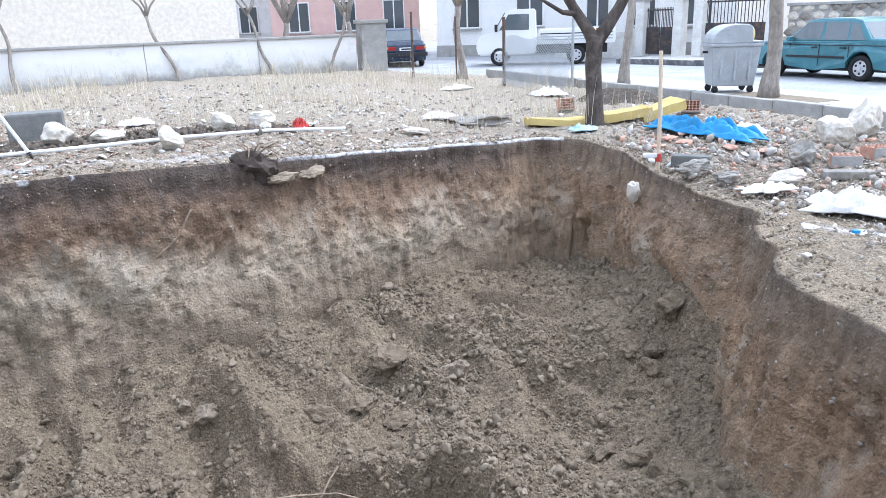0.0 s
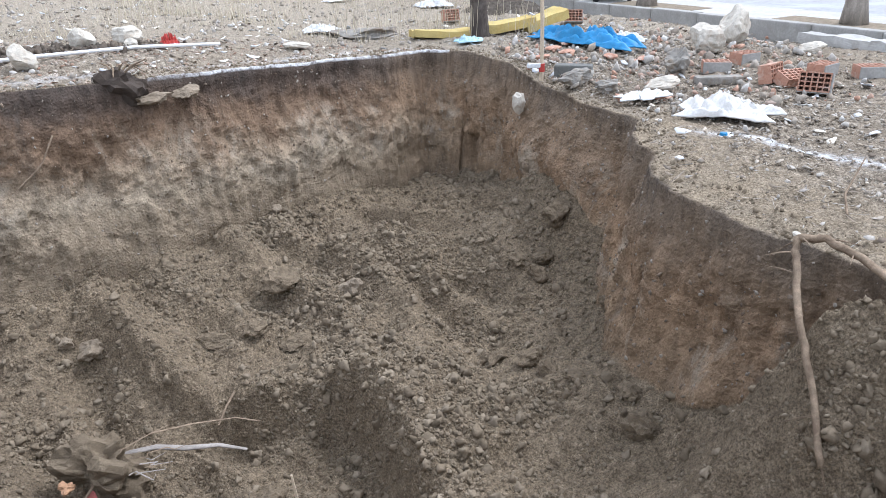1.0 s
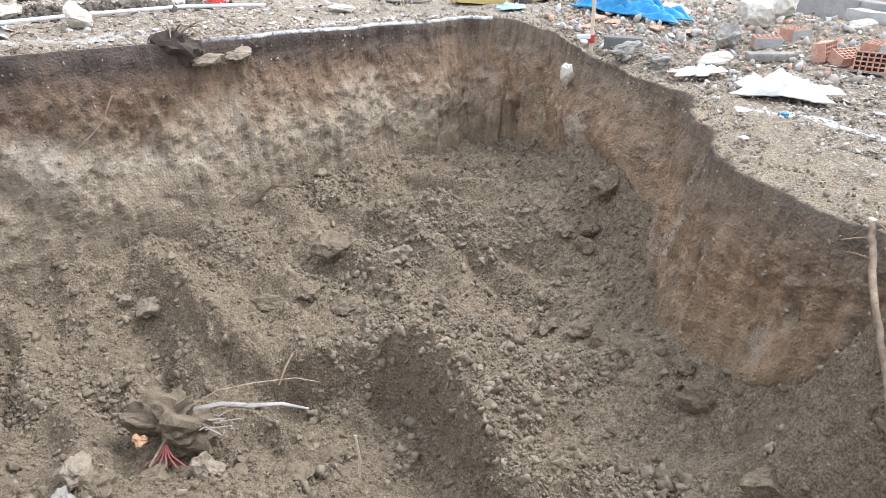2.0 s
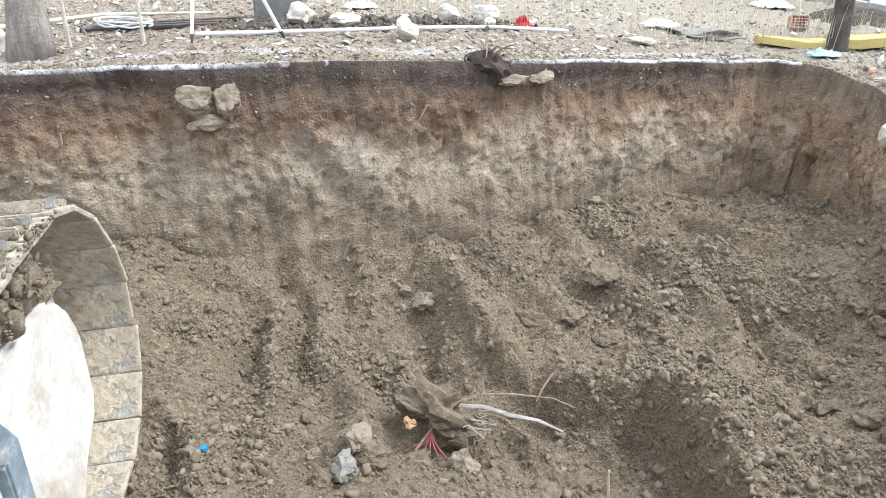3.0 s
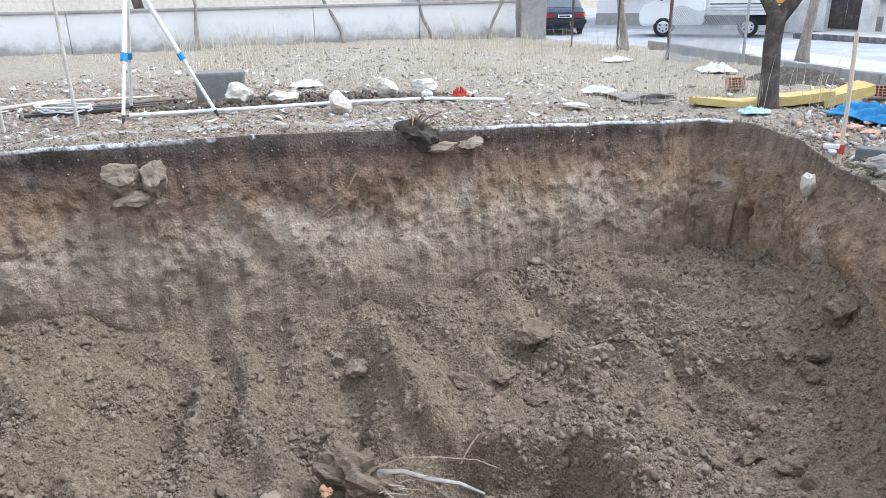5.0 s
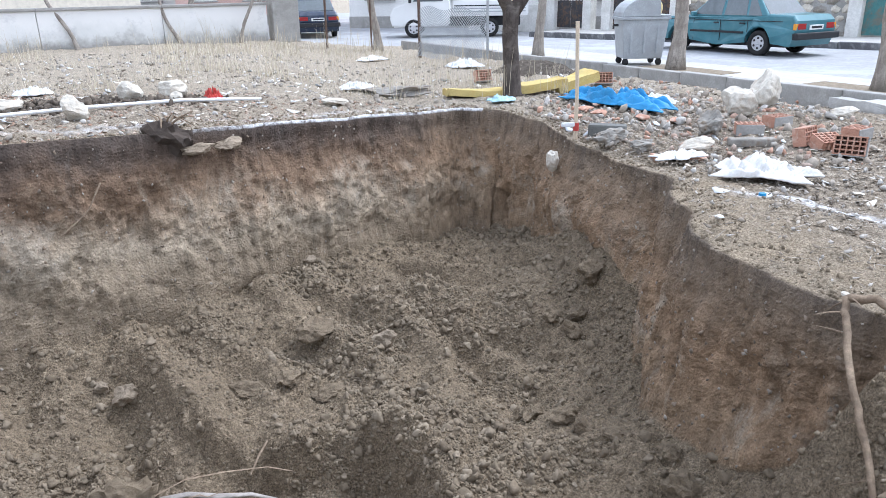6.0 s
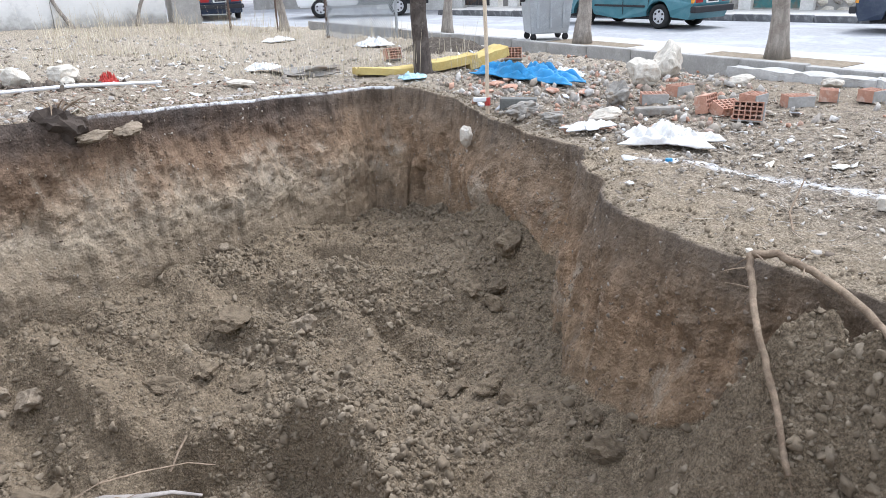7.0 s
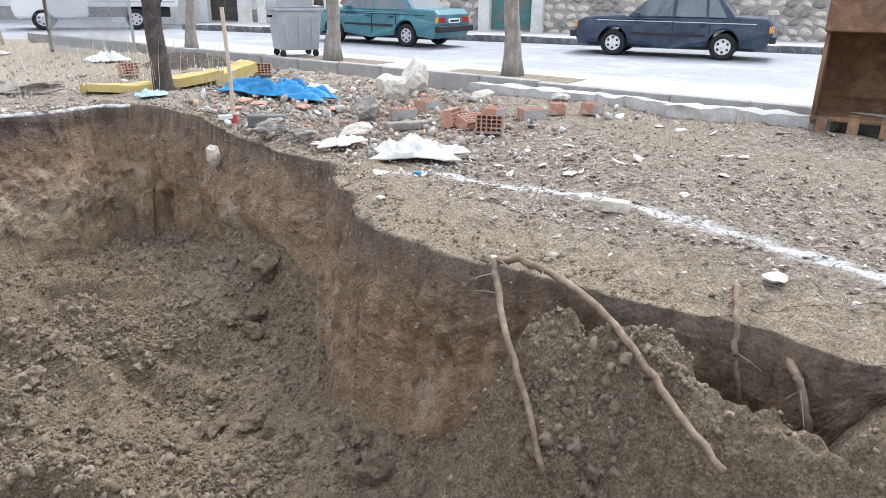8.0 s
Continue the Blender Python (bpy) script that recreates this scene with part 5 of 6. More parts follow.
scatter("mortar_rubble", shapes, p, [0.015 + 0.07 * rs.random() ** 2.4 for _ in p], M_GRIT, "pale broken mortar and stones near the kerb", "rubble", rs, 180, 0.25)
p = lot_points(480, rs, (-9, 4.5, 8.5, 15))
scatter("paper_scraps", leaves, p, [0.02 + 0.07 * rs.random() ** 2 for _ in p], M_SCRAP, "white paper and plastic scraps on the lot", "litter", rs, 25, 0.35)

M_DARKCRUMB = varied("dark_crumbs", [(.085, .07, .056), (.12, .096, .075), (.07, .06, .05), (.17, .14, .11), (.10, .082, .066)])
row = lambda x, y: float(np.exp(-(seg_dist(np.array(x), np.array(y), np.array([-5.2, 8.0]), np.array([-2.3, 9.75])) / 0.3) ** 2))
p = lot_points(1500, rs, (-6.0, 7.2, -1.6, 10.6), row)
scatter("soil_crumbs", big_shapes, p, [0.012 + 0.055 * rs.random() ** 2.2 for _ in p], M_DARKCRUMB, "dark turned soil along the row of stones", "soil", rs, 180, 0.42)


def ash_heap():
    """A low lumpy heap of dark soil that thins out at its foot."""
    bm = bmesh.new()
    bmesh.ops.create_grid(bm, x_segments=70, y_segments=50, size=1.0)
    for v in bm.verts:
        x, y = v.co.x * 1.3, v.co.y * 0.8
        r = math.hypot(v.co.x, v.co.y)
        lump = 0.05 * noise.noise(Vector((x * 4, y * 4, 0.5))) + 0.03 * noise.noise(Vector((x * 11, y * 11, 2.5)))
        v.co = Vector((x, y, (0.24 + lump) * max(0.0, 1 - r * r) ** 1.3 - 0.09 * r ** 3))
    solo("soil_heap", bm, M_HEAP, "low heap of dark grey soil behind the tree", "soil", (3.45, 14.7, lot_z(3.45, 14.7) - 0.01), -60)


M_HEAP = plain("dark_heap_soil", (.10, .085, .07), 0.95, 0, 0.4, 14, 0.9, (.16, .135, .11), 0.1, None, 0.03)
ash_heap()


def dry_grass():
    """Straw-coloured stalks in loose tufts."""
    n = Nodes("straw", 0.8, 0, 0.2)
    n.color(n.ramp(n.island(), [(0, rgb(.46, .40, .29)), (0.35, rgb(.60, .53, .40)), (0.7, rgb(.42, .36, .27)), (1, rgb(.66, .60, .48))]))
    rng = random.Random(31)
    vs, fs = [], []

    def blade(x, y, z, h, w):
        a, b = rng.uniform(0, 6.28), rng.uniform(0.05, 0.45)
        dx, dy = math.cos(a) * b * h, math.sin(a) * b * h
        sx, sy = -math.sin(a) * w, math.cos(a) * w
        k = len(vs)
        vs.extend([(x - sx, y - sy, z), (x + sx, y + sy, z), (x + dx * 0.4 + sx * 0.8, y + dy * 0.4 + sy * 0.8, z + h * 0.55),
                   (x + dx * 0.4 - sx * 0.8, y + dy * 0.4 - sy * 0.8, z + h * 0.55), (x + dx, y + dy, z + h * 0.95)])
        fs.extend([(k, k + 1, k + 2, k + 3), (k + 3, k + 2, k + 4)])

    tufts = 0
    while tufts < 620:
        x, y = rng.uniform(-13, 3.5), rng.uniform(9.5, 21)
        if (np.array([x, y]) - KERB_A) @ KERB_N > -0.5 or y > 20.5 + 0.3 * x * 0 or y < 10.2 + 0.15 * abs(x + 3):
            continue
        if y > 12.3 + (x + 17) * 0.632 - 0.3:
            continue
        if rng.random() > 0.06 + 0.94 * float(sstep(0.0, 0.5, fbm(x * 0.55, y * 0.55, 2.0, 3, 71))):
            continue
        z = lot_z(x, y) - 0.02
        hh = rng.uniform(0.06, 0.22) if rng.random() < 0.7 else rng.uniform(0.3, 0.8)
        for _ in range(rng.randint(4, 14)):
            blade(x + rng.gauss(0, .12), y + rng.gauss(0, .12), z, hh * rng.uniform(0.35, 1.15), 0.004)
        tufts += 1
    for cx, cy in ((7.35, 6.0), (7.1, 6.5), (6.9, 6.9), (7.6, 5.6), (5.7, 4.9)):
        for _ in range(22):
            x, y = cx + rng.gauss(0, .16), cy + rng.gauss(0, .16)
            blade(x, y, lot_z(x, y) - 0.02, rng.uniform(0.12, 0.4), 0.003)
    me = bpy.data.meshes.new("dry_grass")
    me.from_pydata(vs, [], fs)
    me.materials.append(n.mat)
    tagged(new("dry_grass", me), "straw-coloured dry grass tufts over the lot", "grass", kind="stuff")


dry_grass()


# ---- things on the lot ----
def ground_at(x, y, dz=0.0):
    return (x, y, lot_z(x, y) + dz)


def boulder(label, x, y, size, squash, mat, seed, rz=0.0, sink=0.2, z=None, name="stone", group=""):
    bm = rock(random.Random(seed), size * 0.92, squash, 4, 0.2 if mat is M_STONE else 0.36)
    low = min(v.co.z for v in bm.verts)
    zz = (lot_z(x, y) if z is None else z) - low * (1 - sink)
    return solo(name, bm, mat, label, "stone", (x, y, zz), rz, group, "", False)


boulder("large pale angular stone leaning on rubble", 5.45, 9.55, 0.34, (1.0, 0.7, 0.95), M_STONE, 4, 30)
boulder("pale rounded building stone", 4.8, 9.0, 0.27, (1.0, 0.8, 0.85), M_STONE, 5, 10)
boulder("grey mortar lump beside the bricks", 3.95, 7.95, 0.22, (1.0, 0.8, 0.8), M_GREYSTONE, 6, 40)
boulder("small pale stone on bare earth", 6.0, 8.6, 0.16, (1.2, .8, .6), M_STONE, 7)
boulder("small pale stone on bare earth", 6.8, 7.9, 0.14, (1.2, .8, .6), M_STONE, 8)
boulder("flat stone at the rim of the pit", 2.62, 7.55, 0.17, (1.3, .9, .55), M_GREYSTONE, 9)
boulder("flat stone at the rim of the pit", 2.85, 7.2, 0.13, (1.2, .9, .55), M_GREYSTONE, 10)
boulder("pale oblong stone slab near the rim", 3.42, 7.2, 0.2, (1.5, .7, .45), M_STONE, 11, 25)
boulder("pale squared stone lying on the pipe", -3.05, 8.1, 0.17, (1.0, .85, .95), M_STONE, 12, 20)
boulder("white stone in the row behind the pit", -4.42, 8.3, 0.2, (1.0, .8, .8), M_STONE, 13, 0)
boulder("white stone in the row behind the pit", -3.98, 8.6, 0.19, (1.2, .8, .5), M_STONE, 14, 30)
boulder("white stone in the row behind the pit", -2.9, 9.55, 0.17, (1.0, .8, .9), M_STONE, 15, 0)
boulder("white stone in the row behind the pit", -2.45, 9.85, 0.2, (1.1, .8, .75), M_STONE, 16, 0)
boulder("white stone in the row behind the pit", -2.35, 9.6, 0.1, (1.1, .8, .75), M_STONE, 17, 0)
boulder("flat grey slab of old concrete", 0.5, 11.4, 0.42, (1.4, .9, .25), M_GREYSTONE, 18, 10)
boulder("flat pale stone near the edge", -0.4, 9.95, 0.14, (1.4, .9, .4), M_STONE, 19, 10)
boulder("white rubble piece beside the tree trunk", -6.45, 5.85, 0.16, (1, .8, 1), M_STONE, 20, 10)
boulder("white rubble piece beside the tree trunk", -6.75, 5.75, 0.13, (1.2, .8, .7), M_STONE, 21, 70)
boulder("pale stone standing in the corner wall", 2.14, 8.12, 0.14, (0.6, .6, 1.1), M_STONE, 22, 0, 0.5, -0.34)
boulder("grey stone stuck in the cut wall", -4.46, 5.88, 0.2, (1.1, .7, .8), M_EARTHSTONE, 23, 35, 0.5, 0.0)
boulder("grey stone stuck in the cut wall", -4.21, 6.02, 0.19, (.8, .7, 1.0), M_EARTHSTONE, 24, 35, 0.5, -0.04)
boulder("grey stone stuck in the cut wall", -4.36, 5.87, 0.16, (1.1, .7, .7), M_EARTHSTONE, 25, 35, 0.5, -0.15)
boulder("flat stone beneath the rim crust", -1.72, 7.72, 0.17, (1.3, .7, .45), M_EARTHSTONE, 26, 40, 0.5, 0.06)
boulder("flat stone beneath the rim crust", -1.45, 7.95, 0.15, (1.2, .7, .5), M_EARTHSTONE, 27, 40, 0.5, 0.06)
LUMPS = (
    (-0.59, 6.57, .19, (1.1, 1.0, .85), M_CLOD), (0.09, 6.33, .13, (1, .9, .95), M_EARTHSTONE), (-2.28, 6.04, .13, (1.1, .9, .8), M_EARTHSTONE), (-2.47, 6.06, .07, (1.2, 1, .8), M_EARTHSTONE),
    (-2.2, 7.08, .12, (1.2, 1, .5), M_EARTHSTONE), (-1.21, 6.03, .16, (1.5, .9, .6), M_CLOD), (-0.44, 5.89, .13, (1.5, .9, .6), M_CLOD), (-0.8, 5.95, .12, (1.3, 1, .6), M_CLOD),
    (1.89, 6.21, .11, (1, 1, .95), M_CLOD), (1.75, 6.45, .10, (1.2, 1, .8), M_CLOD), (2.0, 6.45, .12, (1, 1, .8), M_CLOD), (2.19, 6.62, .17, (1, 1, 1), M_CLOD), (1.7, 6.05, .09, (1, 1, .8), M_CLOD),
    (2.3, 5.34, .10, (1, 1, .9), M_CLOD), (1.95, 3.75, .13, (1.1, 1, .8), M_CLOD), (1.99, 4.07, .10, (1, 1, .9), M_CLOD), (1.85, 2.75, .11, (1.3, .8, .8), M_CLOD),
    (1.44, 4.87, .11, (1.3, 1, .8), M_CLOD), (1.29, 5.15, .12, (1.3, 1, .8), M_CLOD), (1.21, 5.3, .10, (1, 1, .8), M_CLOD), (1.55, 4.65, .09, (1, 1, .8), M_CLOD), (1.7, 4.4, .09, (1.2, 1, .8), M_CLOD),
    (-1.44, 3.99, .15, (1.0, .8, 1.0), M_EARTHSTONE), (-0.63, 4.25, .14, (1.3, 1, .7), M_CLOD), (-0.85, 4.0, .13, (1.2, 1, .7), M_CLOD), (-2.15, 3.71, .14, (1.3, .9, .5), M_EARTHSTONE),
    (-2.18, 3.5, .13, (1, 1, .8), M_GREYSTONE), (-2.0, 3.6, .12, (1, 1, .7), M_CLOD), (-2.5, 3.73, .07, (1, 1, .8), M_EARTHSTONE), (-1.75, 3.85, .12, (1.2, 1, .7), M_CLOD), (-2.3, 3.4, .10, (1, 1, .8), M_CLOD),
    (-1.2, 3.9, .10, (1, 1, .8), M_CLOD), (-1.95, 4.45, .15, (1, 1, .9), M_CLOD), (-3.67, 4.95, .07, (1.2, 1, .8), M_CLOD), (0.9, 6.9, .08, (1.2, 1, .8), M_CLOD), (-0.75, 8.3, .1, (1, 1, .9), M_EARTHSTONE))
for i, (x, y, k, q, m) in enumerate(LUMPS):
    word = "earthy stone half sunk in the pit floor" if m is not M_CLOD else "broken lump of brown soil on the pit floor"
    boulder(word, x, y, k, q, m, 40 + i, 33 * i, 0.35, float(floor_height(x, y)) - 0.2 * k, "clod", "lumps on the pit floor")


def hollow_brick(label, x, y, rz, tilt=0, roll=0, sx=0.29, sy=0.19, sz=0.135, up=True, dz=0.0, plastered=True):
    """A perforated clay brick with webs between its cells; old plaster clings to the sides."""
    t = thing("hollow_brick", label, "brick", ground_at(x, y, dz), rz, "hollow bricks")
    bm = bmesh.new()
    w = 0.013
    nx, ny = 5, 4
    for k in range(nx + 1):
        box(bm, -sx / 2 + w / 2 + k * (sx - w) / nx, 0, sz / 2, w, sy, sz)
    for k in range(ny + 1):
        box(bm, 0, -sy / 2 + w / 2 + k * (sy - w) / ny, sz / 2 - 0.001, sx - 0.002, w, sz - 0.004)
    box(bm, 0, 0, 0.02, sx - 0.01, sy - 0.01, 0.02)
    part("clay_body", bm, M_BRICK, t)
    if plastered:
        bm = bmesh.new()
        box(bm, 0, -sy / 2 - 0.007, sz / 2 - 0.003, sx + 0.012, 0.014, sz * 0.93, None, 0.004)
        box(bm, sx / 2 + 0.007, 0, sz / 2 - 0.004, 0.014, sy, sz * 0.9, None, 0.004)
        part("plaster_crust", bm, M_CONCRETE, t, "grey mortar crust")
    t.matrix_basis = pose(*ground_at(x, y, dz), tilt, roll, rz)
    return t


M_BRICK = plain("brick_clay", (.43, .235, .165), 0.9, 0, 0.2, 12, 0.3, (.5, .4, .33))
hollow_brick("hollow red brick with mortar crust, cells up", 4.42, 8.0, -18)
hollow_brick("hollow red brick with mortar crust, cells up", 4.93, 8.3, 20)
hollow_brick("broken hollow red brick lying on its side", 4.58, 7.25, 35, 78, 0, dz=0.09, plastered=False)
hollow_brick("broken hollow red brick lying on its side", 4.74, 7.02, 10, 20, 0, dz=0.02, plastered=False)
hollow_brick("hollow red brick standing with cells outward", 4.82, 6.72, -40, 80, 0, dz=0.1)
hollow_brick("hollow red brick with mortar crust, cells up", 5.28, 7.32, 30)
hollow_brick("hollow red brick with mortar crust, cells up", 5.72, 7.15, -10)
hollow_brick("half hollow red brick near the kerb", 6.25, 7.3, 50, sx=0.19)
hollow_brick("half hollow red brick near the kerb", 6.6, 7.05, 15, sx=0.22)
hollow_brick("hollow red brick behind the yellow foam", 2.1, 13.2, 15, 70, dz=0.1)
hollow_brick("hollow red brick behind the yellow foam", 4.1, 12.4, -15, 65, dz=0.1)
for x, y, rz in ((3.15, 9.6, 20), (3.35, 10.3, 60), (3.05, 9.9, 10), (3.6, 9.2, 80), (3.95, 8.9, 40), (2.75, 9.4, 30), (3.3, 6.9, 15)):
    solo("brick_shard", rock(random.Random(int(x * 100)), 0.12, (1.2, .8, .35), 2, 0.15), M_BRICK, "flat broken red brick shard", "brick", ground_at(x, y, 0.03), rz, "brick shards")
solo("concrete_block", boxed(0.42, 0.16, 0.16, 0.02), plain("dark_concrete", (.15, .15, .14), 0.9, 0, 0.2, 8, 0.4), "dark grey concrete block by the wooden stake", "block", ground_at(2.75, 8.05, 0.06), -25)
solo("concrete_block", boxed(0.62, 0.35, 0.42, 0.03), plain("dark_concrete_b", (.19, .19, .18), 0.9, 0, 0.2, 8, 0.4), "dark grey concrete block tilted among stones", "block", ground_at(-5.0, 8.95, 0.14), 25)
solo("concrete_block", boxed(0.5, 0.14, 0.09, 0.02), M_GREYSTONE, "grey broken concrete block on earth", "block", ground_at(4.15, 7.4, 0.03), -10)
solo("small_block", boxed(0.19, 0.09, 0.085, 0.012), M_STONE, "pale brick-like block beside the lime line", "block", ground_at(3.83, 3.72, 0.035), -55)
for k in range(5):
    bm = bmesh.new()
    box(bm, 0, 0, 0, 1.04, 0.24, 0.2)
    bmesh.ops.subdivide_edges(bm, edges=bm.edges[:], cuts=7, use_grid_fill=True)
    for v in bm.verts:
        v.co += Vector((noise.noise(v.co * 4 + Vector((k, 0, 0))), noise.noise(v.co * 5 + Vector((0, k, 9))), noise.noise(v.co * 4.5 + Vector((5, 0, k))))) * 0.05
    solo("concrete_footing", bm, M_PAVING, "broken pale concrete footing along the kerb", "rubble", along(5.7 + k * 0.98, -0.3, 0.03), KERB_TURN + 3 * math.sin(k * 2.2), "footing pieces")

# yellow foam slabs
M_FOAM = plain("yellow_foam", (.54, .43, .17), 0.9, 0, 0.15, 6, 0.6, (.48, .35, .12))


def foam(x, y, rz, L, W, H, pitch, dz):
    bm = bmesh.new()
    bmesh.ops.create_grid(bm, x_segments=22, y_segments=10, size=0.5)
    r = bmesh.ops.extrude_face_region(bm, geom=list(bm.faces))
    bmesh.ops.translate(bm, vec=(0, 0, 1), verts=[v for v in r["geom"] if isinstance(v, bmesh.types.BMVert)])
    for v in bm.verts:
        nz = noise.noise(Vector((v.co.x * 3 + x, v.co.y * 3, y)))
        v.co = Vector((v.co.x * L, v.co.y * W, v.co.z * H + 0.03 * nz + 0.05 * (v.co.x * 2) ** 2 * (0.4 + 0.3 * nz)))
    bmesh.ops.recalc_face_normals(bm, faces=bm.faces)
    ob = solo("foam_slab", bm, M_FOAM, "yellow foam slab thrown beside the tree", "foam", group="foam slabs", smooth=False)
    ob.matrix_basis = pose(*ground_at(x, y, dz), 0, pitch, rz)


foam(1.75, 11.45, 10, 1.0, 0.38, 0.10, 3, 0.0)
foam(2.75, 11.7, 6, 0.95, 0.42, 0.13, -4, 0.03)
foam(3.42, 11.85, 14, 0.75, 0.45, 0.14, -13, 0.1)


def cloth(name, label, mat, cx, cy, rz, L, W, seed, puff=0.09, star=0.0):
    """A crumpled sheet with folds and thickness."""
    bm = bmesh.new()
    bmesh.ops.create_grid(bm, x_segments=46, y_segments=30, size=0.5)
    for v in bm.verts:
        u, w_ = v.co.x, v.co.y
        a = math.atan2(w_, u)
        r = math.hypot(u, w_)
        k = 1 - star * (0.5 + 0.5 * math.cos(5 * a + seed)) * min(1, r * 2.2)
        x, y = u * L * k, w_ * W * k
        edge = max(abs(u), abs(w_)) * 2
        f = abs(noise.noise(Vector((u * 5 + seed, w_ * 7, 0.3)))) + 0.5 * abs(noise.noise(Vector((u * 13, w_ * 15 + seed, 1.3))))
        v.co = Vector((x + 0.05 * noise.noise(Vector((u * 4, w_ * 4, seed))), y + 0.08 * W * noise.noise(Vector((u * 3 + 9, w_ * 3, seed))), puff * f * (1.15 - edge ** 3) + 0.02))
    r = bmesh.ops.extrude_face_region(bm, geom=list(bm.faces))
    bmesh.ops.translate(bm, vec=(0, 0, -0.012), verts=[v for v in r["geom"] if isinstance(v, bmesh.types.BMVert)])
    bmesh.ops.recalc_face_normals(bm, faces=bm.faces)
    return solo(name, bm, mat, label, "cloth" if name == "rag" else "sheet", ground_at(cx, cy, 0.02), rz, smooth=True)


M_RAG = plain("white_cloth", (.66, .65, .63), 0.9, 0, 0.06, 5, 0.3, (.6, .58, .54))
M_TARP = plain("blue_tarp", (.03, .22, .45), 0.45, 0, 0.2, 4, 0.2, (.04, .25, .52))
M_PLASTIC = plain("white_plastic", (.70, .71, .72), 0.4, 0, 0.08, 6, 0.2)
cloth("rag", "white crumpled cloth lying on the lot", M_RAG, 3.5, 5.95, -32, 0.9, 0.58, 2.0, 0.17, 0.4)
cloth("tarp", "crumpled blue plastic tarp over brick rubble", M_TARP, 3.55, 10.2, -62, 2.1, 0.5, 7.0, 0.26, 0.2)
cloth("plastic_sheet", "white plastic sheet beside the blue tarp", M_PLASTIC, 4.15, 10.4, -50, 0.9, 0.4, 4.0, 0.14, 0.3)
cloth("plastic_sheet", "white plastic scraps at the rim", M_PLASTIC, 3.05, 6.75, 15, 0.6, 0.28, 5.0, 0.08, 0.4)
cloth("plastic_bag", "pale blue plastic bag at the tree's foot", plain("pale_blue_plastic", (.40, .60, .68), 0.4), 2.05, 10.85, 15, 0.45, 0.25, 3.0, 0.1, 0.3)
cloth("plastic_bag", "white plastic bag behind the fence mesh", M_PLASTIC, 2.2, 16.2, 15, 0.8, 0.5, 8.0, 0.2, 0.2)
cloth("plastic_bag", "white plastic bag in dry grass", M_PLASTIC, -0.1, 11.6, 5, 0.55, 0.3, 9.0, 0.12, 0.3)
cloth("plastic_bag", "white plastic bag in dry grass", M_PLASTIC, -4.4, 10.4, 25, 0.5, 0.3, 11.0, 0.12, 0.3)
cloth("plastic_bag", "red plastic bag in dry grass", plain("red_plastic", (.42, .04, .03), 0.5), -1.95, 9.85, 25, 0.22, 0.16, 1.0, 0.16, 0.1)
cloth("plastic_bag", "crumpled white plastic near the lot's end", M_PLASTIC, 0.2, 17.5, 25, 0.8, 0.35, 13.0, 0.12, 0.3)
for i, (x, y, L) in enumerate(((4.33, 4.79, .16), (4.68, 3.85, .12), (5.41, 4.07, .1), (5.0, 5.6, .13), (6.1, 4.4, .11), (3.67, 2.32, .2), (6.9, 6.2, .14), (3.95, 5.3, .09))):
    solo("paper_scrap", rock(random.Random(90 + i), L * 0.5, (1.0, 0.7, 0.22), 2, 0.4), M_SCRAP, "torn white scrap on bare earth", "litter", ground_at(x, y, 0.015), 40 * i, "scraps")
solo("bottle_cap", rod([(0, 0, 0), (0, 0, 0.02)], [0.03, 0.028], 14), M_TARP, "blue plastic bottle cap on the lot", "cap", ground_at(3.07, 5.21, 0.012))
solo("bottle_cap", rod([(0, 0, 0), (0, 0, 0.02)], [0.03, 0.026], 14), M_TARP, "blue plastic bottle cap on the pit floor", "cap", (-3.13, 3.32, float(floor_height(-3.13, 3.32)) + 0.015))

# wooden stakes, pipe, tripod
stake = thing("wooden_stake", "bare wooden stake with red tape at its foot", "stake", ground_at(2.40, 8.12, -0.06))
part("shaft", rod([(0, 0, 0), (-0.005, 0, 0.6), (-0.03, 0.01, 1.3)], [0.024, 0.022, 0.022], 10), M_WOOD, stake)
part("tape", rod([(0, 0, 0.1), (0, 0, 0.19)], 0.034, 10), plain("red_tape", (.45, .06, .05), 0.5), stake, "red and white tape")
part("tag", boxed(0.16, 0.05, 0.05, 0.012, (-0.09, 0, 0.17)), M_PLASTIC, stake, "white plastic scrap")
solo("stick", rod([(0, 0, 0), (0.03, 0.2, 0.06), (0.2, 0.5, 0.2)], [0.008, 0.007, 0.004], 6), M_ROOT, "thin bare stick standing by the pit", "stick", ground_at(3.02, 3.62, -0.02), -20)
solo("stick", rod([(0, 0, 0), (0.02, 0.02, 0.2), (0.0, 0.03, 0.42)], [0.012, 0.011, 0.008], 6), M_WOOD, "bare stick standing in the spoil mound", "stick", (-0.40, 4.0, float(floor_height(-0.40, 4.0)) - 0.05))
pvc = [Vector(ground_at(-5.0, 6.92, 0.05)), Vector(ground_at(-4.0, 7.75, 0.055)), Vector(ground_at(-3.1, 8.5, 0.055)), Vector(ground_at(-2.2, 9.25, 0.05)), Vector(ground_at(-1.36, 9.95, 0.04))]
solo("plastic_pipe", rod(pvc, 0.022, 10), M_PLASTIC, "long white plastic pipe behind the pit", "pipe")
pv2 = [Vector(ground_at(-7.9, 5.9, 0.04)), Vector(ground_at(-7.3, 6.9, 0.05)), Vector(ground_at(-6.9, 8.0, 0.05)), Vector(ground_at(-5.9, 8.9, 0.04))]
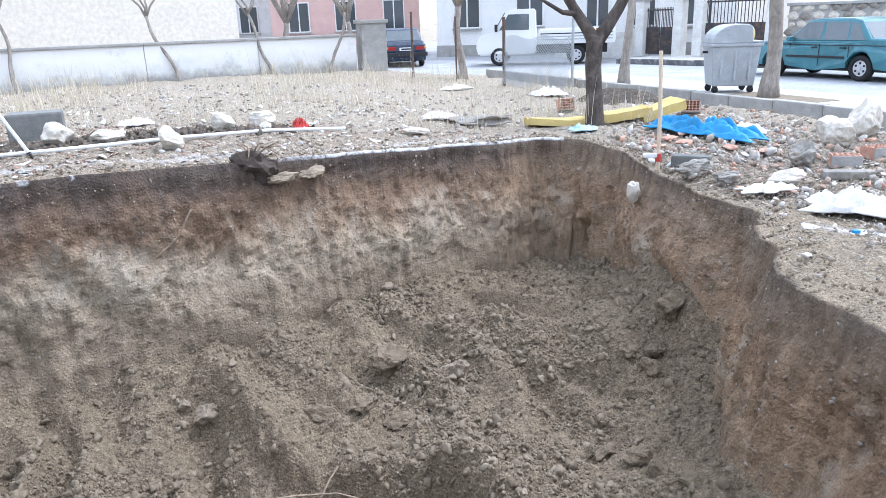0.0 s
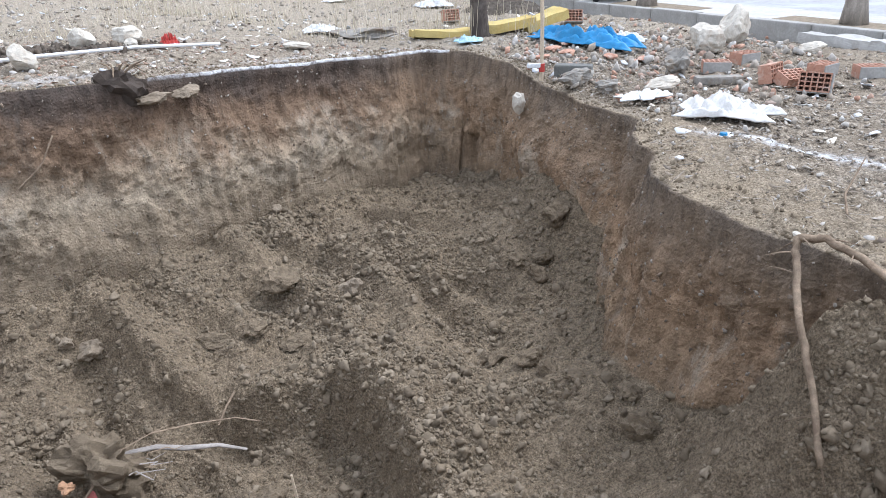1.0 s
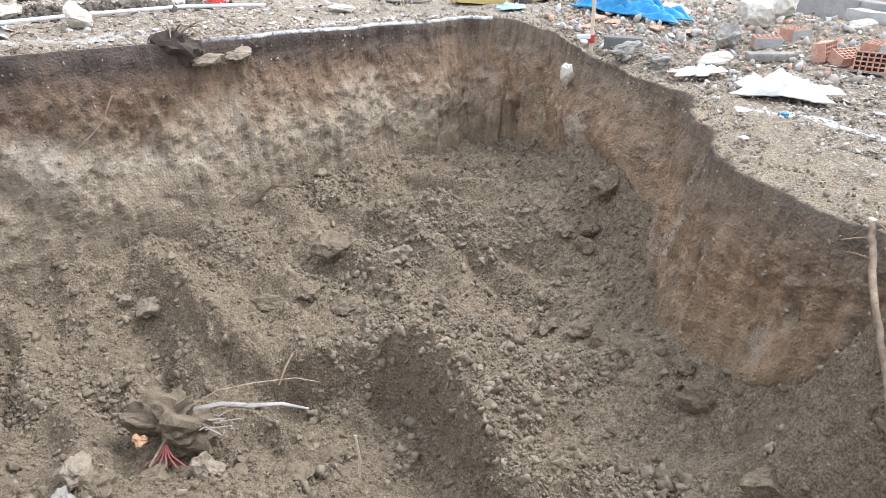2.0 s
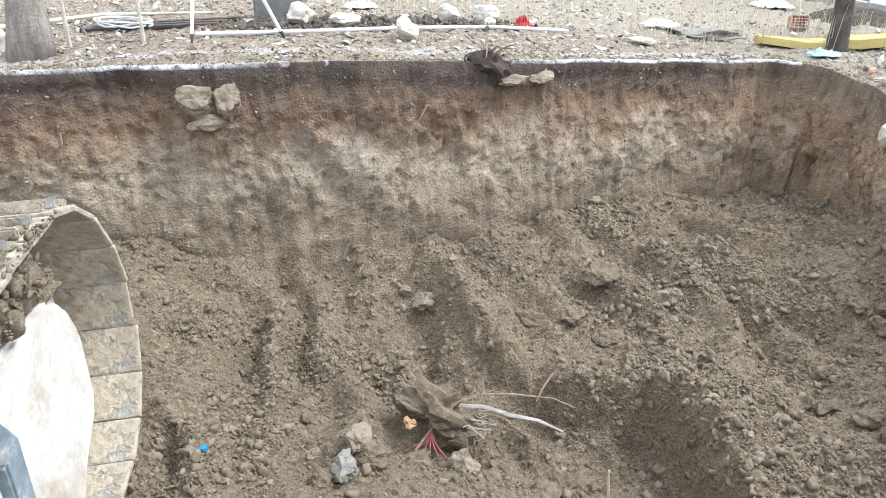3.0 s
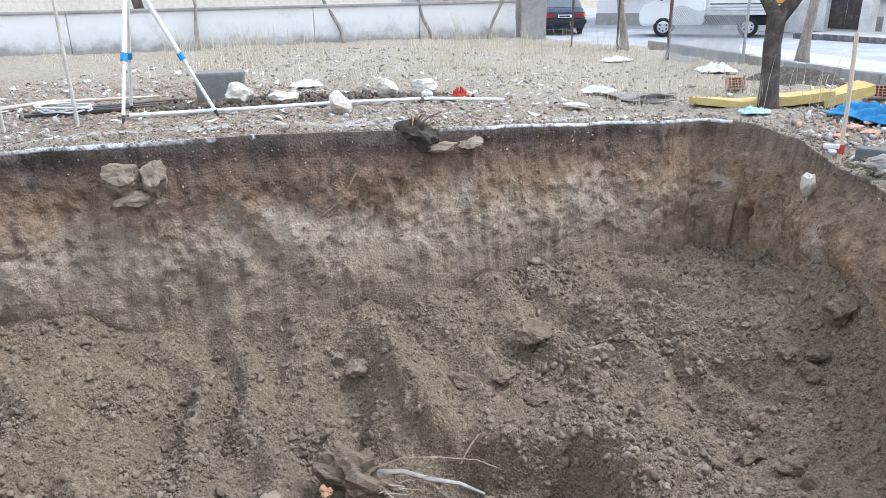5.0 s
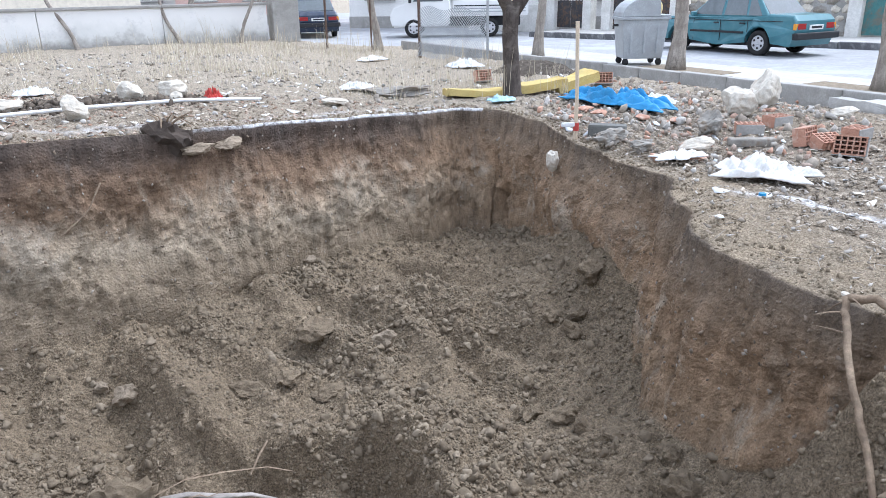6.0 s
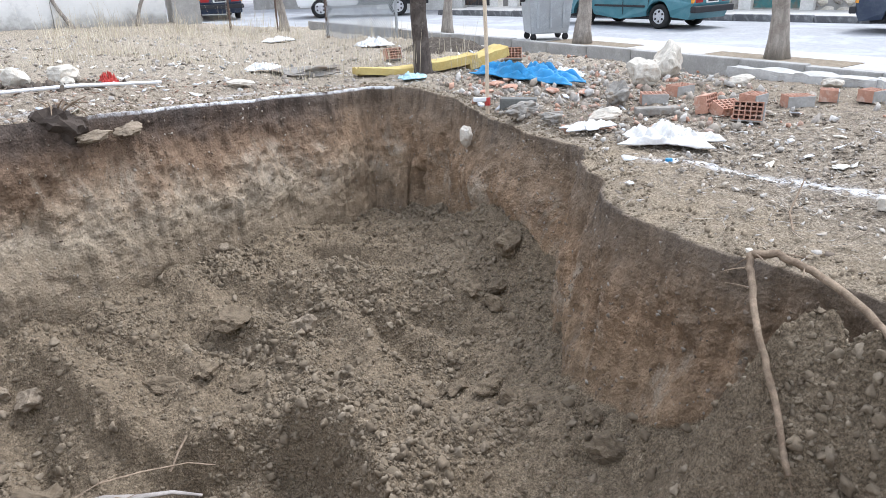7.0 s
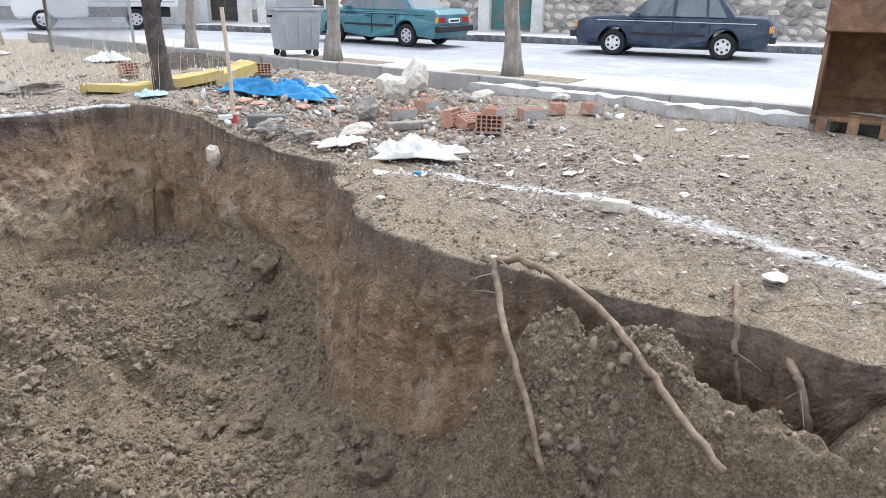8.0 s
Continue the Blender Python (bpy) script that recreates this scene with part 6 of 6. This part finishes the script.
solo("branch", rod(pv2, [0.035, 0.03, 0.025, 0.015], 8), M_STONE, "long pale peeled branch on the lot", "branch")
for k in range(3):
    solo("plank", boxed(1.5, 0.09, 0.035, 0.006), M_IRON, "dark wet plank lying on the lot", "plank", ground_at(-5.9 + 0.04 * k, 7.5 + 0.16 * k, 0.04), 38 + 3 * k, "dark planks")
hose = []
for k in range(60):
    a = k / 60 * 2 * math.pi * 3
    hose.append((0.32 * math.cos(a) * (1 + 0.1 * math.sin(k)), 0.2 * math.sin(a), 0.03 + 0.06 * abs(math.sin(a * 0.7))))
solo("cable", rod(hose, 0.011, 6), M_PLASTIC, "coil of white cable lying on planks", "cable", ground_at(-6.15, 7.35, 0.05))


def tripod():
    t = thing("survey_tripod", "white and yellowish surveying tripod, legs spread", "tripod")
    apex = Vector((-5.0, 7.25, 2.0))
    m_leg = plain("tripod_white", (.72, .72, .70), 0.5, 0.1, 0.1, 8, 0.05)
    for x, y in ((-4.86, 6.6), (-4.24, 7.46), (-5.55, 7.75)):
        f = Vector(ground_at(x, y, -0.02))
        mid = f.lerp(apex, 0.42)
        d = (apex - f).normalized()
        leg = part("leg", rod([f + d * 0.08, mid], 0.019, 8), m_leg, t)
        part("upper_leg", rod([mid - d * 0.06, apex], 0.026, 8), m_leg, leg)
        part("clamp", rod([mid - d * 0.03, mid + d * 0.05], 0.036, 10), M_TARP, leg, "blue plastic clamp")
        part("foot", rod([f, f + d * 0.1], [0.006, 0.022], 8), M_IRON, leg)
    part("head", rod([apex + Vector((0, 0, -0.05)), apex + Vector((0, 0, 0.04))], 0.09, 16), m_leg, t)


tripod()
for x, y, lx in ((-6.04, 6.3, -0.02), (-5.44, 6.66, -0.03), (-6.98, 5.6, -0.05), (-7.15, 6.25, -0.02)):
    solo("wooden_stake", rod([(0, 0, -0.05), (lx, 0.02, 0.7), (lx * 2, 0.05, 1.45)], [0.02, 0.019, 0.017], 8), M_STONE, "pale wooden stake planted in the lot", "stake", ground_at(x, y), 0, "pale stakes")

# dark clump of roots on the rim
cl = thing("root_clump", "dark clump of roots and soil on the rim", "roots", (-2.02, 7.62, 0.24))
part("soil_lump", rock(random.Random(70), 0.24, (1.1, .8, .8), 3, 0.5), plain("dark_soil", (.07, .055, .045), 0.95, 0, 0.3, 12, 0.6), cl)
rr = random.Random(71)
for k in range(9):
    a = rr.uniform(0, 6.28)
    part("root", rod([(0, 0, 0.08), (0.16 * math.cos(a), 0.12 * math.sin(a), 0.2), (0.3 * math.cos(a), 0.2 * math.sin(a), 0.16 + rr.uniform(-.1, .1))], [0.014, 0.01, 0.004], 6), M_ROOT, cl)


# ---- roots in the pit ----
def root(label, pts, r0, r1, hairs=0, seed=0, mat=None, lie=False):
    t = thing("tree_root", label, "root", pts[0], 0)
    o = Vector(pts[0])
    rng = random.Random(seed)
    q = []
    P = [Vector(p) - o for p in pts]
    for a, b in zip(P, P[1:]):
        for j in range(5):
            q.append(a.lerp(b, j / 5) + Vector((rng.uniform(-1, 1), rng.uniform(-1, 1), rng.uniform(-1, 1))) * 0.007)
    q.append(P[-1])
    if lie:
        q = [Vector((v.x, v.y, max(v.z, float(floor_height(v.x + o.x, v.y + o.y)) + r0 * 0.7 - o.z))) for v in q]
    part("main_root", rod(q, [r0 + (r1 - r0) * k / (len(q) - 1) for k in range(len(q))], 9), mat or M_ROOT, t, "", True)
    for k in range(hairs):
        p = q[rng.randrange(1, len(q))]
        d = Vector((rng.uniform(-1, 1), rng.uniform(-1, 1), rng.uniform(-1, 0.3))).normalized() * rng.uniform(0.08, 0.22)
        part("rootlet", rod([p, p + d * 0.5 + Vector((0, 0, -.01)), p + d + Vector((0, 0, -0.03))], [0.005, 0.004, 0.002], 5), mat or M_ROOT, t)
    return t


root("long hairy brown root hanging down the wall", [(2.47, 3.25, 0.06), (2.42, 3.17, -0.03), (2.30, 2.88, -0.22), (2.28, 2.68, -0.45), (2.21, 2.42, -0.72)], 0.02, 0.017, 7, 1, None, True)
root("long thick brown root lying over the bank", [(2.47, 3.25, 0.06), (2.56, 3.15, 0.09), (2.65, 3.00, 0.05), (2.67, 2.61, -0.02), (2.63, 2.28, -0.13), (2.57, 1.97, -0.25), (2.54, 1.68, -0.36)], 0.022, 0.018, 7, 2, None, True)
solo("root_knot", rock(random.Random(5), 0.028, (1, 1, .8), 2), M_STONE, "pale cut root end at the rim", "root", (2.50, 3.30, 0.055))
root("brown root hanging into the trench", [(3.5, 2.44, .02), (3.36, 2.33, .04), (3.16, 2.17, .0), (3.1, 2.1, -.2), (3.16, 2.08, -.42)], 0.017, 0.014, 3, 3)
root("bent brown root in the trench", [(3.34, 2.0, -.10), (3.22, 1.88, -.16), (3.19, 1.82, -.19), (3.21, 1.77, -.32), (3.25, 1.75, -.45)], 0.022, 0.02, 3, 4)
root("thin pale root out of the cut wall", [(-4.0, 6.35, .05), (-3.95, 6.28, -.1), (-3.98, 6.2, -.38), (-4.02, 6.12, -.5)], 0.01, 0.005, 0, 5)
root("thin pale root out of the cut wall", [(-3.65, 6.5, -.02), (-3.45, 6.5, -.02), (-3.3, 6.62, -.08)], 0.012, 0.006, 0, 6)
root("thin pale root out of the cut wall", [(-2.5, 6.98, -.05), (-2.62, 6.82, -.3), (-2.8, 6.62, -.45)], 0.009, 0.004, 0, 7)
root("thin pale root out of the cut wall", [(-5.5, 5.3, -.1), (-5.4, 5.2, -.2), (-5.42, 5.15, -.35)], 0.009, 0.004, 2, 8)
root("thin pale root out of the cut wall", [(-6.2, 4.9, -.05), (-6.0, 4.9, -.1), (-5.8, 5.0, -.12)], 0.009, 0.004, 2, 9)


def stump():
    """An upturned root stock with soil, a torn orange end and bare branching roots."""
    t = thing("root_stump", "torn tree stump with soil and bare roots", "stump", (-1.74, 4.40, float(floor_height(-1.74, 4.40)) + 0.06))
    t.matrix_basis = t.matrix_basis @ Matrix.Diagonal((1.12, 1.12, 0.55, 1))
    part("soil_ball", rock(random.Random(81), 0.25, (1.15, .95, 1.5), 4, 0.8), M_CLOD, t)
    part("torn_wood", rock(random.Random(82), 0.05, (.9, .9, 1.2), 3, 0.9), plain("torn_wood", (.34, .20, .115), 0.8, 0, 0.3, 14, 0.5), t, "torn orange wood").matrix_basis = pose(-0.14, -0.2, 0.08)
    grey = plain("grey_root", (.30, .27, .245), 0.85, 0, 0.3, 14, 0.4)
    part("thick_root", rod([(0.1, 0.05, 0.1), (0.3, 0.12, 0.06), (0.5, 0.1, 0.02), (0.7, 0.12, -0.02), (0.88, 0.08, -0.08)], [0.026, 0.024, 0.025, 0.018, 0.012], 9), grey, t, "grey thick root", True)
    for k, pts in enumerate((((-0.05, -0.4, 0.0), (0.03, -0.2, 0.14), (0.14, 0.0, 0.26), (0.28, 0.15, 0.24), (0.36, 0.27, 0.16)),
                             ((0.28, 0.15, 0.24), (0.5, 0.3, 0.1), (0.78, 0.36, 0.04), (0.95, 0.33, -0.02)),
                             ((0.75, 0.62, 0.12), (0.7, 0.5, 0.04), (0.66, 0.36, -0.06)))):
        part("thin_root", rod(pts, [0.009 - 0.0013 * j for j in range(len(pts))], 6), M_ROOT, t)
    tr = random.Random(83)
    for k in range(10):
        a = tr.uniform(-0.6, 1.3)
        p0 = Vector((tr.uniform(-0.05, 0.3), tr.uniform(-0.2, 0.2), tr.uniform(0.05, 0.2)))
        d = Vector((math.cos(a), math.sin(a), tr.uniform(-0.3, 0.3))) * tr.uniform(0.12, 0.26)
        bend = Vector((tr.uniform(-.06, .06), tr.uniform(-.06, .06), tr.uniform(-.03, .06)))
        part("thin_root", rod([p0, p0 + d * 0.35 + bend, p0 + d * 0.7 - bend * 0.5, p0 + d + bend], [0.006, 0.005, 0.004, 0.0025], 5), M_ROOT if k % 2 else grey, t)
    red = plain("red_rootlet", (.28, .08, .07), 0.7)
    for k in range(6):
        part("rootlet", rod([(0.02, -0.25, 0.08), (0.02 + 0.02 * k - .05, -0.32, 0.0), (0.06 * k - .13, -0.4, -0.06)], [0.006, 0.005, 0.003], 5), red, t)


stump()


def weed_sprig():
    """A torn green sprig of broad leaves lying on the shoes."""
    t = thing("weed_sprig", "torn green weed sprig lying on the track", "weed", WEED_AT)
    green = plain("weed_leaf", (.30, .37, .20), 0.6, 0, 0.3, 20, 0.2)
    wr = random.Random(91)
    part("stem", rod([(-.09, 0, .0), (0, .01, .012), (.09, -.01, .006)], [.004, .004, .002], 6), green, t)
    for k in range(7):
        bm = bmesh.new()
        L, W = wr.uniform(.035, .06), wr.uniform(.012, .02)
        top = [bm.verts.new((L * u, W * math.sin(math.pi * min(1, u * 1.02)) ** 0.8 * side, .012 * math.sin(3 * u) + .006 * abs(side))) for side in (-1, 0, 1) for u in (0, .2, .4, .6, .8, 1.0)]
        for a in (0, 6):
            for i in range(5):
                bm.faces.new([top[a + i], top[a + i + 1], top[a + i + 7], top[a + i + 6]])
        bmesh.ops.solidify(bm, geom=list(bm.faces), thickness=0.0015)
        part("leaf", bm, green, t, "", True).matrix_basis = pose(wr.uniform(-.08, .08), 0, .012, wr.uniform(-25, 25), wr.uniform(-25, 10), 52 * k)


# ---- excavator ----
M_MUD = plain('dried_mud', (.46, .39, .29), 0.95, 0, 0.4, 22, 0.9, (.31, .25, .18), 0.1, None, 0.02)
M_TRACKMUD = plain('packed_track_mud', (.41, .335, .24), 0.95, 0, 0.45, 26, 1.0, (.24, .19, .13), 0.1, None, 0.03)


def muddy(name, steel, cover):
    """Scoured steel with dried mud stuck to it in rough patches."""
    n = Nodes(name, 0.75, 0.0, 0.3)
    base = n.ramp(n.noise(9, 8, 0.7), [(0.3, rgb(*(0.6 * k for k in steel))), (0.55, rgb(*steel)), (0.72, rgb(.66, .65, .63))])
    dried = n.ramp(n.noise(26, 9, 0.75), [(0.3, rgb(.25, .20, .14)), (0.5, rgb(.47, .40, .30)), (0.7, rgb(.64, .58, .48))])
    mask = n.ramp(n.noise(4.2, 10, 0.72, None, 0.5), [(cover, 0.0), (cover + 0.05, 1.0)])
    dried = n.mix(n.ramp(n.noise(1.9, 6, 0.6), [(0.48, 0.0), (0.62, 0.55)]), dried, rgb(.27, .215, .155))
    n.color(n.mix(mask, base, dried))
    n.bump(n.math("ADD", n.math("MULTIPLY", mask, 0.7), n.noise(48, 7, 0.75)), 0.9, 0.015)
    return n.mat


def mud_heap(x0, x1, lip, drop, foot, seed):
    """Packed mud: a lumpy apron from under the belt out over the frame."""
    rows, cols = int((x1 - x0) / 0.012), 40
    xs, us = np.meshgrid(np.linspace(x0, x1, rows), np.linspace(0, 1, cols), indexing="ij")
    ys = 0.16 - (0.16 + lip) * us
    zs = 0.855 - 0.13 * us - drop * us ** 4
    lump = 0.17 * (0.5 - cells(xs * 9, us * 2.1, seed)) + 0.09 * (0.5 - cells(xs * 22, us * 4.5, seed + 1)) + 0.05 * fbm(xs * 3, us * 1.5, 0, 3, seed + 2) + 0.012 * fbm(xs * 30, us * 11, 0, 3, seed + 3, 0.7)
    end = np.minimum(sstep(x0, x0 + 0.15, xs), sstep(x1, x1 - 0.2, xs))
    zs = zs + lump - 0.12 * (1 - end)
    ys = ys - 0.5 * lump
    idx = np.arange(rows * cols).reshape(rows, cols)
    bm = bmesh.new()
    vs = [bm.verts.new(q) for q in np.stack([xs, ys, zs], -1).reshape(-1, 3).tolist()]
    under = [bm.verts.new((x, y + 0.03, foot)) for x, y in zip(xs[:, -1].tolist(), ys[:, -1].tolist())]
    for i in range(rows - 1):
        for j in range(cols - 1):
            bm.faces.new([vs[idx[i, j]], vs[idx[i, j + 1]], vs[idx[i + 1, j + 1]], vs[idx[i + 1, j]]])
        bm.faces.new([vs[idx[i, -1]], under[i], under[i + 1], vs[idx[i + 1, -1]]])
    return bm


def excavator():
    t = thing("excavator", "muddy tracked excavator standing at the pit edge", "excavator", (-2.40, 1.76, 0), 112.6)
    t.matrix_basis = t.matrix_basis @ pose(0, 0, 0, -3.5, 0, 0)
    m_shoe = muddy("track_steel", (.55, .52, .47), 0.40)
    m_bare = muddy("worn_steel", (.50, .49, .47), 0.44)
    m_dusty = plain("dusty_plate", (.60, .57, .52), 0.85, 0.05, 0.15, 3, 0.4, (.33, .27, .2))
    R, cz, L, W, pitch = 0.56, 0.31, 3.3, 0.82, 0.203
    arc = math.pi * R
    total = 2 * L + 2 * arc

    def at(d):
        d %= total
        if d < L:
            return -L + d, cz + R, 0.0
        d -= L
        if d < arc:
            a = d / R
            return R * math.sin(a), cz + R * math.cos(a), a
        d -= arc
        if d < L:
            return -d, cz - R, math.pi
        a = (d - L) / R
        return -L - R * math.sin(a), cz - R * math.cos(a), math.pi + a

    bm = bmesh.new()
    box(bm, 0, W / 2, 0, pitch * 0.97, W, 0.022, None, 0.006)
    plate = part("track_shoe", bm, m_shoe, t)
    gros = []
    for k in (-0.062, 0.042):
        bm = prism(bmesh.new(), [(k - 0.020, 0.008), (k - 0.013, 0.046), (k + 0.011, 0.046), (k + 0.017, 0.008)], 0.045, W - 0.045)
        bmesh.ops.bevel(bm, geom=[e for e in bm.edges], offset=0.006, segments=2, affect="EDGES")
        gros.append(part("grouser", bm, m_bare, plate, "worn bright steel rib"))
    n = int(round(total / pitch))
    mud_rng = random.Random(14)
    for k in range(n):
        x, z, a = at(k * total / n)
        m = Matrix.Translation((x, 0, z)) @ Matrix.Rotation(a, 4, "Y")
        if k == 0:
            plate.matrix_basis = m
            continue
        o = plate.copy()
        scene.collection.objects.link(o)
        o.matrix_basis = m @ pose(0, mud_rng.uniform(-.006, .006), 0, 0, mud_rng.uniform(-1.5, 1.5), 0)
        for gro in gros:
            g = gro.copy()
            scene.collection.objects.link(g)
            g.parent = o
    idler = bmesh.new()
    tube(idler, [(0, W * 0.35, cz), (0, W * 0.65, cz)], R - 0.05, 28)
    part("idler_wheel", idler, m_dusty, t)
    f1 = bmesh.new()
    prism(f1, [(0.085, 0.36), (0.075, 0.44), (0.035, 0.53), (-0.03, 0.60), (-0.14, 0.645), (-0.31, 0.66), (-0.62, 0.66), (-0.74, 0.30), (-0.74, -0.2), (-0.42, -0.2), (-0.17, 0.0), (0.0, 0.08), (0.055, 0.15)], 0.05, 0.16)
    bmesh.ops.bevel(f1, geom=list(f1.edges), offset=0.015, segments=2, affect="EDGES")
    part("idler_guard", f1, m_dusty, t, "dusty pale side plate")
    f2 = bmesh.new()
    prism(f2, [(-0.77, 0.54), (-0.99, 0.69), (-3.2, 0.70), (-3.2, -0.1), (-0.80, -0.1)], -0.01, 0.3)
    bmesh.ops.bevel(f2, geom=list(f2.edges), offset=0.03, segments=2, affect="EDGES")
    fl = prism(bmesh.new(), [(-1.05, 0.80), (-1.0, 0.83), (-0.74, 0.635), (-0.69, 0.55), (-0.735, 0.15), (-0.76, -0.12), (-0.84, -0.12), (-0.82, 0.20), (-0.79, 0.53), (-0.99, 0.69)], -0.04, 0.06)
    bmesh.ops.bevel(fl, geom=list(fl.edges), offset=0.008, segments=2, affect="EDGES")
    part("flange", fl, muddy("flange_paint", (.24, .29, .32), 0.58), t, "blue-grey steel flange")
    part("track_frame", f2, m_dusty, t, "dusty pale track frame")
    for k in range(4):
        part("roller", rod([(-0.5 - 0.7 * k, 0.2, -0.1), (-0.5 - 0.7 * k, 0.6, -0.1)], 0.09, 14), m_shoe, t)
    # mud lying on the shoes and packed between plate and belt
    bits, k = [], 0
    mr = random.Random(15)
    cl = [(mr.uniform(-2.6, -0.05), mr.uniform(0.05, W - 0.05)) for _ in range(26)]
    for _ in range(1500):
        cx, cy = mr.choice(cl)
        bits.append((cx + mr.gauss(0, .07), min(W, max(0.0, cy + mr.gauss(0, .08))), cz + R + 0.015))
    for _ in range(1500):
        u = mr.random()
        bits.append((mr.uniform(-2.4, -0.05), 0.14 - 0.13 * u, 0.845 - 0.13 * u + mr.uniform(-0.01, 0.02)))
    lumps = [(mr.uniform(-2.4, -0.92), 0.12 - 0.16 * mr.random(), mr.uniform(0.68, 0.80)) for _ in range(200)]
    lumps += [(mr.uniform(-0.68, -0.1), 0.12 - 0.09 * mr.random(), mr.uniform(0.70, 0.80)) for _ in range(70)]
    part("packed_mud", mud_heap(-0.70, 0.0, -0.06, 0.03, 0.66, 130), M_TRACKMUD, t, "brown mud packed under the belt", True)
    part("packed_mud", mud_heap(-2.7, -0.92, 0.01, 0.04, 0.6, 140), M_TRACKMUD, t, "brown mud packed under the belt", True)
    mud = scatter("mud", shapes, bits, [0.005 + 0.015 * mr.random() ** 2.5 for _ in bits], M_CLODS, "brown mud clods", "mud", mr)
    mud.parent = t
    del mud["category"]
    clods = scatter("mud", big_shapes, lumps, [0.014 + 0.04 * mr.random() ** 2 for _ in lumps], M_TRACKMUD, "lumps of brown mud", "mud", mr)
    clods.parent = t
    del clods["category"]
    flat = clod_shapes(mr, 12, 3, (1, 0.7, 0.28), 1.1)
    cakes = [(mr.uniform(-2.8, -0.05), mr.uniform(0.03, W - 0.03), cz + R + 0.012) for _ in range(300)]
    cake = scatter("mud_cake", flat, cakes, [0.02 + 0.075 * mr.random() ** 2.2 for _ in cakes], M_MUD, "dried pale mud caked on the shoes", "mud", mr, 4, 0.45)
    cake.parent = t
    del cake["category"]
    # upper body: counterweight with a rounded lower edge over the track
    m_body = plain("slate_paint", (.125, .16, .175), 0.5, 0.1, 0.25, 5, 0.15, (.24, .26, .26), 0.4)
    inv = t.matrix_basis.inverted()
    cw = Matrix.Translation((-2.285, 1.10, 1.69)) @ pose(0, 0, 0, 0, 0, 54)
    bm = bmesh.new()
    prism(bm, [(0, 0), (-0.012, -0.12), (-0.05, -0.26), (-0.12, -0.38), (-0.24, -0.48), (-0.42, -0.56), (-1.6, -0.58), (-1.6, 0.0)], 0.0, 1.5)
    bmesh.ops.bevel(bm, geom=[e for e in bm.edges], offset=0.02, segments=2, affect="EDGES")
    w = part("counterweight", bm, m_body, t, "scratched slate-grey steel counterweight")
    w.matrix_basis = inv @ cw
    bm = bmesh.new()
    prism(bm, [(0.035, 0.02), (-1.6, 0.02), (-1.6, 0.85), (-0.1, 0.85), (0.035, 0.7)], -0.03, 1.6)
    bmesh.ops.bevel(bm, geom=[e for e in bm.edges], offset=0.02, segments=2, affect="EDGES")
    u = part("engine_cover", bm, m_body, t, "slate-grey engine cover")
    u.matrix_basis = inv @ cw
    part("turntable", rod([(-0.45, 1.25, 0.75), (-0.45, 1.25, 1.14)], 0.5, 28), m_shoe, t)
    part("car_body", boxed(1.6, 1.2, 0.35, 0.04, (-0.9, 1.4, 0.58)), m_dusty, t)


excavator()
WEED_AT = (-2.447, 0.965, 0.917)
weed_sprig()


def bucket():
    """A rusty digging bucket resting on its teeth."""
    rust = plain("rusty_steel", (.22, .13, .075), 0.8, 0.25, 0.4, 5, 0.4, (.10, .06, .04))
    t = thing("excavator_bucket", "rusty brown digging bucket resting on its teeth", "bucket", (8.33, 4.52, 0.03), 29)
    prof = [(0.0, 0.14), (-0.04, 0.3), (0.0, 0.6), (0.12, 0.95), (0.35, 1.18), (0.62, 1.3)]
    W = 1.15
    bm = bmesh.new()
    back = [(0.12, 0.12), (0.5, 0.1), (0.82, 0.28), (0.98, 0.6), (0.92, 1.0), (0.66, 1.3), (0.40, 1.32)]
    for (x0, z0), (x1, z1) in zip(back, back[1:]):
        a = math.atan2(z1 - z0, x1 - x0)
        box(bm, (x0 + x1) / 2, 0, (z0 + z1) / 2, math.hypot(x1 - x0, z1 - z0) + 0.03, W, 0.04, Matrix.Rotation(-a, 4, "Y"))
    shell = part("shell", bm, rust, t)
    for sy in (-1, 1):
        bm = prism(bmesh.new(), [(0.0, 0.06), (0.5, 0.08), (0.84, 0.27), (1.0, 0.6), (0.94, 1.02), (0.68, 1.33), (0.3, 1.34), (0.1, 1.0), (-0.03, 0.62), (-0.06, 0.3)], sy * W / 2 - 0.02, sy * W / 2 + 0.02)
        part("side_plate", bm, rust, t)
    part("lip", boxed(0.22, W + 0.06, 0.05, 0.01, (0.08, 0, 0.13)), rust, t)
    part("top_plate", boxed(0.1, W + 0.08, 0.55, 0.02, (0.16, 0, 1.32), pose(0, 0, 0, 0, 12, 0)), rust, t)
    for k in range(4):
        y = -W / 2 + 0.1 + k * (W - 0.2) / 3
        tooth = prism(bmesh.new(), [(-0.12, -0.02), (-0.04, -0.03), (0.12, 0.1), (0.1, 0.18), (-0.02, 0.16)], y - 0.055, y + 0.055)
        part("tooth", tooth, rust, t)
    for sy in (-0.25, 0.25):
        part("ear", prism(bmesh.new(), [(0.3, 1.3), (0.75, 1.28), (0.66, 1.62), (0.45, 1.66)], sy - 0.03, sy + 0.03), rust, t)


bucket()
